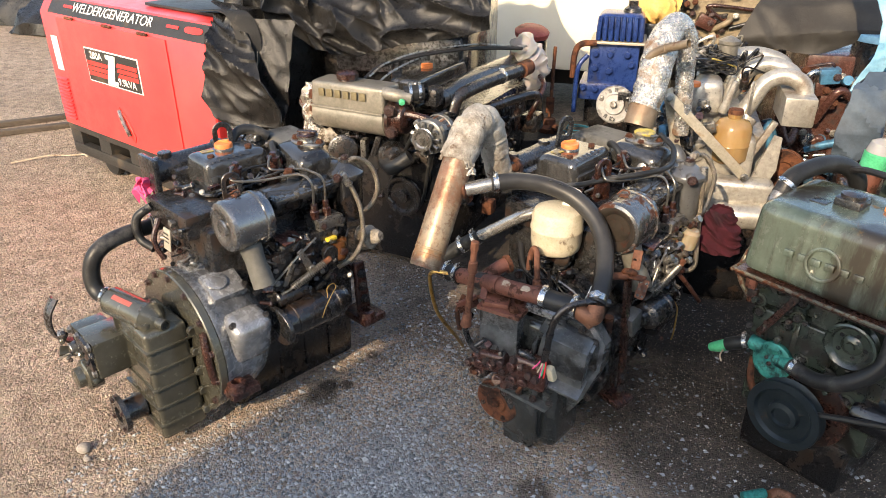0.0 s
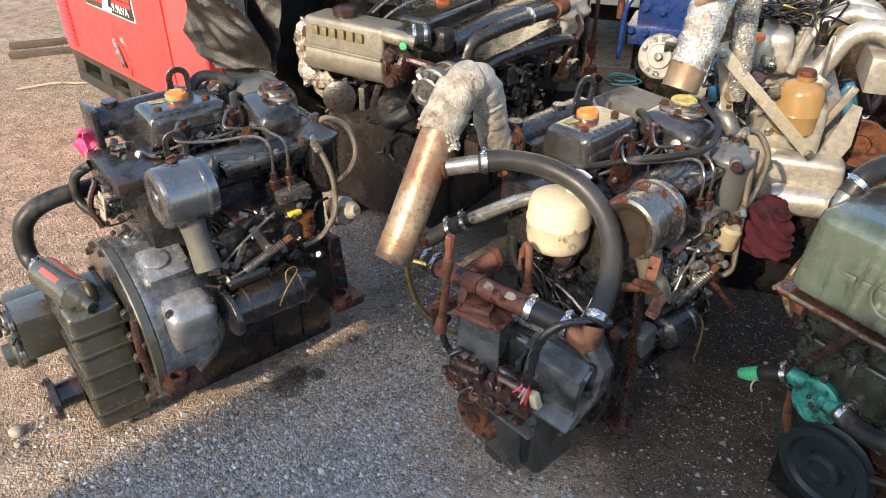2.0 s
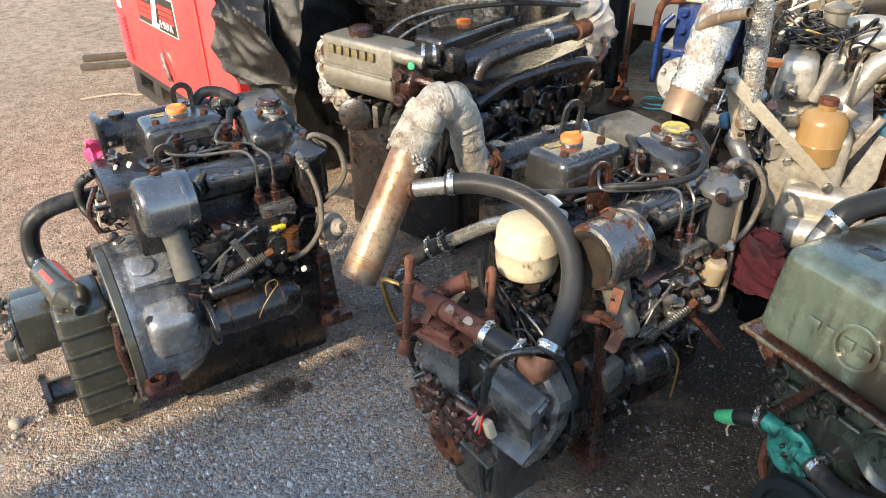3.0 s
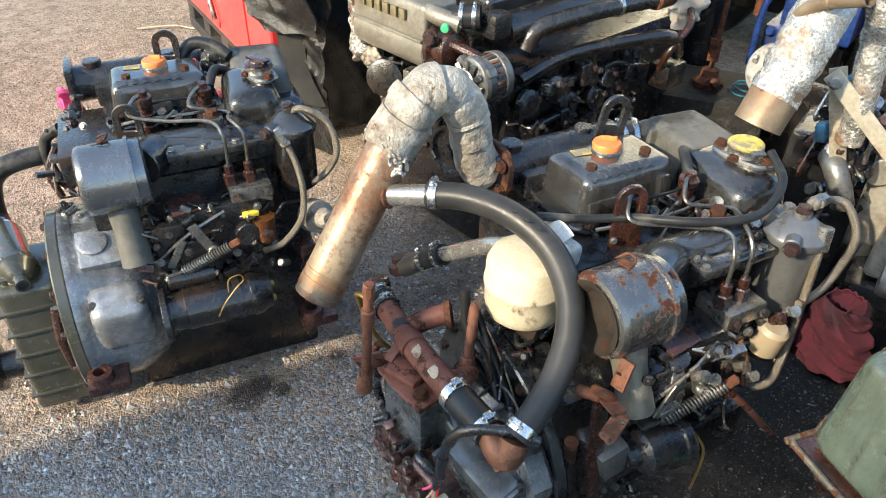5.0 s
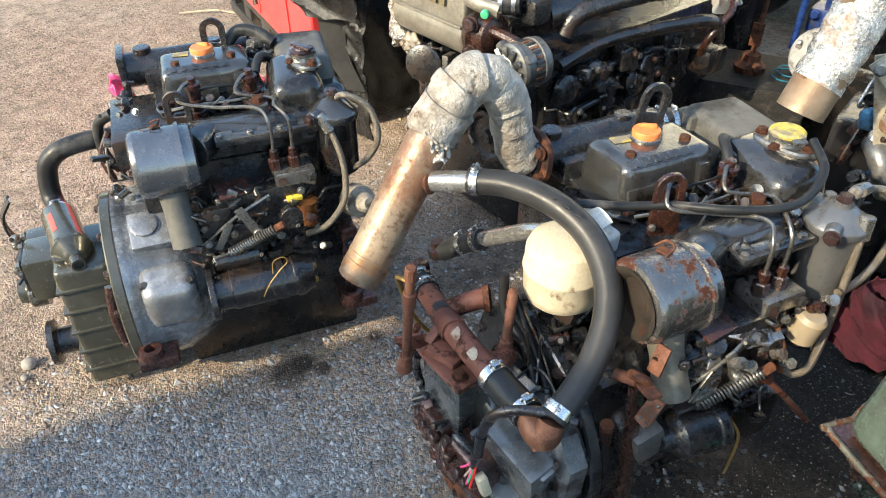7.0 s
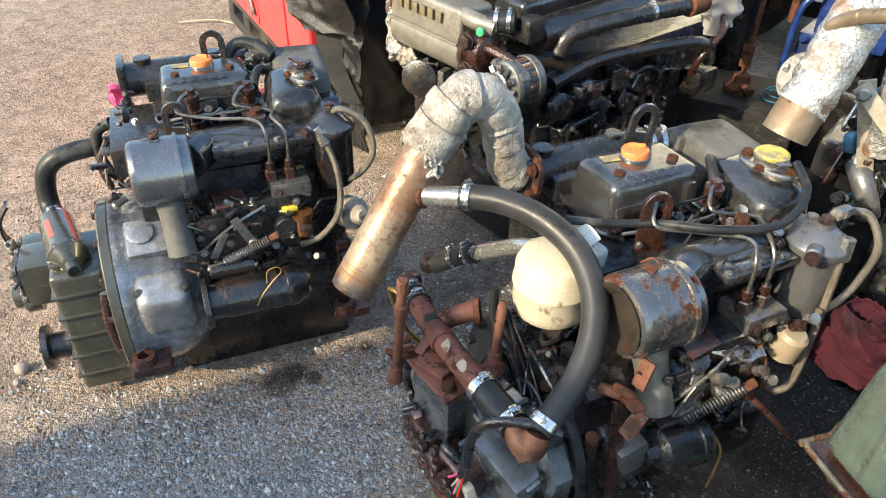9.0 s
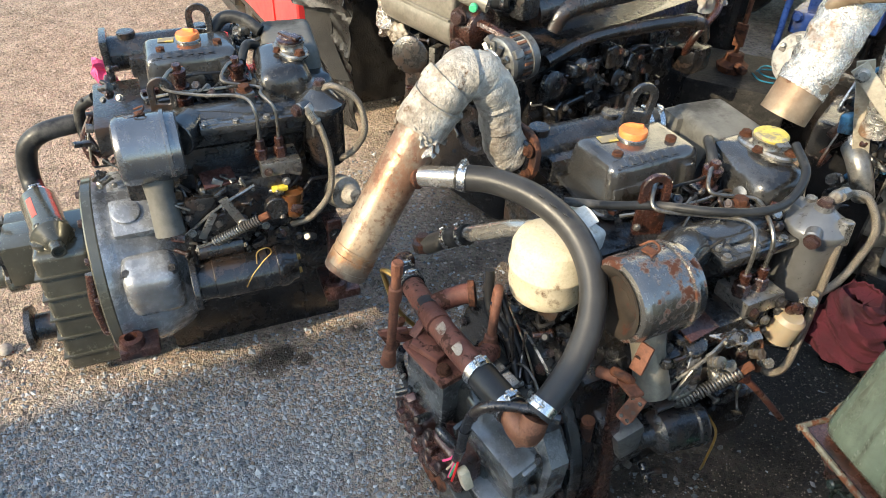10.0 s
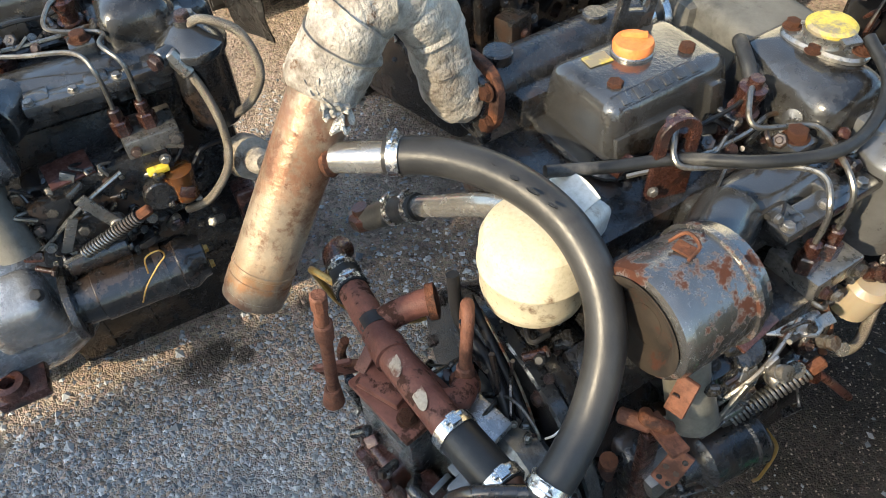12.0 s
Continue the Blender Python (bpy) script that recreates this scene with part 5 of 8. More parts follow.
    lag = part("pipe_lagging", tube(bend_way[::5] + [bend_way[-1]], 0.033, 44, wobble=0.10, steps=8, radii=lag_r), "lagging", e, "crumpled white exhaust lagging")
    n_way = len(bend_way)
    for k in range(11):
        q = random.Random(40 + k)
        i = 2 + k * 7
        run = [p + Vector((q.uniform(-1, 1), q.uniform(-1, 1), q.uniform(-1, 1))) * 0.0014 for p in bend_way[i:i + 9:2]]
        if len(run) > 2:
            n = len(run)
            r0 = float(np.interp(i / n_way, [j / 8 for j in range(9)], lag_r))
            part("wrap", tube(run, 0.034, 40, wobble=0.10, steps=4, radii=[r0 + 0.0004 + 0.0026 * j / (n - 1) for j in range(n)]), "lagging", lag)
    for k in range(16):
        q = random.Random(70 + k)
        a = q.uniform(0, 6.28)
        side = ax.orthogonal().normalized()
        rim = Vector((-0.0905, -0.335, 0.676)) + (side * math.cos(a) + ax.cross(side) * math.sin(a)) * 0.0375 + ax * q.uniform(-0.012, 0.012)
        u = (ax * q.uniform(0.6, 1) + side * q.uniform(-0.4, 0.4)).normalized() * q.uniform(0.010, 0.018)
        w = (rim - Vector((-0.0905, -0.335, 0.676))).cross(u).normalized() * q.uniform(0.010, 0.018)
        out = (rim - Vector((-0.0905, -0.335, 0.676))).normalized()
        part("torn_flake", sheet(7, 7, lambda a, b: rim + u * (a - 0.5) + w * (b - 0.5) * (0.5 + 0.8 * a) + out * (0.003 + 0.008 * noise.noise(Vector((a * 2.4, b * 2.4, k * 3.1)))), 0.001), "lagging", lag, "torn flake of lagging")
    part("torn_flake", sheet(9, 9, lambda a, b: Vector((-0.056, -0.344, 0.668)) + Vector((0.030, 0.006, -0.012)) * (a - 0.3) + Vector((0.004, 0.012, 0.034)) * (b - 0.5) * (1.15 - a) + Vector((0.006, -0.01, 0)) * noise.noise(Vector((a * 3, b * 3, 9))), 0.001), "foil", lag, "curled foil flap")
    fl = part("pipe_flange", plate(oval(0.100, 0.088, 24, power=2.6), 0.012, Matrix.Translation((-0.088, -0.152, 0.600)) @ pose(0, 0, 0, 84, 0, 0), None), "rust", e, "rusty exhaust flange")
    bolt(fl, (-0.050, -0.162, 0.622), (0, -1, 0.2), 0.008)
    bolt(fl, (-0.050, -0.162, 0.578), (0, -1, 0.2), 0.008)
    # branch, big hose and the copper elbow
    part("pipe_branch", tube([(-0.080, -0.372, 0.613), (-0.042, -0.341, 0.624), (0.004, -0.298, 0.636)], 0.0165, 20), "paletube", e, "scrubbed steel pipe branch")
    part("weld_bead", lathe((-0.062, -0.357, 0.618), (0.6, 0.5, 0.15), [(0, 0.017), (0.003, 0.0205), (0.008, 0.021), (0.012, 0.017)], 20), "rust", e, "rusty weld bead")
    part("exhaust_hose", tube([(-0.012, -0.311, 0.633), (0.030, -0.268, 0.638), (0.085, -0.229, 0.630), (0.145, -0.208, 0.610), (0.200, -0.210, 0.580), (0.242, -0.231, 0.543), (0.272, -0.268, 0.503), (0.291, -0.310, 0.474), (0.299, -0.341, 0.452)], 0.0195, 28), "hose", e, "thick curved black rubber hose")
    clamp_ring(e, (-0.004, -0.303, 0.634), (0.6, 0.6, 0.08), 0.0198, 0.012)
    clamp_ring(e, (0.296, -0.332, 0.460), (0.25, -0.75, -0.55), 0.0198, 0.014)
    for k in range(5):
        q = random.Random(90 + k)
        c = Vector((0.055 + 0.022 * k, -0.2475 + 0.006 * k, 0.6535 - 0.0035 * k))
        part("scuff", plate(oval(0.012 * q.uniform(0.5, 1.2), 0.006 * q.uniform(0.6, 1.2), 10), 0.0012, Matrix.Translation(c) @ pose(0, 0, 0, -8, 14, 30), None, 0), "wire", e)
    part("copper_elbow", tube([(0.262, -0.359, 0.437), (0.292, -0.362, 0.428), (0.306, -0.356, 0.432), (0.301, -0.345, 0.450)], 0.019, 20), "copper", e, "coppery pipe elbow")
    part("elbow_drip", box((0.300, -0.366, 0.416), (0.022, 0.018, 0.018), 0.006, None, pose(0, 0, 0, 20, 30, 0)), "copper", e)
    # flaking red cross pipe with its couplings
    part("cross_pipe", tube([(-0.062, -0.361, 0.398), (0.051, -0.372, 0.420), (0.160, -0.370, 0.433), (0.188, -0.369, 0.435)], 0.0195, 24), "redrust", e, "flaking red-brown cross pipe")
    along = Vector((0.113, -0.011, 0.022)).normalized()
    part("pipe_band", lathe((0.006, -0.3675, 0.4113), along, [(0, 0.0196), (0, 0.0206), (0.020, 0.0206), (0.020, 0.0196)], 24), "rubber", e, "black tape band")
    for p in ((0.082, -0.3715, 0.4242), (0.135, -0.3705, 0.4302)):
        part("bare_patch", sheet(8, 5, lambda a, b: Vector(p) + along * ((a - 0.5) * 0.040 * (0.45 + 0.55 * math.sin(math.pi * b) ** 0.6) + 0.010 * b) + Vector((0, -0.0199 * math.sin(0.1 + 0.8 * b), 0.0199 * math.cos(0.1 + 0.8 * b))), 0.0005), "palepaint", e, "patch of pale primer")
    part("coupling_hose", tube([(-0.108, -0.356, 0.390), (-0.058, -0.3615, 0.399)], 0.0215, 22), "rubber", e)
    clamp_ring(e, (-0.098, -0.357, 0.3915), (1, -0.1, 0.18), 0.0218, 0.011)
    clamp_ring(e, (-0.066, -0.3605, 0.397), (1, -0.1, 0.18), 0.0218, 0.011)
    part("pipe_tail", tube([(-0.100, -0.357, 0.391), (-0.138, -0.350, 0.386), (-0.150, -0.332, 0.380)], 0.0175, 16), "darkrust", e)
    part("coupling_hose", tube([(0.182, -0.369, 0.435), (0.270, -0.3605, 0.437)], 0.0225, 22), "rubber", e)
    clamp_ring(e, (0.190, -0.3685, 0.4355), (1, 0.1, 0.02), 0.0228, 0.014)
    clamp_ring(e, (0.262, -0.361, 0.437), (1, 0.1, 0.0), 0.0228, 0.013)
    part("stub_elbow", tube([(0.012, -0.360, 0.414), (0.022, -0.335, 0.428), (0.032, -0.312, 0.438), (0.040, -0.298, 0.440)], 0.0165, 16), "redrust", e, "rusty branch elbow")
    part("stub_flange", lathe((0.036, -0.306, 0.439), (0.3, 0.6, 0.1), [(0, 0.022), (0.010, 0.022), (0.012, 0.015), (0.012, 0)], 18), "rust", e)
    strap_band = lathe((0.048, -0.3717, 0.4194), along, [(0, 0.0196), (0, 0.0216), (0.024, 0.0216), (0.024, 0.0196)], 24)
    box((0.040, -0.392, 0.408), (0.016, 0.046, 0.005), 0.002, strap_band, pose(0, 0, 0, 32, 0, 25))
    part("pipe_strap", strap_band, "redrust", e, "rusty pipe strap")
    part("strap_bolt", cyl((0.022, -0.418, 0.388), (0.040, -0.402, 0.398), 0.005, seg=8), "rust", e)
    part("flat_lug", box((0.018, -0.425, 0.378), (0.006, 0.05, 0.036), 0.002, None, pose(0, 0, 0, 20, 12, -30)), "redrust", e)
    # upright control rod, hooked pipe, tee
    rod = tube([(0.030, -0.442, 0.345), (0.034, -0.437, 0.42), (0.040, -0.430, 0.545)], 0.0075, 12)
    cyl((0.028, -0.444, 0.332), (0.031, -0.441, 0.368), 0.0135, 0.010, bm=rod)
    cyl((0.036, -0.434, 0.47), (0.038, -0.432, 0.50), 0.0105, bm=rod)
    cyl((0.039, -0.431, 0.525), (0.0405, -0.4295, 0.548), 0.0095, seg=8, bm=rod)
    part("control_rod", rod, "rustbright", e, "upright rusty control rod")
    rod2 = tube([(0.135, -0.320, 0.425), (0.128, -0.313, 0.465), (0.118, -0.303, 0.496), (0.104, -0.294, 0.500), (0.094, -0.290, 0.480), (0.090, -0.290, 0.44)], 0.0072, 12)
    cyl((0.137, -0.322, 0.412), (0.133, -0.318, 0.440), 0.0125, 0.010, bm=rod2)
    part("control_rod", rod2, "rustbright", e, "rusty hooked pipe")
    part("tee_stub", tube([(0.150, -0.366, 0.430), (0.155, -0.342, 0.424), (0.140, -0.322, 0.416)], 0.0155, 14), "redrust", e, "rusty tee branch")
    part("tee_nut", cyl((0.137, -0.322, 0.402), (0.136, -0.321, 0.422), 0.018, seg=6), "rust", e)
    # header bottle with a cut-off spout
    part("water_jug", lathe((0.110, -0.212, 0.466), (0, 0, 1), [(0, 0), (0, 0.038), (0.004, 0.049), (0.012, 0.0565), (0.028, 0.0595), (0.058, 0.0605), (0.061, 0.0622), (0.065, 0.0622), (0.068, 0.0602), (0.094, 0.0595), (0.106, 0.054), (0.113, 0.040), (0.115, 0)], 44), "cream", e, "yellowed plastic header bottle")
    part("jug_spout", box((0.122, -0.168, 0.570), (0.055, 0.062, 0.040), 0.010, None, pose(0, 0, 0, -14, 10, 20), (0.8, 0.85), 3), "whiteplastic", e, "white plastic bottle spout")
    part("jug_flap", sheet(8, 8, lambda a, b: Vector((0.075 + 0.06 * a, -0.185 + 0.03 * b, 0.586 + 0.012 * math.sin(2.6 * a) + 0.012 * b)), 0.002), "whiteplastic", e, "white plastic flap")
    part("bottle_bracket", box((0.128, -0.205, 0.440), (0.030, 0.04, 0.055), 0.003, None, pose(0, 0, 0, 0, 14, 20)), "iron", e, "dark bottle bracket")
    # steel water pipe that ends in a capped hose
    part("water_pipe", tube([(-0.118, -0.242, 0.432), (-0.055, -0.228, 0.478), (0.005, -0.215, 0.522), (0.055, -0.20, 0.548)], 0.0145, 18), "paletube", e, "dull steel water pipe")
    part("water_hose", tube([(-0.185, -0.275, 0.372), (-0.150, -0.256, 0.405), (-0.098, -0.238, 0.446)], 0.0185, 18), "rubber", e, "short black water hose")
    clamp_ring(e, (-0.142, -0.253, 0.411), (0.7, 0.35, 0.55), 0.0188, 0.010)
    clamp_ring(e, (-0.108, -0.241, 0.438), (0.7, 0.25, 0.6), 0.0188, 0.010)
    part("hose_plug", lathe((-0.190, -0.278, 0.362), (-0.2, -0.15, 1), [(0, 0), (0, 0.022), (0.018, 0.022), (0.020, 0.013), (0.030, 0.012), (0.030, 0)], 8), "darkrust", e, "hexagonal hose plug")
    # tall rusty bracket with a perforated plate
    br = box((0.310, -0.205, 0.290), (0.012, 0.022, 0.34), 0.003, None, pose(0, 0, 0, 3, -2, 0))
    box((0.292, -0.195, 0.125), (0.090, 0.060, 0.016), 0.004, br, pose(0, 0, 0, 0, 6, -10))
    box((0.278, -0.190, 0.185), (0.010, 0.056, 0.12), 0.003, br)
    part("stand_bracket", br, "darkrust", e, "tall rusty mounting bracket")
    for z in (0.165, 0.20):
        bolt(e, (0.318, -0.212, z), (1, -0.4, 0), 0.007, "iron")
    part("bracket_rod", tube([(0.268, -0.215, 0.20), (0.272, -0.222, 0.28), (0.276, -0.226, 0.355)], 0.0105, 12), "rust", e, "short rusty pipe")
    tp = box((0.318, -0.212, 0.470), (0.050, 0.020, 0.006), 0.002, None, pose(0, 0, 0, 0, -10, -8))
    plate([(-0.011, -0.024), (0.008, -0.026), (0.012, -0.016), (0.011, 0.020), (-0.010, 0.020)], 0.005, Matrix.Translation((0.342, -0.220, 0.454)) @ pose(0, 0, 0, 62, 10, 18), None, 0.001, tp)
    cyl((0.276, -0.232, 0.465), (0.305, -0.216, 0.470), 0.0085, seg=12, bm=tp)
    part("perforated_plate", tp, "rustbright", e, "rusty perforated plate")
    part("top_tab", box((0.306, -0.186, 0.498), (0.021, 0.006, 0.044), 0.002, None, pose(0, 0, 0, -20, 0, 14)), "rustbright", e, "rusty flat tab with a hole")
    part("tab_hole", cyl((0.303, -0.191, 0.498), (0.3025, -0.1895, 0.4985), 0.004, bev=0), "oily", e)
    pm = Matrix.Translation((0.342, -0.220, 0.454)) @ pose(0, 0, 0, 62, 10, 18)
    for dx, dy in ((-0.006, 0.012), (0.006, 0.012), (-0.005, -0.004), (0.006, -0.004), (-0.004, -0.018), (0.006, -0.018)):
        part("hole", cyl(pm @ Vector((dx, dy, 0.0022)), pm @ Vector((dx, dy, 0.0030)), 0.003, bev=0, seg=12), "oily", e)
    part("clevis", tube([(0.292, -0.212, 0.470), (0.300, -0.222, 0.482), (0.312, -0.216, 0.482), (0.316, -0.205, 0.472)], 0.007, 10), "rust", e)
    # wiring loom with cut ends, drain hose, loose wires
    loom_way = [(0.318, -0.318, 0.452), (0.290, -0.350, 0.458), (0.262, -0.388, 0.452), (0.244, -0.405, 0.425), (0.236, -0.412, 0.385), (0.234, -0.416, 0.345), (0.228, -0.418, 0.312)]
    part("loom", tube(loom_way, 0.0076, 14, wobble=0.12, steps=10), "oily", e, "taped black wiring loom")
    for k in range(5):
        a, b = Vector(loom_way[k + 1]), Vector(loom_way[k + 1]) * 0.8 + Vector(loom_way[k + 2 if k < 5 else k]) * 0.2
        part("tape_turn", tube([a, b], 0.0086, 14, wobble=0.1, steps=3), "oily", e)
    for k, (mt, dx) in enumerate((("pink", -0.009), ("rope", 0.0), ("mint", 0.007), ("redwire", 0.011), ("pink", 0.004))):
        part("wire_end", tube([(0.228 + dx * 0.4, -0.416, 0.320), (0.227 + dx, -0.424, 0.303), (0.222 + 1.5 * dx, -0.430, 0.290 - 0.004 * k)], 0.0019, 6), mt, e)
    part("plug_shell", box((0.246, -0.412, 0.285), (0.018, 0.016, 0.036), 0.004, None, pose(0, 0, 0, 10, -12, 0)), "cream", e, "pale plastic connector shell")
    part("dipstick_hose", tube([(-0.075, -0.372, 0.400), (-0.118, -0.388, 0.398), (-0.140, -0.382, 0.365), (-0.150, -0.345, 0.25), (-0.170, -0.25, 0.12), (-0.220, -0.155, 0.012)], 0.005, 8), "gold", e, "thin brown drain hose reaching the ground")
    part("side_tube", tube([(0.02, -0.415, 0.345), (0.0, -0.412, 0.30), (0.012, -0.405, 0.255), (0.05, -0.40, 0.225)], 0.0075, 8), "iron", e)
    part("side_tube", tube([(-0.015, -0.40, 0.375), (-0.03, -0.405, 0.33), (-0.022, -0.405, 0.28)], 0.006, 8), "rust", e)
    for k in range(5):
        q = random.Random(k)
        part("loose_wire", tube([(0.095 + 0.02 * k + q.uniform(-.02, .02), -0.275 - q.uniform(0, .03), 0.46 - 0.045 * j + q.uniform(-.02, .02)) for j in range(4)], q.uniform(0.0022, 0.0040), 6), "oily", e)
    part("taped_cable", tube([(0.06, -0.285, 0.50), (0.08, -0.29, 0.44), (0.135, -0.285, 0.41), (0.185, -0.295, 0.375), (0.215, -0.305, 0.345)], 0.008, 10), "wire", e, "taped black cable bundle")
    part("taped_cable", tube([(0.075, -0.275, 0.47), (0.115, -0.272, 0.425), (0.17, -0.275, 0.385), (0.225, -0.29, 0.36)], 0.006, 10), "wire", e)
    part("gasket_edge", tube([(0.085, -0.266, 0.452), (0.125, -0.268, 0.435), (0.165, -0.27, 0.408), (0.195, -0.272, 0.378), (0.215, -0.275, 0.345)], 0.0018, 6), "lip", e, "pale worn gasket edge")
    part("wire_loop", tube([(0.165, -0.285, 0.37), (0.170, -0.29, 0.40), (0.195, -0.288, 0.412), (0.222, -0.285, 0.395), (0.228, -0.285, 0.36), (0.215, -0.29, 0.325), (0.185, -0.292, 0.325), (0.168, -0.288, 0.345), (0.165, -0.285, 0.37)], 0.002, 6), "linesteel", e, "loop of grey cable")
    part("white_tie", tube([(0.232, -0.282, 0.395), (0.245, -0.285, 0.425), (0.255, -0.288, 0.455)], 0.0013, 6), "white", e)
    # fuel hoses on the pump side
    part("braided_hose", tube([(0.258, 0.185, 0.630), (0.240, 0.232, 0.614), (0.254, 0.262, 0.604), (0.280, 0.270, 0.560), (0.286, 0.248, 0.512), (0.294, 0.204, 0.486), (0.302, 0.150, 0.488)], 0.0063, 14), "braid", e, "braided steel fuel hose")
    part("braided_hose", tube([(0.286, 0.176, 0.600), (0.294, 0.168, 0.540), (0.302, 0.158, 0.474), (0.316, 0.136, 0.405), (0.330, 0.104, 0.376), (0.322, 0.084, 0.364), (0.303, 0.080, 0.366)], 0.0063, 14), "braid", e, "braided steel fuel hose")
    part("hose_end", cyl((0.284, 0.178, 0.608), (0.290, 0.172, 0.572), 0.0115, seg=8), "steel", e)
    part("hose_end", cyl((0.252, 0.178, 0.628), (0.244, 0.215, 0.622), 0.0105, seg=8), "steel", e)
    part("separator_bowl", lathe((0.300, 0.100, 0.418), (0.15, 0.05, 0.9), [(0, 0), (0, 0.02), (0.004, 0.024), (0.045, 0.024), (0.052, 0.018), (0.054, 0)], 24), "milky", e, "milky plastic fuel separator bowl")
    part("copper_stub", tube([(0.295, 0.05, 0.45), (0.308, 0.058, 0.42), (0.315, 0.064, 0.372)], 0.0055, 8), "copper", e, "copper pipe stub")
    part("stop_rod", tube([(0.318, 0.01, 0.395), (0.332, 0.058, 0.345), (0.353, 0.118, 0.270)], 0.0055, 10), "redrust", e, "rusty stop rod")
    part("lever_plate", plate([(-0.045, -0.016), (0.03, -0.02), (0.05, -0.006), (0.046, 0.012), (-0.04, 0.018)], 0.005, Matrix.Translation((0.292, -0.010, 0.466)) @ pose(0, 0, 0, 14, 18, 70), None), "alloy", e, "worn pale lever plate")
    part("lever_plate", plate([(-0.012, -0.05), (0.014, -0.05), (0.018, 0.02), (0.006, 0.05), (-0.01, 0.045)], 0.005, Matrix.Translation((0.312, -0.085, 0.415)) @ pose(0, 0, 0, 80, 6, 80), None), "alloy", e, "worn pale upright lever")
    part("lever_plate", box((0.306, 0.012, 0.452), (0.014, 0.062, 0.005), 0.002, None, pose(0, 0, 0, 6, 20, -8)), "steel", e)
    part("pump_cap", lathe((0.285, -0.075, 0.455), (0.2, -0.1, 1), [(0, 0.024), (0.016, 0.024), (0.02, 0.018), (0.02, 0)], 20), "iron", e)
    for k, (x, y, z) in enumerate(((0.318, -0.03, 0.43), (0.316, 0.03, 0.425), (0.325, 0.0, 0.395), (0.32, 0.055, 0.40), (0.32, -0.06, 0.45), (0.30, 0.10, 0.475), (0.30, 0.13, 0.48))):
        part("banjo_union", lathe((x, y, z), (0.7, 0.15 * (k % 3 - 1), 0.6), [(0, 0.0), (0, 0.008), (0.010, 0.008), (0.011, 0.006), (0.014, 0.006), (0.015, 0.009), (0.021, 0.009), (0.022, 0)], 6 if k % 2 else 14), ("paletube", "steel", "darkrust")[k % 3], e)
    clutter(e, 150, 21, (0.262, 0.314), (-0.14, 0.13), (0.33, 0.48), ("oily", "iron", "steel", "darkrust", "oily", "oily", "linesteel"))
    clutter(e, 14, 22, (0.2, 0.24), (-0.05, 0.2), (0.2, 0.33), ("oily", "iron"))
    clutter(e, 26, 23, (0.07, 0.19), (-0.25, -0.17), (0.40, 0.45), ("oily", "iron", "wire", "darkrust"))
    clutter(e, 22, 25, (0.02, 0.22), (-0.432, -0.405), (0.19, 0.30), ("darkrust", "iron", "brownoil", "gearblack", "rust"))
    clutter(e, 30, 26, (0.27, 0.345), (-0.16, 0.05), (0.20, 0.34), ("iron", "oily", "steel", "oily"))
    clutter(e, 20, 27, (0.06, 0.27), (-0.34, -0.28), (0.34, 0.39), ("oily", "gearblack", "oily", "darkrust"))
    clutter(e, 16, 28, (0.13, 0.26), (-0.05, 0.14), (0.575, 0.60), ("iron", "steel", "darkrust", "linesteel"))
    part("cover_plate", box((0.165, -0.330, 0.385), (0.075, 0.05, 0.018), 0.005, None, pose(0, 0, 0, 8, 5, 12)), "alloy", e, "dirty alloy cover plate")


right_engine()


# ---- the red welder generator ----
def lettering(words, size, m, material, parent, label="", thick=0.0015):
    cu = bpy.data.curves.new("letters", 'FONT')
    cu.body, cu.size, cu.extrude, cu.align_x, cu.align_y = words, size, thick / 2, 'CENTER', 'CENTER'
    tmp = bpy.data.objects.new("letters", cu)
    me = bpy.data.meshes.new_from_object(tmp)
    bpy.data.objects.remove(tmp)
    bpy.data.curves.remove(cu)
    me.transform(m)
    me.materials.clear()
    me.materials.append(M[material])
    ob = new("lettering", me)
    ob.parent = parent
    if label:
        ob["label"] = label
    return ob


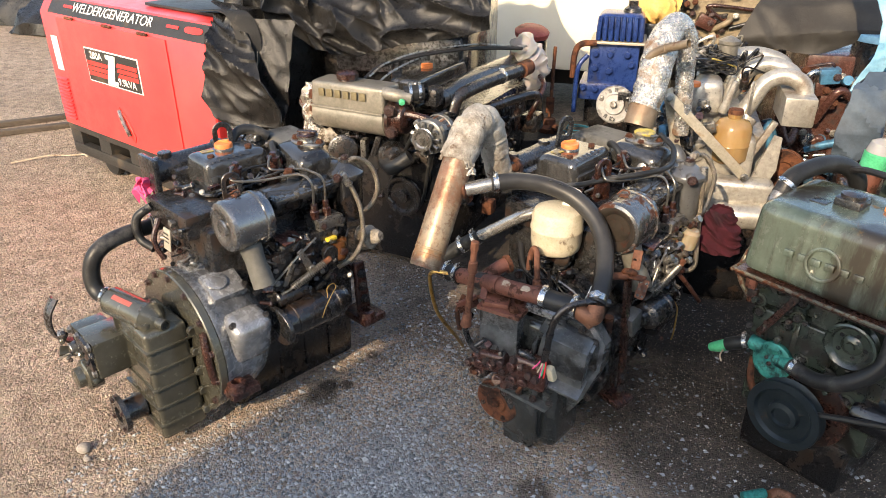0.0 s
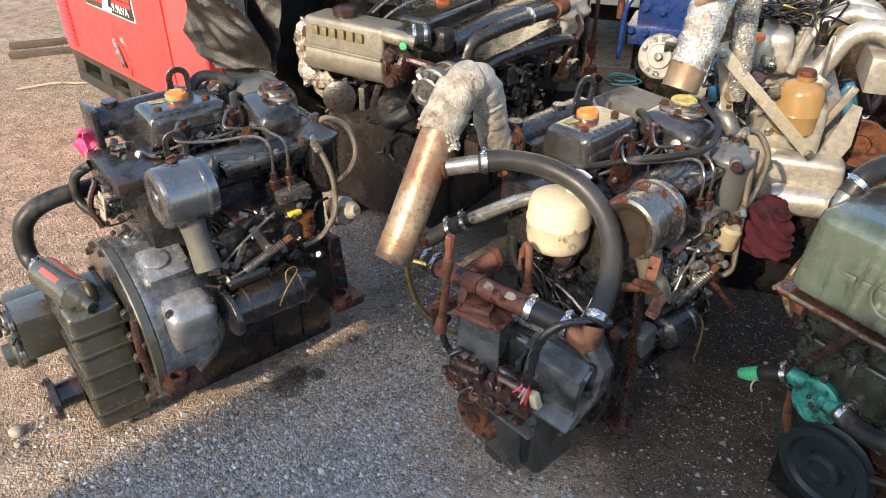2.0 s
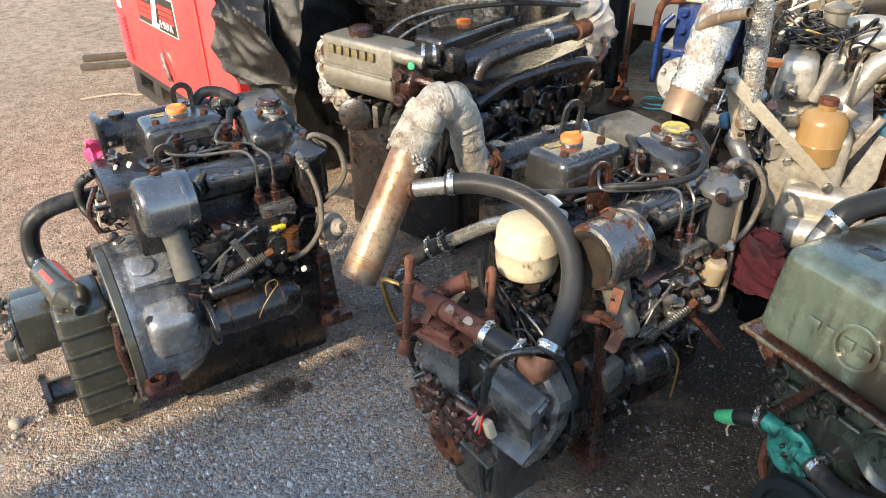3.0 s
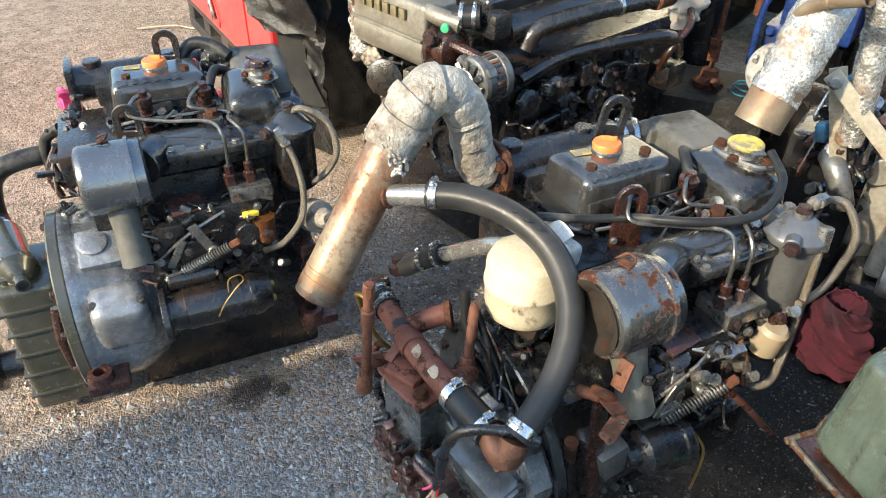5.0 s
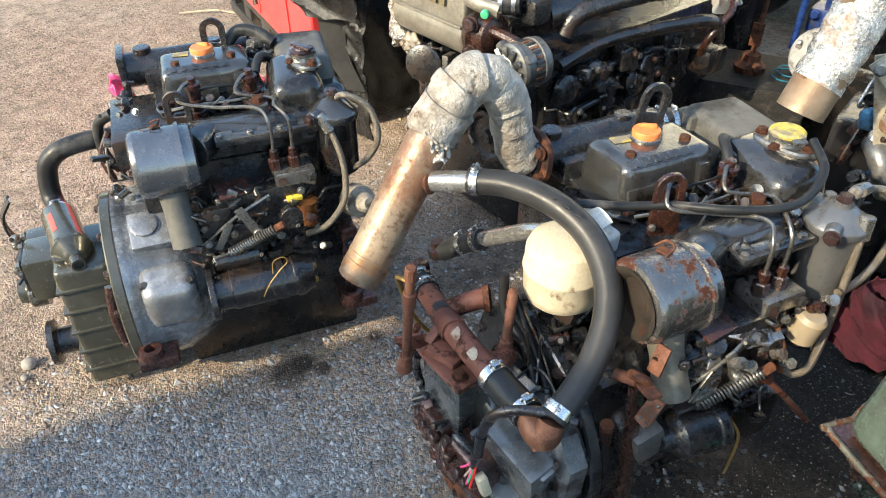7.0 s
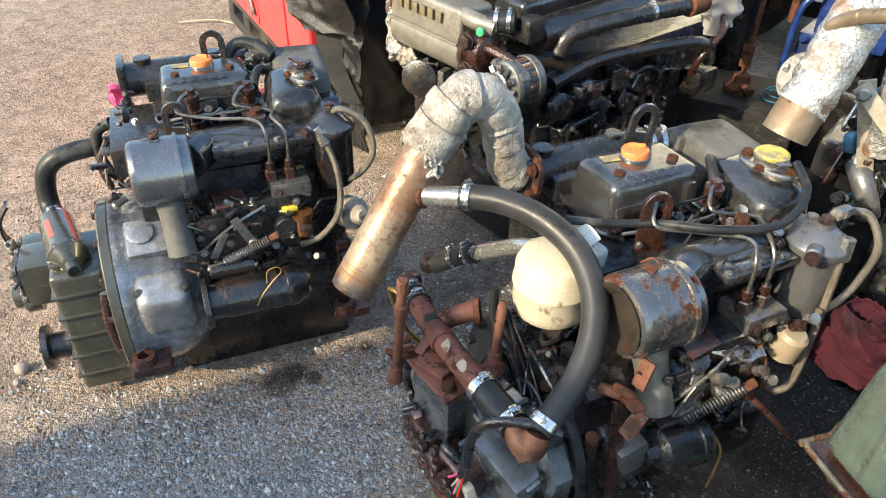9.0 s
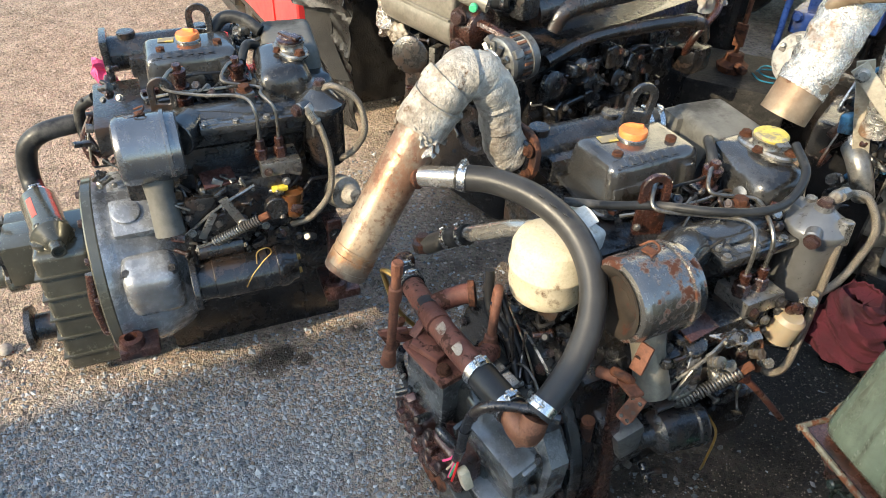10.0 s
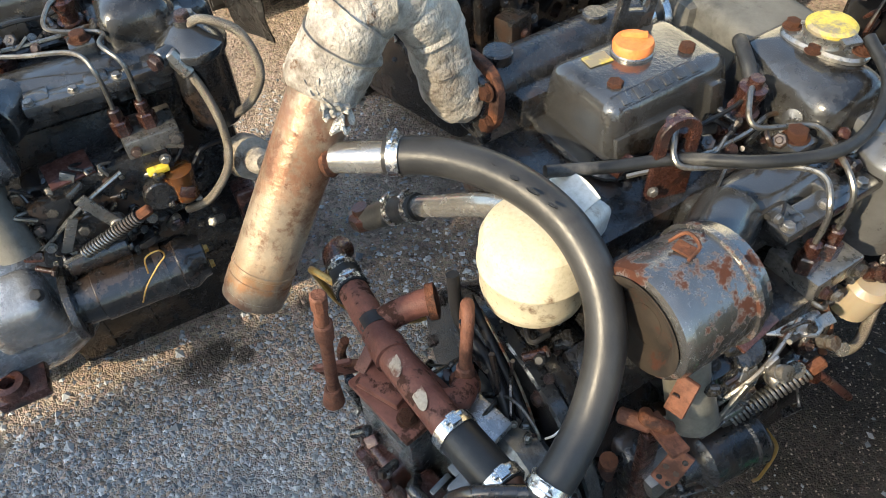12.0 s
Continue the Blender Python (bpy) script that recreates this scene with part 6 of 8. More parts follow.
def welder():
    w = thing("welder_generator", pose(-0.617, 2.801, 0, 0, 0, -23.3) @ Matrix.Diagonal((1.085, 1, 1, 1)), "faded red welder generator on a black skid base", "generator")
    prof = [(0.0, 0.235), (0.0, 0.742), (0.045, 0.808), (0.55, 0.815), (0.60, 0.75), (0.60, 0.235)]
    side = Matrix(((0, 0, 1, -0.567), (1, 0, 0, 0), (0, 1, 0, 0), (0, 0, 0, 1)))
    body = part("housing", plate(prof, 1.135, side, None, 0.006), "red", w, "faded red sheet housing")
    stripe = plate([(-1.06, 0), (0.0, 0), (0.0, 0.068), (-1.06, 0.068)], 0.003, Matrix.Translation((-0.004, 0.001, 0.745)) @ pose(0, 0, 0, 55.7, 0, 0), None, 0)
    st = part("title_strip", stripe, "black", w, "black strip with white title words")
    on_strip = Matrix.Translation((-0.60, 0.022, 0.777)) @ pose(0, 0, 0, 55.7, 0, 0) @ Matrix.Translation((0, 0, 0.003))
    lettering("WELDER/GENERATOR", 0.056, on_strip, "white", st, "white title words")
    for x, lg in ((-0.235, 0.07), (-0.95, 0.07)):
        part("mark", plate([(0, -0.006), (lg, -0.006), (lg, 0.006), (0, 0.006)], 0.002, Matrix.Translation((x, 0.022, 0.777)) @ pose(0, 0, 0, 55.7, 0, 0) @ Matrix.Translation((0, 0, 0.003)), None, 0), "darkred", st)
    part("name_mark", plate(oval(0.10, 0.026, 16, power=3), 0.002, Matrix.Translation((-0.08, 0.022, 0.777)) @ pose(0, 0, 0, 55.7, 0, 0) @ Matrix.Translation((0, 0, 0.003)), None, 0), "darkred", st, "red maker's mark")
    # doors and seams
    for x0, x1 in ((-0.995, -0.225),):
        door = box(((x0 + x1) / 2, -0.003, 0.49), (x1 - x0, 0.006, 0.485), 0.003)
        d = part("side_door", door, "red", w, "hinged red side door")
        for hx in (-0.88, -0.60, -0.36):
            part("hinge", cyl((hx - 0.03, -0.008, 0.737), (hx + 0.03, -0.008, 0.737), 0.006), "rust", d)
        hexa = [(-0.052, 0.045), (-0.038, 0.072), (0.012, 0.02), (0.05, -0.045), (0.036, -0.072), (-0.014, -0.02)]
        part("handle_recess", plate(hexa, 0.005, Matrix.Translation((-0.593, -0.0075, 0.333)) @ pose(0, 0, 0, 90, 0, 0), None, 0.001), "darkred", d)
        part("door_handle", tube([(-0.625, -0.013, 0.392), (-0.60, -0.02, 0.35), (-0.572, -0.018, 0.292)], 0.009, 8), "steel", d, "worn steel door handle")
    # rating label
    lm = Matrix.Translation((-0.6175, -0.009, 0.561)) @ pose(0, 0, 0, 90, 0, 0)
    part("label_border", box((-0.6175, -0.007, 0.561), (0.382, 0.003, 0.142), 0.001), "white", d)
    lb = part("rating_label", box((-0.6175, -0.0085, 0.561), (0.372, 0.003, 0.132), 0.001), "black", d, "black and red rating label")
    lift = Matrix.Translation((0, 0, 0.002))
    for k in range(3):
        part("red_band", plate([(-0.18, 0.018 - 0.022 * k), (-0.02, 0.018 - 0.022 * k), (-0.035, 0.001 - 0.022 * k), (-0.18, 0.001 - 0.022 * k)], 0.001, lm @ lift, None, 0), "darkred", lb)
        part("red_band", plate([(0.05, 0.036 - 0.022 * k), (0.18, 0.036 - 0.022 * k), (0.18, 0.019 - 0.022 * k), (0.035, 0.019 - 0.022 * k)], 0.001, lm @ lift, None, 0), "darkred", lb)
    lettering("280A", 0.042, lm @ lift @ Matrix.Translation((-0.105, 0.042, 0)), "white", lb)
    lettering("9.9kVA", 0.042, lm @ lift @ Matrix.Translation((0.095, -0.042, 0)), "white", lb)
    zed = [(-0.028, 0.06), (0.042, 0.06), (0.008, -0.045), (0.034, -0.045), (0.026, -0.062), (-0.045, -0.062), (-0.008, 0.042), (-0.032, 0.042)]
    part("slash_mark", plate(zed, 0.0015, lm @ Matrix.Translation((0.0, 0, 0.0032)), None, 0), "white", lb)
    # louvres and the paper label on the end panel
    for i in range(12):
        part("louvre", box((-1.062, -0.006, 0.275 + 0.0165 * i), (0.09, 0.012, 0.006), 0.002, None, pose(0, 0, 0, 30, 0, 0)), "red", w)
    part("paper_label", box((-1.055, -0.002, 0.57), (0.05, 0.003, 0.15), 0.001), "white", w, "faded white paper label")
    # skid base with lifting pockets
    skid = part("skid_base", box((-0.567, 0.29, 0.222), (1.13, 0.57, 0.03), 0.004), "black", w, "scraped black steel skid base")
    for y in (0.03, 0.55):
        part("skid_rail", box((-0.567, y, 0.115), (1.13, 0.04, 0.05), 0.004), "black", skid)
    for x in (-1.10, -0.86, -0.62, -0.35, -0.04):
        part("cross_member", box((x, 0.29, 0.165), (0.09, 0.55, 0.12), 0.004), "black", skid)
    for x in (-0.93, -0.18):
        for y in (0.08, 0.5):
            part("wheel", lathe((x, y - 0.02, 0.062), (0, 1, 0), [(0, 0), (0, 0.03), (0.002, 0.056), (0.008, 0.06), (0.036, 0.06), (0.042, 0.056), (0.044, 0.03), (0.044, 0)], 24), "rubber", w, "small black rubber wheel")
    part("grille", box((-0.30, 0.30, 0.818), (0.42, 0.36, 0.012), 0.003), "black", w, "black grille on the roof")
    part("end_latch", box((0.003, 0.10, 0.42), (0.02, 0.08, 0.03), 0.008), "red", w)


welder()


def fold(p, size, f=3.0, seed=0.0):
    """Creases for cloth: long slanting folds, with finer crumples across them."""
    w = p + 0.10 * noise.noise_vector(p * 3.0 + Vector((seed, 0, seed)))
    along, over = 0.8 * w.x - 0.55 * w.z + 0.3 * w.y, 0.55 * w.x + 0.8 * w.z + 0.25 * w.y
    q = Vector((along * 0.45, over * 1.25, w.y * 0.6)) * f + Vector((seed, seed * 0.7, seed * 1.3))
    a = 1 - min(1.0, abs(noise.noise(q)) * 2.0)
    b = 1 - min(1.0, abs(noise.noise(q * 2.2 + Vector((5, 1, 2)))) * 2.2)
    c = 1 - min(1.0, abs(noise.noise(Vector((q.y * 1.6, q.x * 4.0, q.z * 3)) + Vector((1, 8, 3)))) * 2.2)
    return size * (a * a * 0.60 + b * b * b * 0.34 + c * c * 0.17)


def cloth(name, grid, fn, material, label, size=0.05, f=3.0, seed=0.0, category="tarpaulin", thick=0.004):
    def put(a, b):
        p = fn(a, b)
        d = 0.06
        n = (fn(min(1, a + d), b) - fn(max(0, a - d), b)).cross(fn(a, min(1, b + d)) - fn(a, max(0, b - d)))
        n = n.normalized() if n.length > 1e-9 else Vector((0, 0, 1))
        if n.y > 0 and abs(n.z) < 0.5:
            n = -n
        if n.z < -0.3:
            n = -n
        return p + n * fold(p, size, f, seed)
    return tagged(part(name, sheet(grid[0], grid[1], put, thick), material), label, category)


def bend(rows, b):
    """A place along a row of points by its share b."""
    k = min(int(b * (len(rows) - 1)), len(rows) - 2)
    t = b * (len(rows) - 1) - k
    t = t * t * (3 - 2 * t) * 0.35 + t * 0.65
    return Vector(rows[k]).lerp(Vector(rows[k + 1]), t)


# ---- black tarpaulin over stored machines ----
def heap(a, b):
    x = -0.72 + 1.06 * a
    low = np.interp(x, [-0.72, -0.58, -0.42, -0.32, -0.17, 0.02, 0.23, 0.42], [0.86, 0.85, 0.77, 0.70, 0.68, 0.73, 0.76, 0.81])
    return bend([(x, 3.02 + 0.06 * a, low), (x, 3.00 + 0.1 * a, min(low + 0.10, 0.91)), (x, 3.10 + 0.1 * a, 0.95), (x - 0.05 * a, 3.3 + 0.1 * a, 1.06), (x - 0.18 * a, 3.75, 1.08), (x - 0.26 * a, 4.05, 0.6), (x - 0.28 * a, 4.15, 0.0)], b)


cloth("tarpaulin", (240, 190), heap, "tarp", "crumpled black tarpaulin thrown over stored machines", 0.10, 5.0, 1.0)
cm = thing("stored_machine", pose(-0.15, 3.5, 0, 0, 0, 0), "dark oily machine stored under a tarpaulin", "machine")
part("body", box((-0.05, 0.0, 0.45), (0.85, 0.55, 0.9), 0.03), "oily", cm)
part("top_casting", box((0.1, -0.25, 0.66), (0.5, 0.14, 0.14), 0.02), "alloy", cm, "dull alloy top casting")
cloth("tarpaulin", (40, 50), lambda a, b: bend([(-0.60 + 0.10 * a, 2.86, 0.83), (-0.56 + 0.14 * a, 2.76, 0.80), (-0.56 + 0.20 * a, 2.70, 0.70), (-0.57 + 0.27 * a, 2.69, 0.60), (-0.50 + 0.22 * a, 2.71, 0.50)], b), "tarp", "black tarpaulin flap hanging over the generator's end", 0.05, 7.0, 3.0)
wp = pose(-0.617, 2.801, 0, 0, 0, -23.3)
cloth("tarpaulin", (50, 60), lambda a, b: wp @ bend([(-0.12, 0.13 + 0.50 * a, 0.85), (0.02, 0.12 + 0.52 * a, 0.835), (0.050, 0.11 + 0.53 * a, 0.66), (0.055, 0.12 + 0.53 * a, 0.45), (0.050, 0.14 + 0.51 * a, 0.24), (0.048, 0.16 + 0.48 * a, 0.08)], b), "tarp", "black tarpaulin hanging down the generator's end", 0.018, 6.0, 31.0)
strap = part("lifting_strap", ribbon([(-0.72, 2.98, 0.832), (-0.60, 2.88, 0.85), (-0.48, 2.79, 0.862), (-0.43, 2.765, 0.815), (-0.415, 2.745, 0.74), (-0.420, 2.735, 0.63), (-0.430, 2.725, 0.54), (-0.435, 2.720, 0.46), (-0.42, 2.715, 0.38), (-0.36, 2.71, 0.29)], 0.082, (0.9, 0.35, 0)), "web")
tagged(strap, "worn dark webbing strap with stitching, hung over the generator", "strap")
for k in (-1, 1):
    for w in (0.012, 0.030):
        part("stitching", tube([(-0.417 + w * k, 2.738 + 0.3 * w * k, 0.745), (-0.422 + w * k, 2.728 + 0.3 * w * k, 0.63), (-0.432 + w * k, 2.718 + 0.3 * w * k, 0.53)], 0.0010, 5), "rope", strap, "pale stitching")
cloth("tarpaulin", (44, 60), lambda a, b: bend([(-0.52 + 0.26 * a, 2.80, 0.84), (-0.55 + 0.27 * a, 2.765, 0.70), (-0.55 + 0.265 * a, 2.75, 0.58), (-0.50 + 0.18 * a, 2.745, 0.45), (-0.47 + 0.14 * a, 2.745, 0.30), (-0.45 + 0.13 * a, 2.75, 0.12)], b), "tarp", "black tarpaulin bunched under a webbing strap", 0.022, 8.0, 41.0)


# ---- the black engine with the box-shaped heat exchanger ----
def rear_engine():
    e = thing("marine_engine", pose(-0.06, 2.70, 0, 0, 0, -12), "oily black marine diesel engine with a dull alloy heat exchanger", "engine", "marine engines in the yard")
    part("engine_block", box((0.13, 0.50, 0.30), (0.34, 0.74, 0.46), 0.02), "oily", e, "oily black engine block")
    part("oil_pan", box((0.12, 0.48, 0.06), (0.26, 0.66, 0.14), 0.02, None, pose(0, 0, 0, 0, 0, 0)), "oily", e)
    hx = box((-0.002, 0.06, 0.622), (0.285, 0.115, 0.085), 0.012, None, None, (0.98, 0.9), 3)
    lathe((-0.145, 0.055, 0.555), (1, 0, 0), [(0, 0), (0, 0.05), (0.006, 0.057), (0.28, 0.057), (0.286, 0.05), (0.286, 0)], 30, hx)
    box((-0.002, 0.0, 0.583), (0.28, 0.012, 0.008), 0.003, hx)
    ex = part("heat_exchanger", hx, "dull", e, "dull alloy heat exchanger with raised bars")
    for i in range(6):
        part("raised_bar", box((-0.095 + 0.032 * i, -0.0005, 0.632), (0.022, 0.006, 0.026), 0.002), "brassy", ex)
    nk = lathe((-0.03, 0.06, 0.66), (0, 0, 1), [(0, 0.03), (0.01, 0.028), (0.012, 0.036), (0.028, 0.036), (0.034, 0.025), (0.036, 0)], 20)
    part("filler_cap", nk, "darkrust", ex, "rusty pressure cap")
    for z in (0.61, 0.565):
        bolt(ex, (-0.146, 0.03, z), (-1, -0.3, 0), 0.016)
    ec = lathe((0.145, 0.06, 0.565), (1, 0, 0), [(0, 0.066), (0.012, 0.066), (0.02, 0.055), (0.05, 0.05), (0.06, 0.03), (0.06, 0)], 24)
    en = part("end_cap", ec, "darkrust", ex, "rusty exchanger end cap")
    for z in (0.60, 0.53):
        bolt(en, (0.165, 0.005, z), (0.3, -1, 0), 0.016, "darkrust")
    el = tube([(0.13, 0.03, 0.648), (0.17, 0.028, 0.645), (0.215, 0.05, 0.635)], 0.021, 16)
    part("outlet_elbow", el, "dull", ex)
    part("green_plug", cyl((0.20, 0.018, 0.632), (0.207, 0.008, 0.630), 0.010), "mint", ex, "small green plug")
    part("hose_link", tube([(0.19, 0.05, 0.645), (0.24, 0.09, 0.65)], 0.026, 14), "rubber", e)
    clamp_ring(e, (0.205, 0.062, 0.647), (1, 0.8, 0), 0.0262)
    clamp_ring(e, (0.228, 0.082, 0.649), (1, 0.8, 0), 0.0262)
    part("thermostat_box", box((0.257, 0.125, 0.630), (0.05, 0.06, 0.06), 0.014), "iron", e)
    # alternator, belt and pulleys
    al = lathe((0.292, 0.015, 0.528), (0.12, 1, 0.05), [(0, 0), (0, 0.046), (0.006, 0.056), (0.016, 0.058), (0.018, 0.053), (0.062, 0.053), (0.064, 0.057), (0.082, 0.055), (0.092, 0.044), (0.092, 0)], 36)
    for k in (0.6, 2.4, 4.4):
        box((0.292 + 0.056 * math.cos(k), 0.030, 0.528 + 0.056 * math.sin(k)), (0.022, 0.026, 0.022), 0.005, al, pose(0, 0, 0, 0, -math.degrees(k), 0))
    at = part("alternator", al, "dirtyalloy", e, "dirty alloy alternator with a slotted drum")
    fan = lathe((0.290, 0.008, 0.528), (0, -1, 0), [(0, 0), (0, 0.030), (0.003, 0.030), (0.003, 0)], 24)
    for k in range(11):
        a = k * 0.571
        box((0.290 + 0.040 * math.cos(a), 0.004, 0.528 + 0.040 * math.sin(a)), (0.024, 0.010, 0.011), 0.001, fan, pose(0, 0, 0, 0, -math.degrees(a), 0) @ pose(0, 0, 0, 30, 0, 0))
    part("fan", fan, "steel", at, "bladed steel fan")
    part("pulley", lathe((0.289, -0.002, 0.528), (0, -1, 0), [(0, 0), (0, 0.036), (0.003, 0.036), (0.008, 0.028), (0.013, 0.036), (0.016, 0.036), (0.016, 0.026), (0.012, 0.022), (0.013, 0.010), (0.018, 0.009), (0.018, 0)], 30), "steel", at, "worn steel belt pulley")
    for k in range(14):
        a = -0.6 + k * 0.24
        part("winding", box((0.298 + 0.0535 * math.cos(a), 0.060, 0.530 + 0.0535 * math.sin(a)), (0.003, 0.030, 0.007), 0.001, None, pose(0, 0, 0, 0, -math.degrees(a), 0)), "copper" if k % 2 else "iron", at)
    part("data_plate", box((0.3245, 0.062, 0.5725), (0.003, 0.03, 0.022), 0.0006, None, pose(0, 0, 0, 0, -46, 0)), "galv", at, "small worn data plate")
    part("alternator_arm", tube([(0.17, 0.05, 0.56), (0.2, 0.04, 0.585), (0.26, 0.05, 0.578), (0.30, 0.07, 0.56)], 0.012, 8), "darkrust", e)
    part("crank_pulley", lathe((0.165, 0.09, 0.284), (0, -1, 0), [(0, 0), (0, 0.07), (0.006, 0.07), (0.014, 0.06), (0.022, 0.07), (0.03, 0.07), (0.03, 0.058), (0.02, 0.05), (0.02, 0.022), (0.034, 0.02), (0.034, 0)], 36), "iron", e, "black crankshaft pulley")
    part("belt", tube([(0.1, 0.073, 0.30), (0.16, 0.06, 0.41), (0.222, 0.037, 0.51), (0.257, 0.035, 0.54), (0.294, 0.037, 0.50), (0.27, 0.055, 0.40), (0.232, 0.075, 0.27), (0.165, 0.073, 0.214), (0.102, 0.073, 0.262), (0.1, 0.073, 0.30)], 0.0065, 8), "rubber", e, "worn black drive belt")
    part("water_pump", lathe((0.13, 0.06, 0.43), (0.6, -0.6, 0), [(0, 0.05), (0.05, 0.045), (0.055, 0.03), (0.075, 0.028), (0.075, 0)], 24), "iron", e)
    part("lower_hose", tube([(0.13, 0.02, 0.42), (0.18, -0.02, 0.42), (0.235, 0.0, 0.46)], 0.024, 14), "rubber", e)
    # long pipes along the top and side
    part("exhaust_tube", tube([(0.245, 0.16, 0.605), (0.275, 0.40, 0.622), (0.30, 0.70, 0.62)], 0.04, 20), "oily", e, "black exhaust manifold tube")
    p1 = tube([(0.285, 0.20, 0.56), (0.292, 0.22, 0.60), (0.315, 0.28, 0.622), (0.355, 0.45, 0.632), (0.385, 0.58, 0.635)], 0.022, 14)
    part("water_pipe", p1, "iron", e, "dark steel water pipe")
    clamp_ring(e, (0.355, 0.45, 0.632), (0.2, 1, 0), 0.023)
    part("water_pipe", tube([(0.31, 0.16, 0.50), (0.33, 0.3, 0.535), (0.39, 0.5, 0.545), (0.43, 0.6, 0.54), (0.42, 0.66, 0.48)], 0.018, 12), "oily", e)
    part("end_fitting", cyl((0.385, 0.56, 0.635), (0.39, 0.62, 0.637), 0.028), "rust", e)
    part("rocker_cover", box((0.10, 0.40, 0.605), (0.13, 0.42, 0.09), 0.015, None, None, (0.85, 0.95), 3), "grey", e, "blue-grey rocker cover")
    part("filler_cap", lathe((0.088, 0.390, 0.648), (0, 0, 1), [(0, 0.022), (0.014, 0.022), (0.016, 0)], 20), "orange", e, "orange plastic filler cap")
    slot_eye(e, (0.05, 0.24, 0.60), pose(0, 0, 0, 0, 0, 60), h=0.11, material="oily")
    for k, (y, z) in enumerate(((0.0, 0.0), (0.02, 0.01), (0.05, -0.01))):
        part("fuel_line", tube([(-0.01 + y, 0.13, 0.655 + z), (0.02 + y, 0.2, 0.69 + z), (0.12, 0.30 + y, 0.715 + z), (0.24, 0.45 + y, 0.72 + z), (0.36, 0.62 + y, 0.70)], 0.004 if k else 0.007, 8), "wire" if k == 0 else "steel", e)
    for k, (z, y0, y1, r) in enumerate(((0.46, 0.17, 0.44, 0.012), (0.445, 0.40, 0.62, 0.009), (0.37, 0.20, 0.36, 0.010), (0.31, 0.34, 0.60, 0.012))):
        part("side_rail", tube([(0.300, y0, z - 0.05), (0.318, y0 + 0.02, z - 0.01), (0.322, (y0 + y1) / 2, z + 0.012 * (k % 2)), (0.325, y1 - 0.02, z), (0.305, y1, z - 0.05 * (-1) ** k)], r, 10), "oily", e)
    for k in range(16):
        q = random.Random(320 + k)
        c = Vector((0.305 + q.uniform(0, 0.03), 0.18 + 0.028 * k, q.uniform(0.34, 0.50)))
        if k % 3:
            part("side_casting", box(c, (0.05, q.uniform(0.03, 0.06), q.uniform(0.03, 0.07)), 0.009, None, pose(0, 0, 0, q.uniform(-25, 25), 0, q.uniform(-15, 15)), (0.8, 0.8), 3), q.choice(("oily", "iron", "oily")), e)
        else:
            part("side_cover", lathe(c, (1, -0.1, 0.2), [(0, 0.034), (0.014, 0.034), (0.018, 0.028), (0.020, 0.012), (0.028, 0.011), (0.028, 0)], 20), q.choice(("oily", "iron")), e)
        bolt(e, c + Vector((0.028, 0.012, 0.014)), (1, 0, 0.2), 0.007, q.choice(("iron", "steel", "darkrust")))
    for k in range(9):
        q = random.Random(20 + k)
        c = (0.315 + q.uniform(0, 0.03), 0.18 + 0.055 * k, q.uniform(0.2, 0.34))
        part("side_casting", box(c, (0.05, q.uniform(0.04, 0.07), q.uniform(0.04, 0.09)), 0.008), q.choice(("oily", "iron", "oily")), e)
        bolt(e, (c[0] + 0.03, c[1], c[2] + 0.01), (1, 0, 0), 0.008, q.choice(("darkrust", "steel")))
    part("rusty_fitting", tube([(0.40, 0.62, 0.44), (0.43, 0.60, 0.50), (0.44, 0.66, 0.56), (0.40, 0.72, 0.58)], 0.010, 10), "darkrust", e, "rusty bent pipe")
    part("rusty_box", box((0.40, 0.66, 0.42), (0.07, 0.09, 0.07), 0.014), "oily", e)
    clutter(e, 60, 41, (0.31, 0.365), (0.15, 0.66), (0.18, 0.5), ("oily", "oily", "iron", "wire", "darkrust"))
    clutter(e, 26, 42, (-0.14, 0.2), (0.03, 0.09), (0.2, 0.48), ("oily", "iron", "darkrust", "oily"))
    part("front_cover", box((0.06, 0.13, 0.24), (0.44, 0.10, 0.42), 0.03), "oily", e)
    part("front_foot", box((-0.1, 0.12, 0.04), (0.1, 0.08, 0.08), 0.01), "oily", e)
    part("rusty_foot", box((0.36, 0.30, 0.20), (0.09, 0.05, 0.05), 0.008), "rust", e)
    # lagged turbo pipe under the exchanger
    part("lagged_pipe", tube([(-0.16, 0.10, 0.40), (-0.15, 0.06, 0.45), (-0.10, 0.03, 0.475), (-0.06, 0.05, 0.44), (-0.05, 0.1, 0.38)], 0.024, 30, wobble=0.6, steps=12), "plug", e, "torn pale lagging round a pipe")
    dd = lathe((-0.045, 0.03, 0.435), (0.5, -0.8, 0.1), [(0, 0.05), (0.02, 0.05), (0.024, 0.044), (0.024, 0)], 28)
    part("round_cover", dd, "iron", e, "round dark cover")
    for k in range(4):
        part("bracket", box((-0.02 + 0.05 * k, 0.05, 0.46 - 0.02 * (k % 2)), (0.02, 0.04, 0.07), 0.004, None, pose(0, 0, 0, 0, 20 * (k - 1), 15)), "steel" if k % 2 else "iron", e)
    part("foil_scrap", tube([(-0.185, 0.08, 0.63), (-0.195, 0.06, 0.57), (-0.185, 0.05, 0.50), (-0.15, 0.03, 0.455)], 0.027, 26, wobble=0.7, steps=12), "foil", e, "crumpled foil wrap")


rear_engine()


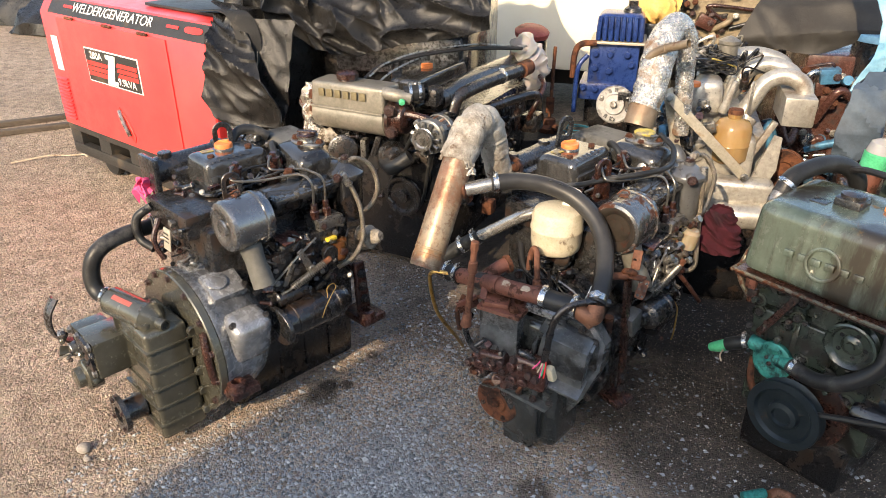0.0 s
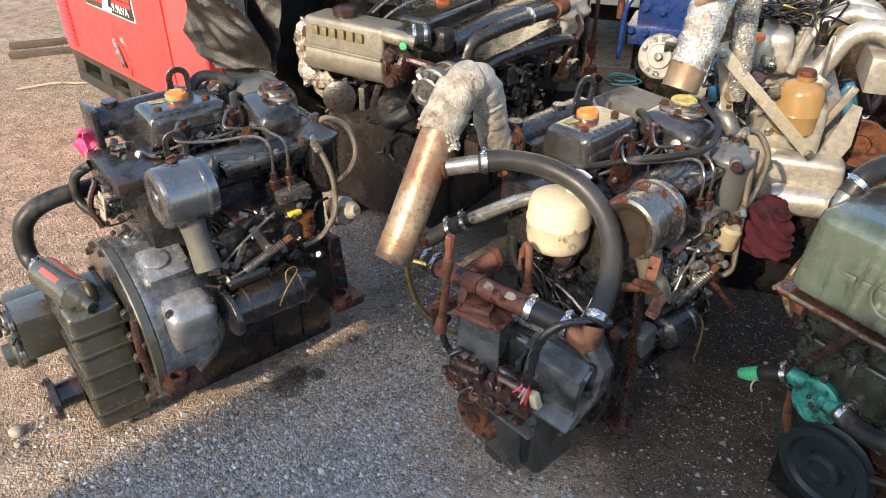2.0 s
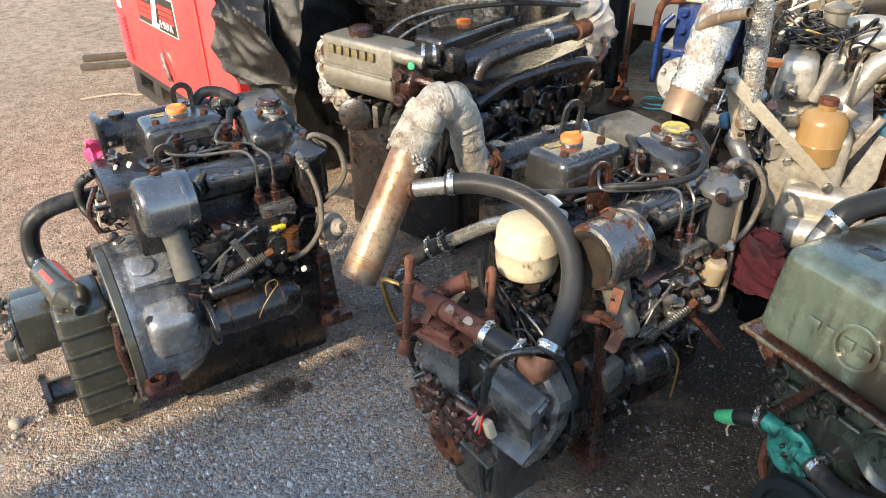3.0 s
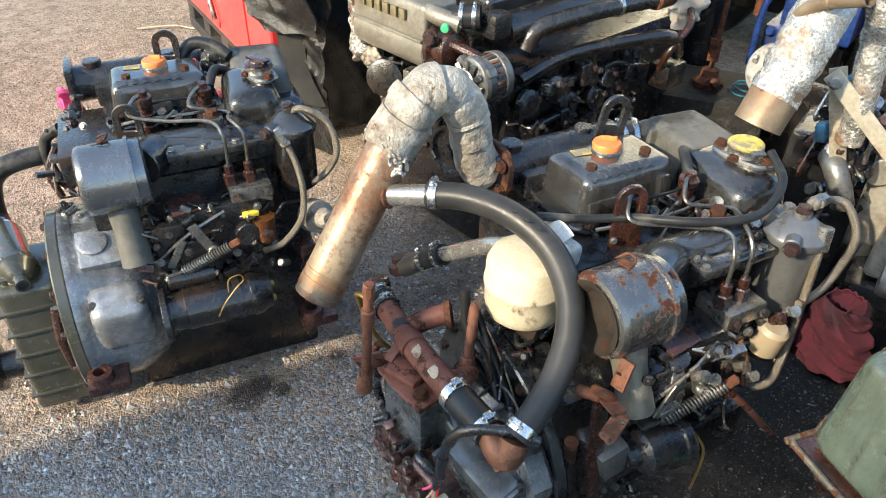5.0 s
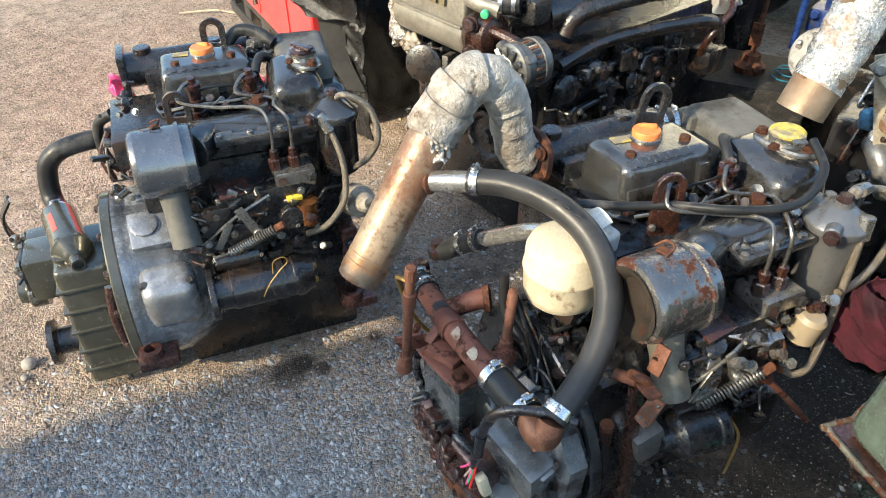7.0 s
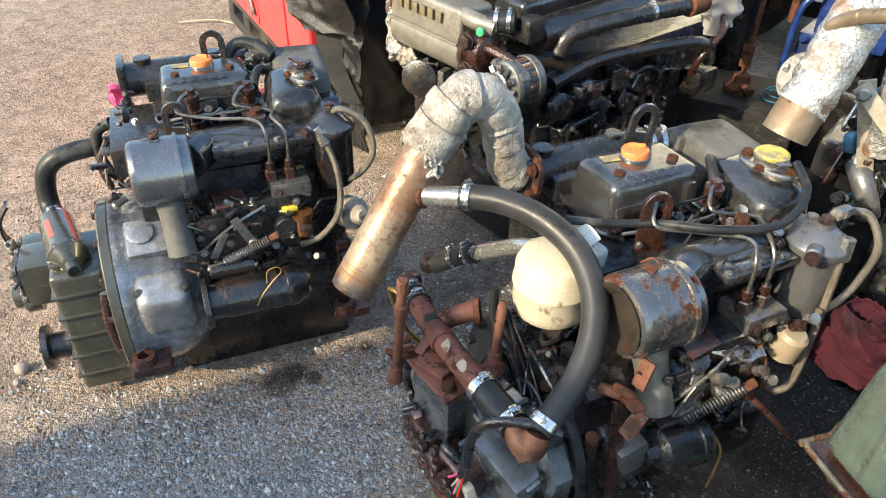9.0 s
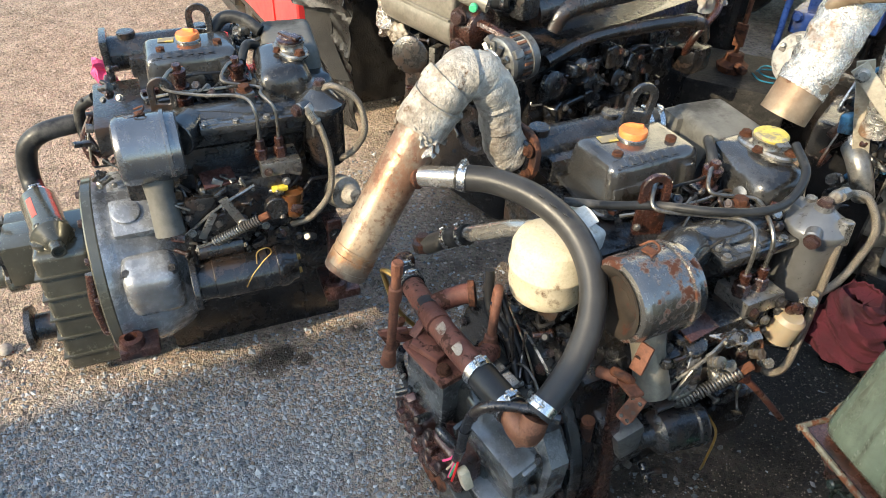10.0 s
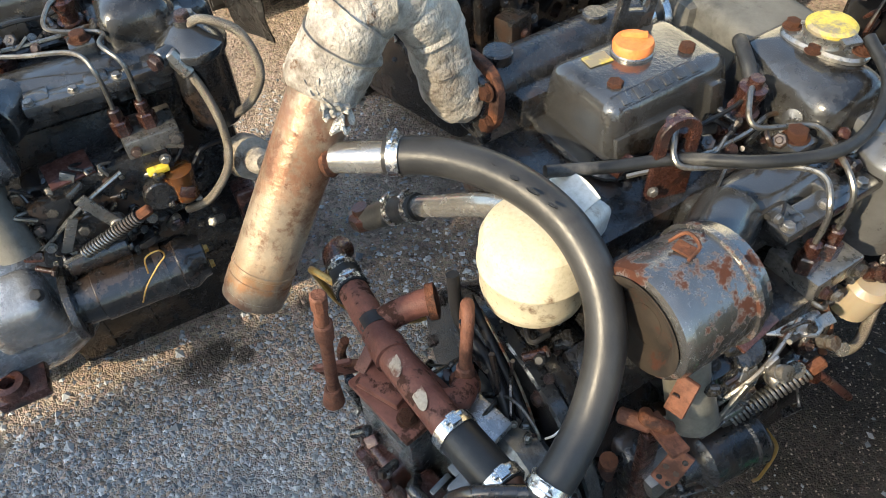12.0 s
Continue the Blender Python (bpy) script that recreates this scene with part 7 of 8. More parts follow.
# ---- the silver engine with the amber bowl ----
def silver_engine():
    e = thing("marine_engine", pose(1.14, 3.05, 0, 0, 0, 0), "silver-painted marine diesel engine with an amber fuel bowl", "engine", "marine engines in the yard")
    P = lambda n, bm, m, l="": part(n, bm, m, e, l, True)
    P("engine_block", box((1.155, 3.31, 0.29), (0.25, 0.56, 0.42), 0.02), "silver", "silver engine block with brown stains")
    P("oil_pan", box((1.155, 3.16, 0.05), (0.21, 0.6, 0.12), 0.02), "oily")
    P("cylinder_head", box((1.10, 3.30, 0.535), (0.17, 0.52, 0.11), 0.015), "silver")
    for y in (3.06, 3.24, 3.42):
        P("rocker_cover", box((1.072, y, 0.622), (0.10, 0.135, 0.115), 0.03, None, None, (0.82, 0.85), 3), "silver", "rounded silver rocker cover")
    P("filler_cap", lathe((1.014, 2.91, 0.68), (0, 0, 1), [(0, 0.022), (0.012, 0.022), (0.014, 0)], 20), "orange", "orange plastic filler cap")
    bw = P("fuel_bowl", lathe((1.156, 2.940, 0.440), (0, 0, 1), [(0, 0), (0, 0.048), (0.01, 0.057), (0.055, 0.059), (0.058, 0.061), (0.062, 0.059), (0.112, 0.058), (0.132, 0.045), (0.14, 0.022), (0.155, 0.022), (0.157, 0)], 36), "amber", "stained amber fuel bowl")
    P("bowl_cap", lathe((1.156, 2.940, 0.594), (0, 0, 1), [(0, 0.024), (0.014, 0.022), (0.016, 0)], 18), "rust")
    # foil-wrapped exhaust
    P("exhaust_stub", tube([(0.863, 2.596, 0.634), (0.870, 2.610, 0.668), (0.878, 2.630, 0.708)], 0.0415, 36, hollow=0.003), "pipe", "heat-stained exhaust stub")
    P("exhaust_wrap", tube([(0.874, 2.618, 0.688), (0.885, 2.645, 0.745), (0.894, 2.675, 0.80), (0.906, 2.71, 0.85), (0.930, 2.745, 0.880), (0.960, 2.77, 0.862), (0.974, 2.78, 0.80), (0.980, 2.785, 0.73), (0.988, 2.79, 0.645), (0.990, 2.80, 0.56)], 0.045, 48, wobble=0.14, steps=12, radii=[0.0425, 0.044, 0.044, 0.043, 0.040, 0.034, 0.028, 0.0255, 0.025, 0.025]), "foil", "crumpled foil-wrapped exhaust")
    P("wrap_edge", tube([(0.872, 2.614, 0.680), (0.876, 2.622, 0.694)], 0.044, 40, wobble=0.18, steps=6), "foil")
    P("side_pipe", tube([(0.868, 2.668, 0.792), (0.870, 2.650, 0.812), (0.887, 2.643, 0.830), (0.908, 2.632, 0.843), (0.938, 2.614, 0.855), (0.966, 2.596, 0.866)], 0.0118, 20, hollow=0.0015), "pipe", "brown steel side pipe")
    P("weld_bead", lathe((0.908, 2.632, 0.843), (0.03, -0.018, 0.012), [(0, 0.0118), (0.002, 0.0135), (0.005, 0.0135), (0.007, 0.0118)], 18), "pipe")
    # flat bars
    def bar(a, b, w, n):
        a, b = Vector(a), Vector(b)
        m = Matrix.Translation((a + b) / 2) @ frame_to(b - a, (0.3, -1, 0.2))
        P("flat_bar", box((0, 0, 0), (w, 0.005, (b - a).length), 0.002, None, None), n, "flat grey strap bar").matrix_basis = m
    bar((0.930, 2.750, 0.694), (1.208, 2.835, 0.418), 0.030, "galv")
    bar((0.935, 2.772, 0.700), (0.998, 2.815, 0.46), 0.030, "galv")
    for k, (bx, by, bz) in enumerate(((0.941, 2.748, 0.681), (1.199, 2.824, 0.427))):
        P("bar_bolt", lathe((bx, by, bz), (0.2, -1, 0.2), [(0, 0.013), (0.004, 0.013), (0.005, 0.008), (0.01, 0.008), (0.01, 0)], 12), "steel")
    # intake pipes and air box
    for k in range(3):
        dx, dy, dz = -0.030 - 0.050 * k, 0.10 * k, 0.012 * k
        P("intake_pipe", tube([(1.20 + dx, 3.05 + dy, 0.535 + dz), (1.235 + dx, 3.06 + dy, 0.59 + dz), (1.275 + dx, 3.07 + dy, 0.665 + dz), (1.325 + dx * 0.8, 3.07 + dy, 0.69 + dz), (1.368 + dx * 0.4, 3.06 + dy, 0.665 + dz), (1.378 + dx * 0.3, 3.055 + dy, 0.60 + dz)], 0.027, 20), "silver", "bent silver intake pipe")
    P("air_box", box((1.345, 3.07, 0.600), (0.095, 0.20, 0.092), 0.008), "silver", "silver air box")
    P("crank_pulley", lathe((1.36, 3.10, 0.375), (-0.2, -1, 0), [(0, 0), (0, 0.066), (0.01, 0.066), (0.016, 0.055), (0.022, 0.066), (0.03, 0.066), (0.03, 0.03), (0.022, 0.025), (0.022, 0)], 32), "rust", "rusty belt pulley")
    P("front_case", box((1.20, 2.86, 0.345), (0.21, 0.09, 0.13), 0.02, None, None, (0.9, 0.8), 3), "silver", "silver front casing")
    P("starter_motor", lathe((1.13, 2.80, 0.305), (1, 0.06, 0), [(0, 0), (0, 0.034), (0.01, 0.04), (0.13, 0.04), (0.135, 0.045), (0.16, 0.045), (0.165, 0.03), (0.165, 0)], 28), "silver", "silver starter motor")
    P("sump_front", box((1.17, 2.87, 0.14), (0.2, 0.16, 0.27), 0.02), "oily")
    P("side_pump", cyl((1.02, 2.98, 0.47), (1.06, 2.90, 0.47), 0.03), "silver")
    for k in range(10):
        q = random.Random(60 + k)
        p = Vector((1.04 + q.uniform(-0.02, 0.09), 2.93 + q.uniform(0, 0.1), 0.42 + q.uniform(0, 0.13)))
        P("fitting", cyl(p, p + Vector((q.uniform(-0.03, 0.03), -0.03, q.uniform(-0.02, 0.03))), q.uniform(0.007, 0.013), seg=8), q.choice(("silver", "silver", "steel")))
    for k in range(6):
        q = random.Random(80 + k)
        P("injector", cyl((1.125 + q.uniform(-0.01, 0.01), 2.99 + 0.07 * k, 0.58), (1.145, 2.985 + 0.07 * k, 0.685), 0.014, 0.009), "silver")
    for k in range(40):
        q = random.Random(700 + k)
        p = Vector((q.uniform(1.0, 1.24), q.uniform(3.12, 3.42), q.uniform(0.60, 0.70)))
        mt = q.choice(("oily", "iron", "oily", "iron", "silver", "dull"))
        if k % 2:
            P("fitting", lathe(p, (q.uniform(-0.4, 0.4), -0.3, 1), [(0, 0), (0, 0.014), (0.03, 0.013), (0.032, 0.009), (0.06, 0.008), (0.06, 0)], 10), mt)
        else:
            P("thin_line", tube([p, p + Vector((q.uniform(-0.03, 0.03), -0.03, 0.07)), p + Vector((q.uniform(-0.1, 0.1), q.uniform(-0.06, 0.06), 0.03))], q.uniform(0.003, 0.007), 6), mt)
    for k in range(24):
        q = random.Random(100 + k)
        pts = [Vector((1.07 + q.uniform(-0.08, 0.09), 3.08 + q.uniform(-0.06, 0.18), 0.695 + q.uniform(-0.01, 0.05))) for _ in range(5)]
        P("wire", tube(pts, q.uniform(0.0016, 0.0034), 6), q.choice(("wire", "wire", "wire", "wire", "iron", "wire", "wire", "linesteel", "linesteel", "wire") if k else ("wornyellow",)), "")
    al = P("alternator", lathe((0.78, 3.06, 0.563), (-0.15, -1, 0.25), [(-0.06, 0), (-0.06, 0.05), (-0.04, 0.061), (0.0, 0.064), (0.006, 0.064), (0.008, 0.060), (0.012, 0.059), (0.013, 0.036), (0.022, 0.033), (0.022, 0)], 36), "discalloy", "pale grimy alternator")
    m = Matrix.Translation((0.78, 3.06, 0.563)) @ frame_to((-0.15, -1, 0.25))
    for k in range(3):
        a = 0.6 + k * 2.094
        part("stud", cyl(m @ Vector((0.05 * math.cos(a), 0.05 * math.sin(a), 0.008)), m @ Vector((0.05 * math.cos(a), 0.05 * math.sin(a), 0.022)), 0.006, seg=6), "steel", al, "", True)
    part("terminal_box", box(m @ Vector((0.028, 0.03, 0.016)), (0.04, 0.016, 0.03), 0.004), "iron", al, "", True)
    for k in range(6):
        a = (0.0, 0.45, 1.3, 2.6, 3.05, 4.4)[k]
        part("vent", plate([(-0.005, 0.041), (0.005, 0.041), (0.006, 0.055), (-0.006, 0.055)], 0.003, m @ Matrix.Rotation(a, 4, 'Z') @ Matrix.Translation((0, 0, 0.0125)), None, 0.001), "iron", al, "", True)
    part("shaft_nut", cyl(m @ Vector((0, 0, 0.02)), m @ Vector((0, 0, 0.04)), 0.012, seg=6), "steel", al, "", True)
    P("alternator_bracket", box((0.93, 3.12, 0.52), (0.26, 0.02, 0.025), 0.006, None, pose(0, 0, 0, 0, 6, 5)), "iron", "dark alternator bracket")
    for k in range(46):
        q = random.Random(500 + k)
        p = Vector((q.uniform(0.95, 1.085), q.uniform(2.90, 3.0), q.uniform(0.26, 0.60)))
        d = Vector((q.uniform(-1, 1), -1, q.uniform(-0.5, 0.8))).normalized()
        mt = q.choice(("silver", "dull", "iron", "steel", "oily", "iron", "dull"))
        if k % 3 == 0:
            P("thin_line", tube([p, p + d * 0.04 + Vector((0, 0, q.uniform(-0.05, 0.05))), p + Vector((q.uniform(-0.07, 0.07), 0.0, q.uniform(-0.09, 0.09)))], q.uniform(0.003, 0.006), 6), mt)
        elif k % 3 == 1:
            P("fitting", lathe(p, d, [(0, 0), (0, 0.013), (0.012, 0.013), (0.014, 0.009), (0.03, 0.009), (0.03, 0)], 10), mt)
        else:
            P("lug", box(p, (q.uniform(0.02, 0.04), 0.03, q.uniform(0.02, 0.05)), 0.005, None, pose(0, 0, 0, 0, q.uniform(-30, 30), q.uniform(-20, 20))), mt)
    for y in (3.02, 3.14, 3.26):
        P("pipe_flange", cyl((1.185, y, 0.53), (1.205, y + 0.01, 0.565), 0.034), "silver")
    P("bowl_bracket", box((1.245, 2.955, 0.50), (0.02, 0.02, 0.16), 0.004, None, pose(0, 0, 0, 0, 25, 0)), "silver")
    P("arm_plate", plate([(-0.02, -0.1), (0.03, -0.1), (0.045, 0.0), (0.02, 0.1), (-0.005, 0.1), (-0.015, 0.0)], 0.012, Matrix.Translation((1.262, 2.93, 0.435)) @ pose(0, 0, 0, 80, 15, 0), None), "silver", "cast silver support arm")
    P("top_filter", lathe((1.125, 3.17, 0.70), (0, 0, 1), [(0, 0.03), (0.06, 0.03), (0.065, 0.034), (0.075, 0.034), (0.085, 0.015), (0.09, 0)], 22), "dull", "small fuel filter")
    slot_eye(e, (0.062, -0.03, 0.56), pose(0, 0, 0, 0, 0, 68), w=0.036, h=0.12, material="silver")
    P("timing_case", box((1.135, 2.975, 0.40), (0.20, 0.13, 0.24), 0.018, None, None, (0.96, 0.9), 3), "silver", "cream-silver timing case")
    # dark filler block, added to hide the lit ground behind it
    P("dark_filler", box((0.960, 2.97, 0.27), (0.17, 0.18, 0.50), 0.02), "oily", "black block added to hide the ground behind")
    for k in range(46):
        q = random.Random(900 + k)
        p = Vector((q.uniform(0.925, 1.03), q.uniform(2.82, 2.90), q.uniform(0.40, 0.60)))
        d = Vector((q.uniform(-0.6, 0.6), -1, q.uniform(-0.3, 0.8))).normalized()
        mt = q.choice(("iron", "oily", "dirtyalloy", "oily", "alloy", "iron", "darkrust", "bluesteel"))
        if k % 3 == 0:
            P("thin_line", tube([p, p + d * 0.03 + Vector((0, 0, q.uniform(-0.05, 0.05))), p + Vector((q.uniform(-0.04, 0.04), 0.0, q.uniform(-0.10, 0.10)))], q.uniform(0.003, 0.006), 8), mt)
        elif k % 3 == 1:
            P("fitting", lathe(p, d, [(0, 0), (0, 0.016), (0.012, 0.016), (0.014, 0.010), (0.03, 0.010), (0.032, 0.013), (0.04, 0.012), (0.04, 0)], 12), mt)
        else:
            P("lug", box(p, (q.uniform(0.016, 0.04), 0.04, q.uniform(0.02, 0.05)), 0.007, None, pose(0, 0, 0, 0, q.uniform(-40, 40), q.uniform(-30, 30)), (0.8, 0.8), 3), mt)
    P("water_elbow", tube([(1.02, 2.80, 0.43), (1.005, 2.79, 0.47), (0.985, 2.80, 0.50), (0.965, 2.83, 0.51)], 0.022, 18), "dirtyalloy", "dirty alloy water elbow")


silver_engine()


# ---- the sage green engine ----
def green_engine():
    e = thing("marine_engine", pose(1.122, 2.081, 0, 0, 0, -36), "sage green marine diesel engine with a verdigris water pump", "engine", "marine engines in the yard")
    cv = box((0.150, 0.122, 0.572), (0.312, 0.27, 0.160), 0.030, None, None, (0.95, 0.86), 6)
    tank = part("header_tank", cv, "green", e, "streaked sage green header tank")
    part("tank_lip", box((0.150, 0.121, 0.486), (0.322, 0.278, 0.014), 0.004), "darkrust", tank, "dark rusty tank lip")
    part("lip_edge", tube([(-0.012, 0.26, 0.491), (-0.014, 0.0, 0.491), (-0.008, -0.020, 0.491), (0.02, -0.022, 0.491), (0.15, -0.022, 0.491), (0.308, -0.022, 0.491)], 0.0042, 8), "lip", tank, "worn pale lip edge")
    ring = lathe((0.160, -0.0050, 0.565), (0, -1, 0.18), [(-0.004, 0.029), (0.007, 0.029), (0.008, 0.033), (0.007, 0.036), (-0.004, 0.036)], 36)
    part("round_emblem", ring, "green", tank, "raised round emblem with bars")
    for i in range(6):
        part("raised_bar", box((0.090 + 0.0280 * i, -0.006, 0.565), (0.020, 0.010, 0.015), 0.002, None, pose(0, 0, 0, -9, 0, 0)), "green", tank)
    cap = box((0.135, 0.125, 0.660), (0.055, 0.055, 0.02), 0.006)
    lathe((0.135, 0.125, 0.665), (0, 0, 1), [(0, 0.025), (0.012, 0.025), (0.014, 0.018), (0.016, 0)], 18, cap)
    part("tank_cap", cap, "iron", tank, "dark square tank cap")
    part("grime_patch", box((0.085, 0.095, 0.6525), (0.035, 0.03, 0.002), 0.0005), "iron", tank)
    part("orange_scrap", box((0.205, 0.15, 0.657), (0.03, 0.016, 0.012), 0.004), "orange", tank)
    bd = box((0.17, 0.225, 0.30), (0.29, 0.33, 0.36), 0.015)
    part("engine_block", bd, "oilgreen", e, "oily sage green engine block")
    part("oil_pan", box((0.17, 0.20, 0.07), (0.24, 0.3, 0.13), 0.015), "oily", e)
    for x, z, w, h in ((0.075, 0.430, 0.12, 0.062), (0.070, 0.352, 0.10, 0.075), (0.165, 0.345, 0.08, 0.10), (0.255, 0.32, 0.07, 0.12)):
        part("cover_plate", box((x, 0.055, z), (w, 0.018, h), 0.007, None, None, (0.94, 0.94), 3), "oilgreen", e, "oily green cover plate")
    for x, z in ((0.028, 0.445), (0.075, 0.45), (0.122, 0.44), (0.03, 0.405), (0.12, 0.40), (0.035, 0.375), (0.105, 0.375), (0.05, 0.325), (0.15, 0.305), (0.195, 0.375), (0.21, 0.30), (0.26, 0.26)):
        bl = lathe((x, 0.048, z), (0, -1, 0), [(0, 0.017), (0.004, 0.0165), (0.005, 0.012), (0.002, 0.010), (0.002, 0)], 20)
        part("bolt_boss", bl, "oilgreen", e)
        bolt(e, (x, 0.045, z), (0, -1, 0), 0.007, "iron")
    part("brace", box((0.083, 0.030, 0.395), (0.016, 0.010, 0.14), 0.003, None, pose(0, 0, 0, 0, 28, 0)), "darkrust", e, "rusty brace bar")
    part("shaft_housing", lathe((0.135, 0.070, 0.315), (0, -1, 0), [(0, 0.075), (0.012, 0.072), (0.020, 0.060), (0.024, 0)], 36), "oilgreen", e, "round green timing cover")
    ap = lathe((0.240, 0.050, 0.398), (0, -1, 0), [(0, 0), (0, 0.050), (0.006, 0.052), (0.014, 0.045), (0.022, 0.052), (0.028, 0.052), (0.030, 0.048), (0.026, 0.042), (0.018, 0.037), (0.016, 0.022), (0.020, 0.018), (0.022, 0.010), (0.028, 0.009), (0.028, 0)], 36)
    ip = part("idler_pulley", ap, "oilgreen", e, "green belt pulley with a worn rim")
    for k in range(5):
        a = k * 1.257
        part("hole", cyl((0.240 + 0.028 * math.cos(a), 0.0335, 0.398 + 0.028 * math.sin(a)), (0.240 + 0.028 * math.cos(a), 0.0325, 0.398 + 0.028 * math.sin(a)), 0.005, bev=0, seg=12), "oily", ip)
    pm = lathe((0.094, 0.052, 0.276), (0, -1, 0.1), [(0, 0), (0, 0.036), (0.010, 0.045), (0.022, 0.045), (0.025, 0.040), (0.027, 0.030), (0.024, 0.018), (0.028, 0.012), (0.028, 0)], 36)
    cyl((0.066, 0.038, 0.297), (0.033, 0.034, 0.302), 0.017, bm=pm)
    cyl((0.10, 0.036, 0.285), (0.14, 0.032, 0.292), 0.016, bm=pm)
    pu = part("water_pump", pm, "teal", e, "verdigris bronze water pump")
    for k in range(7):
        a = k * 0.898 + 0.3
        bolt(pu, (0.094 + 0.038 * math.cos(a), 0.028, 0.276 + 0.038 * math.sin(a)), (0, -1, 0.1), 0.0045, "teal")
    part("pump_hose", tube([(0.040, 0.034, 0.302), (0.010, 0.026, 0.286), (-0.012, 0.022, 0.272)], 0.0155, 16), "rubber", e)
    clamp_ring(e, (0.028, 0.031, 0.296), (-1, -0.2, -0.5), 0.016)
    part("green_stopper", tube([(-0.006, 0.023, 0.275), (-0.026, 0.020, 0.260), (-0.048, 0.018, 0.246)], 0.0135, 18, radii=[0.0135, 0.0145, 0.0135, 0.010]), "mint", e, "green plastic stopper")
    part("torn_string", tube([(-0.012, 0.010, 0.262), (-0.016, 0.008, 0.245), (-0.012, 0.010, 0.230)], 0.002, 6), "rope", e)
    part("pump_hose", tube([(0.135, 0.032, 0.291), (0.17, 0.022, 0.290), (0.215, 0.012, 0.300), (0.265, 0.012, 0.330), (0.305, 0.030, 0.385), (0.305, 0.055, 0.45)], 0.0175, 18), "rubber", e, "curved black pump hose")
    clamp_ring(e, (0.146, 0.029, 0.291), (1, -0.2, 0), 0.018)
    part("crank_pulley", lathe((0.185, 0.060, 0.200), (0, -1, 0), [(0, 0), (0, 0.092), (0.006, 0.094), (0.012, 0.084), (0.018, 0.094), (0.024, 0.092), (0.024, 0.03), (0.024, 0)], 44), "darkrust", e, "rust-brown crank pulley")
    part("drive_pulley", lathe((0.158, 0.028, 0.180), (0, -1, 0), [(0, 0), (0, 0.078), (0.004, 0.084), (0.010, 0.072), (0.020, 0.072), (0.026, 0.084), (0.031, 0.083), (0.032, 0.066), (0.024, 0.060), (0.022, 0.036), (0.034, 0.033), (0.037, 0.022), (0.030, 0.019), (0.030, 0)], 48), "pulley", e, "black twin-rim drive pulley")
    part("starter_motor", lathe((0.27, 0.065, 0.240), (1, 0.1, -0.05), [(0, 0), (0, 0.035), (0.01, 0.04), (0.2, 0.04), (0.2, 0)], 28), "oily", e, "black cylindrical starter motor")
    part("slack_belt", tube([(0.12, 0.012, 0.15), (0.22, 0.012, 0.215), (0.36, 0.02, 0.27)], 0.007, 8), "rubber", e)
    part("lower_rod", tube([(0.045, 0.045, 0.26), (0.055, 0.03, 0.215), (0.075, 0.025, 0.18)], 0.008, 8), "rust", e)
    part("feed_pipe", tube([(0.005, 0.16, 0.585), (-0.012, 0.115, 0.545), (-0.030, 0.075, 0.500), (-0.032, 0.050, 0.455), (-0.012, 0.040, 0.425), (0.012, 0.045, 0.400)], 0.0062, 12), "lip", e, "rust-streaked feed pipe")
    part("orange_tag", box((0.016, 0.018, 0.458), (0.024, 0.012, 0.036), 0.003), "redrust", e, "red-brown bracket under the lip")
    part("hose_union", box((0.014, 0.045, 0.41), (0.022, 0.022, 0.035), 0.004), "darkrust", e)
    part("hose_fitting", tube([(0.000, 0.085, 0.600), (-0.010, 0.10, 0.625), (0.0, 0.13, 0.655)], 0.017, 14), "steel", e, "worn steel hose fitting")
    part("brass_plug", lathe((-0.004, 0.085, 0.598), (-0.6, -0.7, 0.2), [(0, 0.013), (0.012, 0.013), (0.014, 0.010), (0.020, 0.010), (0.020, 0)], 14), "gold", e, "tarnished brass plug")
    part("top_hose", tube([(-0.008, 0.11, 0.632), (0.0, 0.15, 0.672), (0.03, 0.26, 0.680), (0.06, 0.33, 0.63), (0.05, 0.36, 0.5)], 0.02, 18), "rubber", e, "ribbed black hose")
    clamp_ring(e, (-0.004, 0.125, 0.652), (0.2, 0.7, 0.7), 0.0203)
    part("top_cable", tube([(0.02, 0.29, 0.655), (0.10, 0.27, 0.680), (0.20, 0.22, 0.682), (0.30, 0.12, 0.645)], 0.008, 8), "wire", e)
    q = random.Random(8)
    for k in range(26):
        p = (q.uniform(0.02, 0.30), 0.045 - q.uniform(0, 0.012), q.uniform(0.26, 0.46))
        part("stud", cyl(p, (p[0], p[1] - q.uniform(0.008, 0.016), p[2] + 0.002), q.uniform(0.004, 0.009), seg=8), q.choice(("oilgreen", "iron", "darkrust")), e)
    part("far_casing", box((0.24, 0.47, 0.40), (0.28, 0.24, 0.50), 0.02), "oilgreen", e, "sage green far casing")
    part("far_foot", box((0.24, 0.47, 0.08), (0.2, 0.2, 0.16), 0.02), "oily", e)


green_engine()


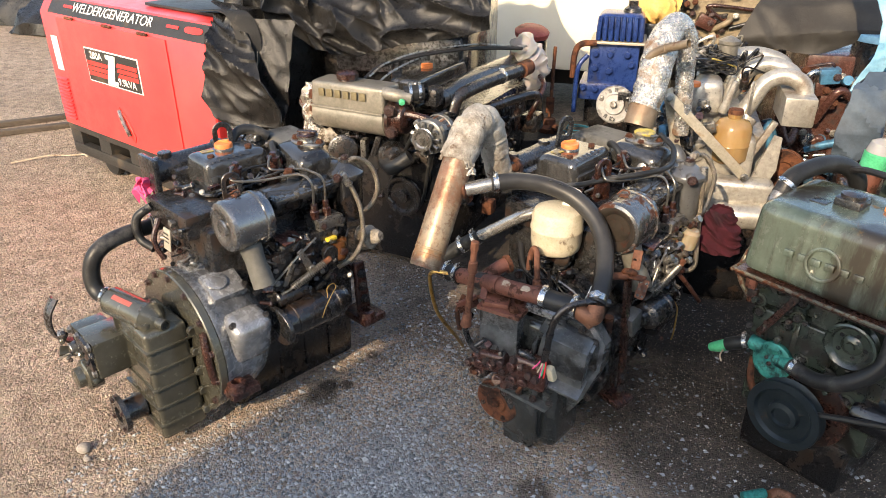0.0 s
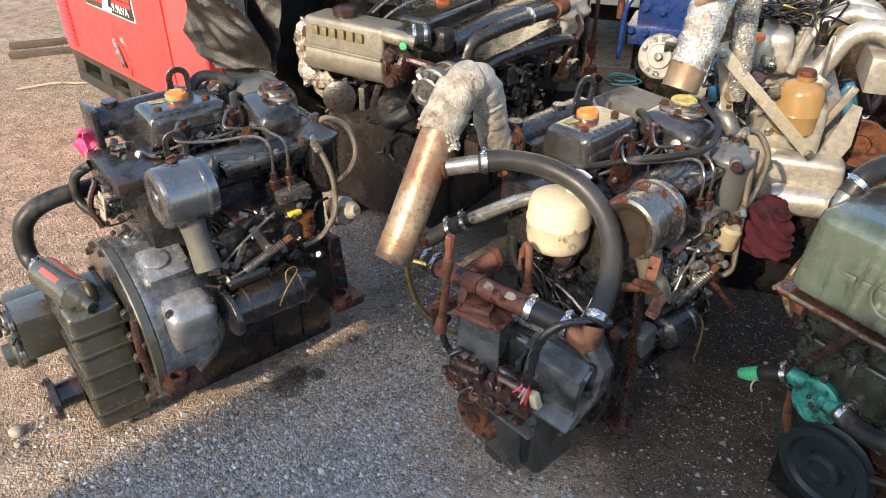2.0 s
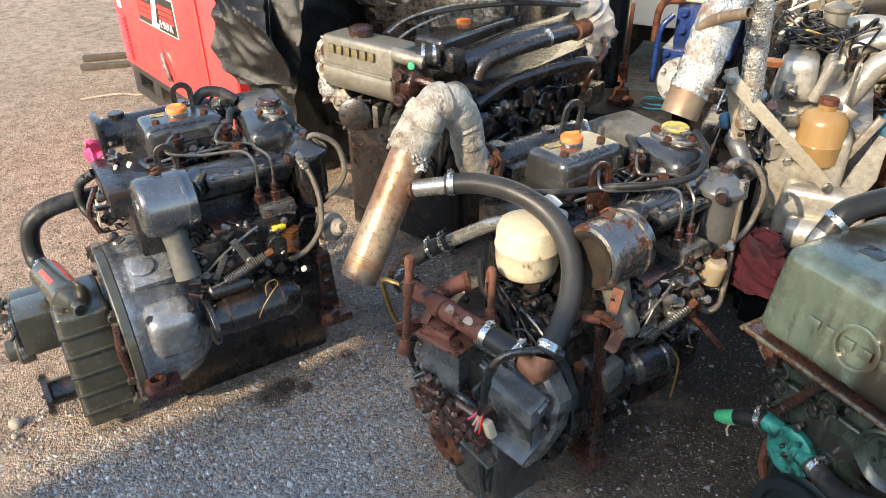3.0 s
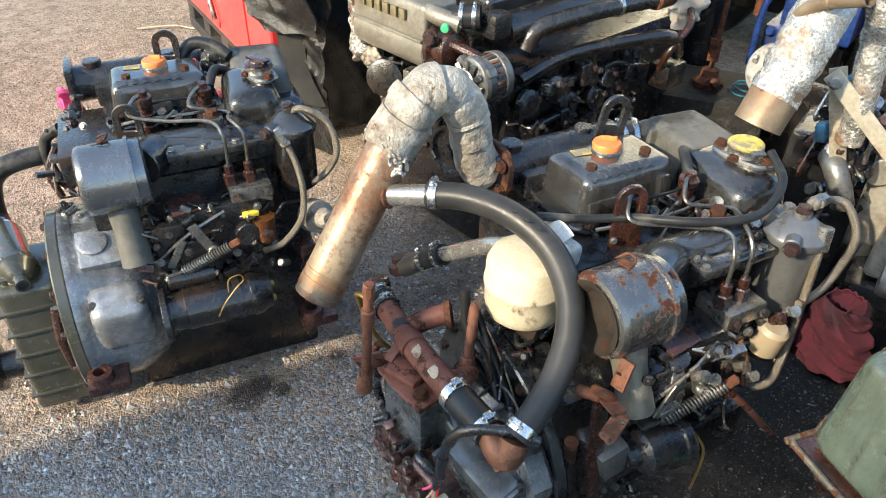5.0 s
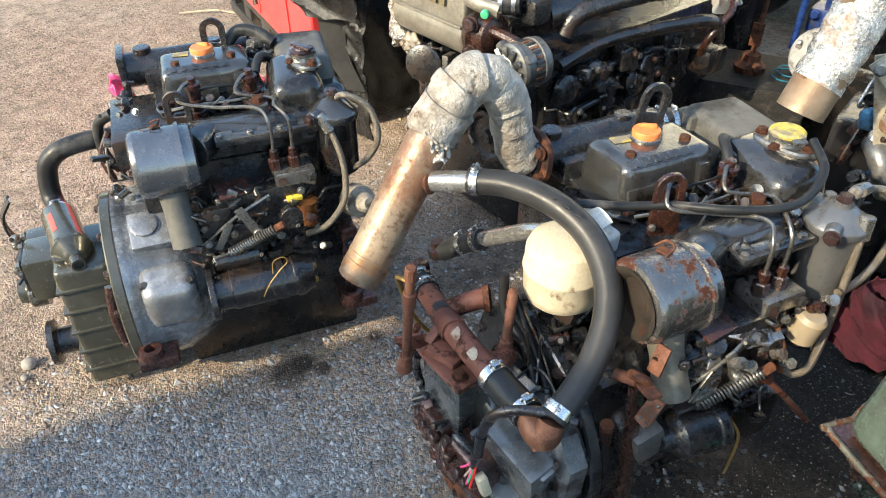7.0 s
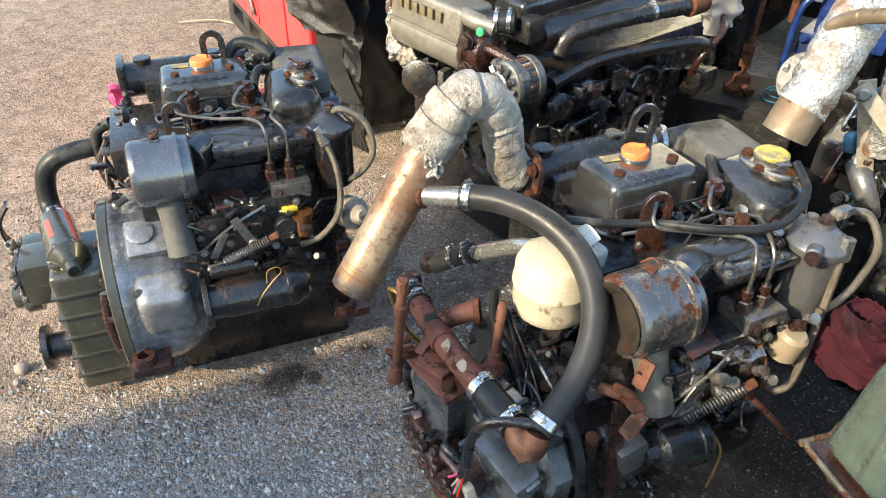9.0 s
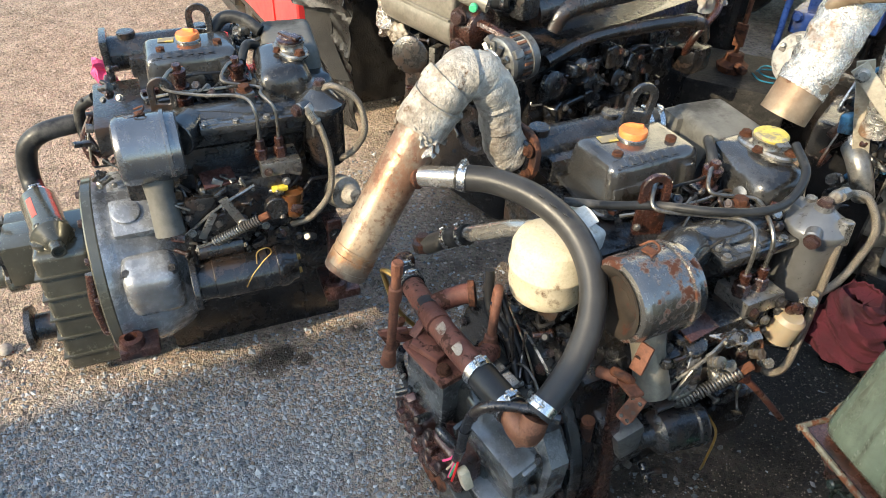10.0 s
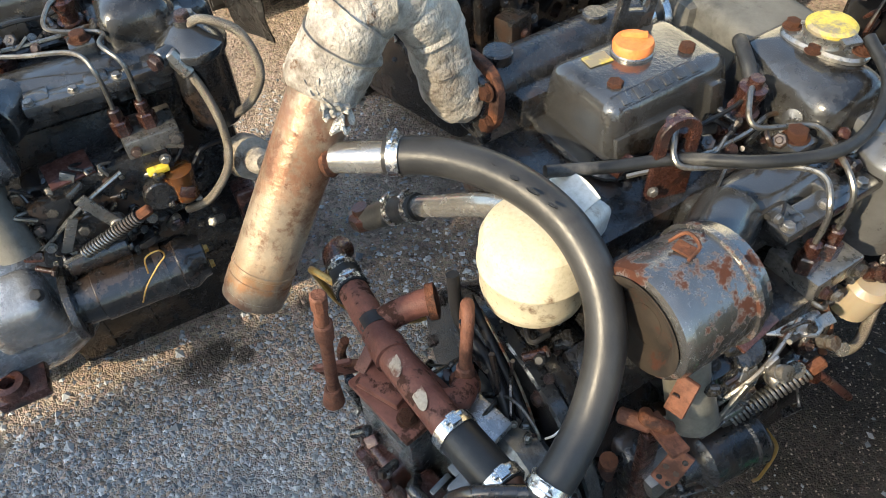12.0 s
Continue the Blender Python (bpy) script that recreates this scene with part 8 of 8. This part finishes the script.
# ---- far machines ----
def blue_engine():
    e = thing("marine_engine", pose(0.74, 3.8, 0, 0, 0, 0), "deep blue marine engine with a finned top cover", "engine", "marine engines in the yard")
    P = lambda n, bm, m, l="": part(n, bm, m, e, l, True)
    P("top_cover", box((0.75, 3.78, 0.71), (0.20, 0.18, 0.10), 0.03, None, None, (0.92, 0.9), 3), "blue", "deep blue finned top cover")
    for i in range(8):
        P("fin", tube([(0.665 + 0.0245 * i, 3.685, 0.658), (0.665 + 0.0245 * i, 3.684, 0.70), (0.668 + 0.0235 * i, 3.69, 0.752)], 0.010, 8), "blue")
    P("gasket_rim", box((0.745, 3.78, 0.648), (0.225, 0.215, 0.012), 0.005), "galv")
    P("engine_block", box((0.735, 3.80, 0.545), (0.205, 0.20, 0.20), 0.01), "blue", "deep blue engine block")
    P("lower_block", box((0.70, 3.80, 0.44), (0.20, 0.24, 0.07), 0.01), "blue")
    P("base", box((0.72, 3.88, 0.2), (0.20, 0.16, 0.42), 0.02), "oily")
    for x, z in ((0.66, 0.60), (0.72, 0.60), (0.79, 0.60), (0.66, 0.54), (0.72, 0.53), (0.62, 0.46), (0.67, 0.455), (0.72, 0.455), (0.77, 0.455), (0.81, 0.56)):
        bolt(e, Vector((x, 3.695 if z > 0.5 else 3.675, z)) - Vector((0.74, 3.8, 0)), (0, -1, 0), 0.012, "blue")
    P("cap", lathe((0.79, 3.78, 0.755), (0, 0, 1), [(0, 0.04), (0.02, 0.035), (0.03, 0.02), (0.05, 0.02), (0.055, 0)], 16), "iron")
    P("pipe", tube([(0.66, 3.68, 0.645), (0.60, 3.67, 0.64), (0.575, 3.67, 0.60), (0.572, 3.67, 0.50)], 0.013, 10), "rust", "rusty bent pipe")
    P("pipe", tube([(0.63, 3.66, 0.60), (0.595, 3.64, 0.54), (0.59, 3.64, 0.36)], 0.010, 10), "blue")


blue_engine()
sk = thing("sack", pose(0.88, 3.98, 0, 0, 0, 0), "dusty orange sack on a dark crate", "sack")
part("crate", box((0, 0, 0.35), (0.2, 0.2, 0.7), 0.01), "oily", sk)
part("sack_body", tube([(-0.06, -0.03, 0.72), (0.0, -0.04, 0.76), (0.07, -0.02, 0.73)], 0.07, 20, wobble=0.4), "bagyellow", sk, "dusty orange sacking")

mt = part("rubber_block", box((0, 0, 0.14), (0.36, 0.30, 0.28), 0.02), "slate")
mt.matrix_world = pose(0.50, 3.62, 0, 0, 0, 12)
tagged(mt, "dark block of rubber matting on the dirt", "block")
rodt = thing("steel_rod", pose(0.495, 3.593, 0.28, 0, 0, 0), "rusty upright steel rod on a knobbly iron foot", "rod")
part("rod", cyl((0, 0, 0.03), (0.006, 0, 0.36), 0.0075, seg=10), "rust", rodt)
part("paddle", box((0.0, -0.004, 0.115), (0.034, 0.012, 0.07), 0.003), "rust", rodt)
part("foot", lathe((0, 0, 0), (0, 0, 1), [(0, 0), (0, 0.045), (0.02, 0.05), (0.035, 0.03), (0.055, 0.028), (0.06, 0)], 9), "rust", rodt, "knobbly rusty foot")
part("lug", cyl((0.02, -0.03, 0.03), (0.055, -0.05, 0.025), 0.013, seg=8), "rust", rodt)
rp = part("rope", tube([(0.56, 3.60, 0.286), (0.60, 3.56, 0.287), (0.66, 3.58, 0.287), (0.69, 3.63, 0.287), (0.63, 3.67, 0.288), (0.57, 3.63, 0.29), (0.61, 3.58, 0.296), (0.67, 3.60, 0.297), (0.65, 3.65, 0.297), (0.58, 3.66, 0.296), (0.57, 3.60, 0.296)], 0.0026, 6), "bluerope")
tagged(rp, "tangle of thin blue rope", "rope")

# cream box body beyond the engines
tr = thing("truck_body", pose(0.45, 5.2, 0, 0, 0, 0), "cream sheet-metal truck body standing beyond the engines", "truck")
part("side_panel", box((-0.13, 0.0, 1.2), (1.52, 1.2, 1.78), 0.02), "panel", tr, "smooth cream side panel")
# black box added for the shade under the panel
part("dark_skirt", box((0.0, 0.1, 0.24), (1.2, 0.9, 0.14), 0.02), "black", tr)
for x in (-0.4, 0.4):
    part("wheel", lathe((x, -0.35, 0.22), (0, 1, 0), [(0, 0), (0, 0.14), (0.02, 0.21), (0.04, 0.22), (0.16, 0.22), (0.18, 0.2), (0.18, 0)], 28), "rubber", tr)
for k, (x, y, r) in enumerate(((0.30, 3.9, 0.05), (0.38, 4.0, 0.05), (0.22, 4.05, 0.05))):
    tagged(part("pipe", tube([(x - 0.25, y + 0.1, r), (x + 0.4, y, r)], r, 18), "rubber"), "thick black hose lying on the dirt", "hose", "hoses on the ground")

rd = thing("steel_drum", pose(0.36, 3.86, 0, 0, 0, 0), "dark steel drum with a worn red lid", "drum")
part("drum", lathe((0, 0, 0), (0, 0, 1), [(0, 0), (0, 0.07), (0.2, 0.07), (0.21, 0.074), (0.22, 0.07), (0.62, 0.07), (0.63, 0)], 28), "oily", rd)
part("lid", lathe((0, 0, 0.63), (0.1, -0.15, 1), [(0, 0), (0, 0.075), (0.02, 0.078), (0.035, 0.06), (0.04, 0)], 28), "redlid", rd, "worn red lid")

# clear bag on the black engine's far end
pb = part("plastic_bag", tube([(0.40, 3.30, 0.70), (0.42, 3.34, 0.66), (0.45, 3.36, 0.60), (0.45, 3.37, 0.52)], 0.06, 22, wobble=0.55, radii=[0.04, 0.065, 0.06, 0.03]), "clearbag")
tagged(pb, "crumpled clear plastic bag over a pipe end", "bag")


def junk_engine(name, base, size, mats, label, seed, n=22):
    """A far heap of engine castings: block, head, pipes and knobs."""
    e = thing(name, pose(*base), label, "engine")
    q = random.Random(seed)
    w, d, h = size
    part("engine_block", box((0, 0, h * 0.42), (w, d, h * 0.84), 0.02), mats[0], e)
    part("cylinder_head", box((0, 0, h * 0.9), (w * 0.8, d * 0.9, h * 0.2), 0.02), mats[0], e)
    for k in range(n):
        c = (q.uniform(-0.5, 0.5) * w, -0.5 * d - q.uniform(-0.01, 0.03), q.uniform(0.25, 0.95) * h)
        m = q.choice(mats)
        s = q.uniform(0.018, 0.06)
        r = q.random()
        if r < 0.4:
            part("casting", box(c, (s * q.uniform(0.6, 1.4), s, s), 0.008, None, pose(0, 0, 0, 0, q.uniform(-25, 25), 0)), m, e)
        elif r < 0.7:
            part("pipe", tube([c, (c[0] + q.uniform(-0.1, 0.1), c[1] - 0.03, c[2] + q.uniform(-0.05, 0.08)), (c[0] + q.uniform(-0.16, 0.16), c[1] - 0.01, c[2] + q.uniform(-0.1, 0.1))], q.uniform(0.005, 0.02), 10), m, e)
        else:
            part("fitting", cyl(c, (c[0], c[1] - s * 0.6, c[2] + 0.01), s * 0.4), m, e)
        bolt(e, (c[0] + 0.02, c[1] - s * 0.5, c[2]), (0, -1, 0.2), 0.010, q.choice(("rust", "steel", "darkrust")))
    return e


junk_engine("scrap_engine", (1.60, 3.62, 0, 0, 0, 0), (0.46, 0.5, 0.70), ("brownoil", "brownoil", "bluesteel", "darkrust", "bluesteel", "chrome"), "brown oily scrap engine with blue fittings", 5, 150)
junk_engine("scrap_engine", (1.30, 4.35, 0, 0, 0, 0), (0.62, 0.4, 0.95), ("ochre", "brownoil", "ochre", "oily", "darkrust"), "ochre and brown scrap engine beyond the others", 9, 120)
cloth("tarpaulin", (50, 40), lambda a, b: bend([(1.18 + 0.44 * a, 3.42, 0.685 + 0.06 * a + 0.018 * math.sin(8 * a)), (1.17 + 0.47 * a, 3.41, 0.74 + 0.05 * a), (1.22 + 0.44 * a, 3.46, 0.83 + 0.04 * a), (1.30 + 0.40 * a, 3.56, 0.92), (1.36 + 0.36 * a, 3.8, 0.99)], b), "greytarp", "stiff grey tarpaulin sagging over scrap engines", 0.035, 3.4, 7.0)
dr = thing("oil_drum", pose(1.66, 3.44, 0, 0, 0, 0), "dark steel drum with a blue lid", "drum")
part("drum", lathe((0, 0, 0), (0, 0, 1), [(0, 0), (0, 0.1), (0.3, 0.1), (0.31, 0.105), (0.32, 0.1), (0.74, 0.1), (0.75, 0.104), (0.75, 0)], 28), "iron", dr)
part("lid", cyl((0, 0, 0.75), (0, 0, 0.775), 0.105), "bluebag", dr, "faded blue lid")
cloth("tarpaulin", (46, 50), lambda a, b: bend([(1.365 + 0.5 * a, 2.60 + 0.05 * a, 0.585 - 0.03 * a + 0.02 * math.sin(7 * a)), (1.36 + 0.52 * a, 2.59, 0.66), (1.385 + 0.52 * a, 2.63, 0.745 + 0.03 * a), (1.45 + 0.48 * a, 2.75, 0.77 + 0.05 * a), (1.48 + 0.5 * a, 3.0, 0.60), (1.48 + 0.5 * a, 3.1, 0.0)], b), "bluetarp", "faded blue-grey tarpaulin thrown over a machine", 0.05, 4.5, 11.0)
cloth("plastic_sheet", (30, 40), lambda a, b: bend([(1.468 + 0.05 * a, 2.98, 0.68), (1.505 + 0.05 * a, 2.97, 0.79), (1.51 + 0.07 * a, 2.98, 0.88), (1.47 + 0.12 * a, 3.02, 0.98), (1.45 + 0.25 * a, 3.15, 1.06)], b), "bluebag", "crumpled pale blue plastic sheet", 0.03, 6.0, 13.0, "plastic sheet")
um = thing("stored_machine", pose(1.70, 2.86, 0, 0, 0, 0), "dark machine stored under a blue tarpaulin", "machine")
part("body", box((0, 0, 0.33), (0.46, 0.26, 0.66), 0.03), "oily", um)
bt = thing("bottle", pose(1.43, 2.475, 0, 0, 0, 0), "green and brown plastic bottle on a rusty block", "bottle")
part("block", box((0.02, 0.03, 0.275), (0.12, 0.12, 0.55), 0.01), "darkrust", bt, "rusty iron block")
part("bottle_body", lathe((0, 0, 0.55), (0.12, 0, 1), [(0, 0), (0, 0.028), (0.05, 0.03), (0.055, 0.03)], 20), "redrust", bt)
part("sleeve", lathe((0.0066, 0, 0.603), (0.12, 0, 1), [(0, 0.029), (0.002, 0.032), (0.045, 0.033), (0.047, 0.03)], 20), "mint", bt, "bright green sleeve")
part("wrap", lathe((0.012, 0, 0.65), (0.12, 0, 1), [(0, 0.031), (0.025, 0.026), (0.035, 0.01), (0.036, 0)], 20), "clearbag", bt)
tb = part("metal_tube", cyl((1.50, 2.50, 0.0), (1.452, 2.49, 0.735), 0.011, seg=16), "steel")
tagged(tb, "plain steel tube leaning upright", "tube")

# maroon rag slumped on a mounting foot
def rag_at(a, b):
    r = 0.016 + 0.015 * b
    t = 2 * math.pi * a
    return Vector((1.098 + 1.5 * r * math.cos(t), 2.385 + 1.2 * r * math.sin(t), 0.490 - 0.105 * b ** 1.6))


cloth("rag", (90, 50), rag_at, "rag", "crumpled maroon rag slumped on a mounting foot", 0.020, 26.0, 2.0, "rag", 0.002)

for k, (x, y, r, zz) in enumerate(((-0.361, 1.637, 0.016, 0.7), (0.64, 1.98, 0.014, 0.8), (-0.33, 1.61, 0.009, 0.6))):
    b = bmesh.new()
    bmesh.ops.create_icosphere(b, subdivisions=2, radius=r)
    for v in b.verts:
        v.co = v.co * (1 + 0.35 * noise.noise(v.co * 60 + Vector((k, 0, 0))))
        v.co.z *= zz
    st = part("stone", b, "palestone")
    st.matrix_world = pose(x, y, r * zz * 0.8, 0, 0, 40 * k)
    tagged(st, "pale rough stone lying on the dirt", "stone", "stones on the dirt")
pot = thing("plastic_scrap", pose(1.215, 1.905, 0, 0, 0, 10), "teal and orange plastic scrap lying on the dirt", "scrap")
part("teal_piece", lathe((0, 0, 0.012), (1, 0.2, 0.1), [(-0.03, 0), (-0.03, 0.011), (0.02, 0.012), (0.025, 0.009), (0.025, 0)], 14), "teal", pot)
part("orange_piece", tube([(0.03, 0.0, 0.012), (0.055, 0.01, 0.012), (0.085, -0.005, 0.01)], 0.011, 10), "copper", pot)

# planks, rope and the far left pile
for k, (x, y, rz, z) in enumerate(((-2.44, 3.93, 42, 0.015), (-2.30, 3.80, 40, 0.015))):
    pl = part("plank", box((0, 0, 0), (0.62, 0.048, 0.028), 0.004), "wood")
    pl.matrix_world = pose(x, y, z, 0, 0, rz)
    tagged(pl, "grey weathered plank lying on the dirt", "plank", "planks on the dirt")
tagged(part("rope", tube([(-2.10, 3.24, 0.012), (-1.98, 3.36, 0.02), (-1.90, 3.40, 0.014), (-1.84, 3.44, 0.012), (-1.80, 3.42, 0.01)], 0.0045, 8), "rope"), "pale frayed rope end on the dirt", "rope")
for k, (x, y, s) in enumerate(((-4.3, 6.4, 0.5), (-5.2, 6.9, 0.7), (-5.9, 7.0, 0.6), (-3.4, 6.9, 0.5))):
    cloth("covered_mound", (24, 20), lambda a, b: Vector((x + s * (2 * a - 1), y + s * (2 * b - 1) * 0.7, 0.5 * s * max(0.0, 1 - (2 * a - 1) ** 4) * max(0.0, 1 - (2 * b - 1) ** 4))), "tarp", "dark covered mound at the far edge of the yard", 0.1, 3.0, 20.0 + k, "mound")


# ---- gravel ----
def gravel():
    rng = np.random.default_rng(4)
    octa = np.array([(1, 0, 0), (-1, 0, 0), (0, 1, 0), (0, -1, 0), (0, 0, 1), (0, 0, -1)], float)
    sides = np.array([(4, 0, 2), (4, 2, 1), (4, 1, 3), (4, 3, 0), (5, 2, 0), (5, 1, 2), (5, 3, 1), (5, 0, 3)])
    base = []
    for k in range(14):
        pts = octa * rng.uniform(0.75, 1.3, (6, 1)) + rng.uniform(-0.28, 0.28, (6, 3))
        base.append((pts * np.array([1, rng.uniform(0.65, 1.0), rng.uniform(0.5, 0.8)]), sides))
    def scatter(name, n, xr, yr, sizes, material, label, clearing=1.02):
        vs, fs, off = [], [], 0
        for i in range(n):
            x, y = rng.uniform(*xr), rng.uniform(*yr)
            dark_here = max(k * (math.hypot(x - ox, y - oy) < r) for ox, oy, r, k in OIL_AND_DARK)
            if rng.random() < dark_here * clearing or noise.noise((x * 2.2, y * 2.2, 5)) < rng.uniform(-0.9, 0.15):
                continue
            # blue-grey stones mostly stop at the shadow's edge, so they tint the shade
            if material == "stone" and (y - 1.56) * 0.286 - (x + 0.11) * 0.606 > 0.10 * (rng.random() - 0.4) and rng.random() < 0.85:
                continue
            p, f = base[rng.integers(14)]
            s = sizes[0] * (sizes[1] / sizes[0]) ** (rng.random() ** 1.8)
            a = rng.uniform(0, 6.283)
            c, d = math.cos(a), math.sin(a)
            q = p * s
            q = np.c_[q[:, 0] * c - q[:, 1] * d + x, q[:, 0] * d + q[:, 1] * c + y, q[:, 2] + ground_height(x, y) + s * 0.10]
            vs.append(q)
            fs.append(f + off)
            off += len(p)
        me = bpy.data.meshes.new(name)
        me.from_pydata(np.concatenate(vs).tolist(), [], np.concatenate(fs).tolist())
        me.materials.append(M[material])
        tagged(new(name, me), label, "gravel", kind="stuff")
    scatter("gravel", 130000, (-0.35, 1.5), (1.15, 2.9), (0.0012, 0.0074), "stone", "loose gravel bits coloured blue-grey for the shaded ground")
    scatter("gravel", 90000, (-2.6, 0.3), (1.4, 4.2), (0.0014, 0.0070), "grit", "loose brown grit on the dirt")
    scatter("gravel", 34000, (0.6, 1.6), (1.4, 2.95), (0.0008, 0.0028), "grit", "fine grit on the oily dirt", 0.35)
    scatter("pebbles", 420, (-0.4, 1.5), (1.2, 2.6), (0.006, 0.012), "stone", "scattered small stones on the dirt")


def stone_material(name, tones):
    m = bpy.data.materials.new(name)
    m.use_nodes = True
    nt = m.node_tree
    b = nt.nodes["Principled BSDF"]
    geo = nt.nodes.new("ShaderNodeNewGeometry")
    col = ramp(nt, geo.outputs["Random Per Island"], list(zip((0.0, 0.3, 0.65, 0.93, 1.0), tones)))
    nt.links.new(col, b.inputs["Base Color"])
    b.inputs["Roughness"].default_value = 0.85
    return m


# stone greys leaned to blue, carrying the cool cast of the shade
M["stone"] = stone_material("mixed blue-grey stones", ((0.085, 0.090, 0.095), (0.175, 0.184, 0.191), (0.27, 0.282, 0.289), (0.36, 0.375, 0.382), (0.52, 0.53, 0.53)))
M["grit"] = stone_material("brown grit", ((0.11, 0.084, 0.064), (0.195, 0.150, 0.113), (0.265, 0.208, 0.160), (0.33, 0.265, 0.210), (0.44, 0.37, 0.305)))
gravel()
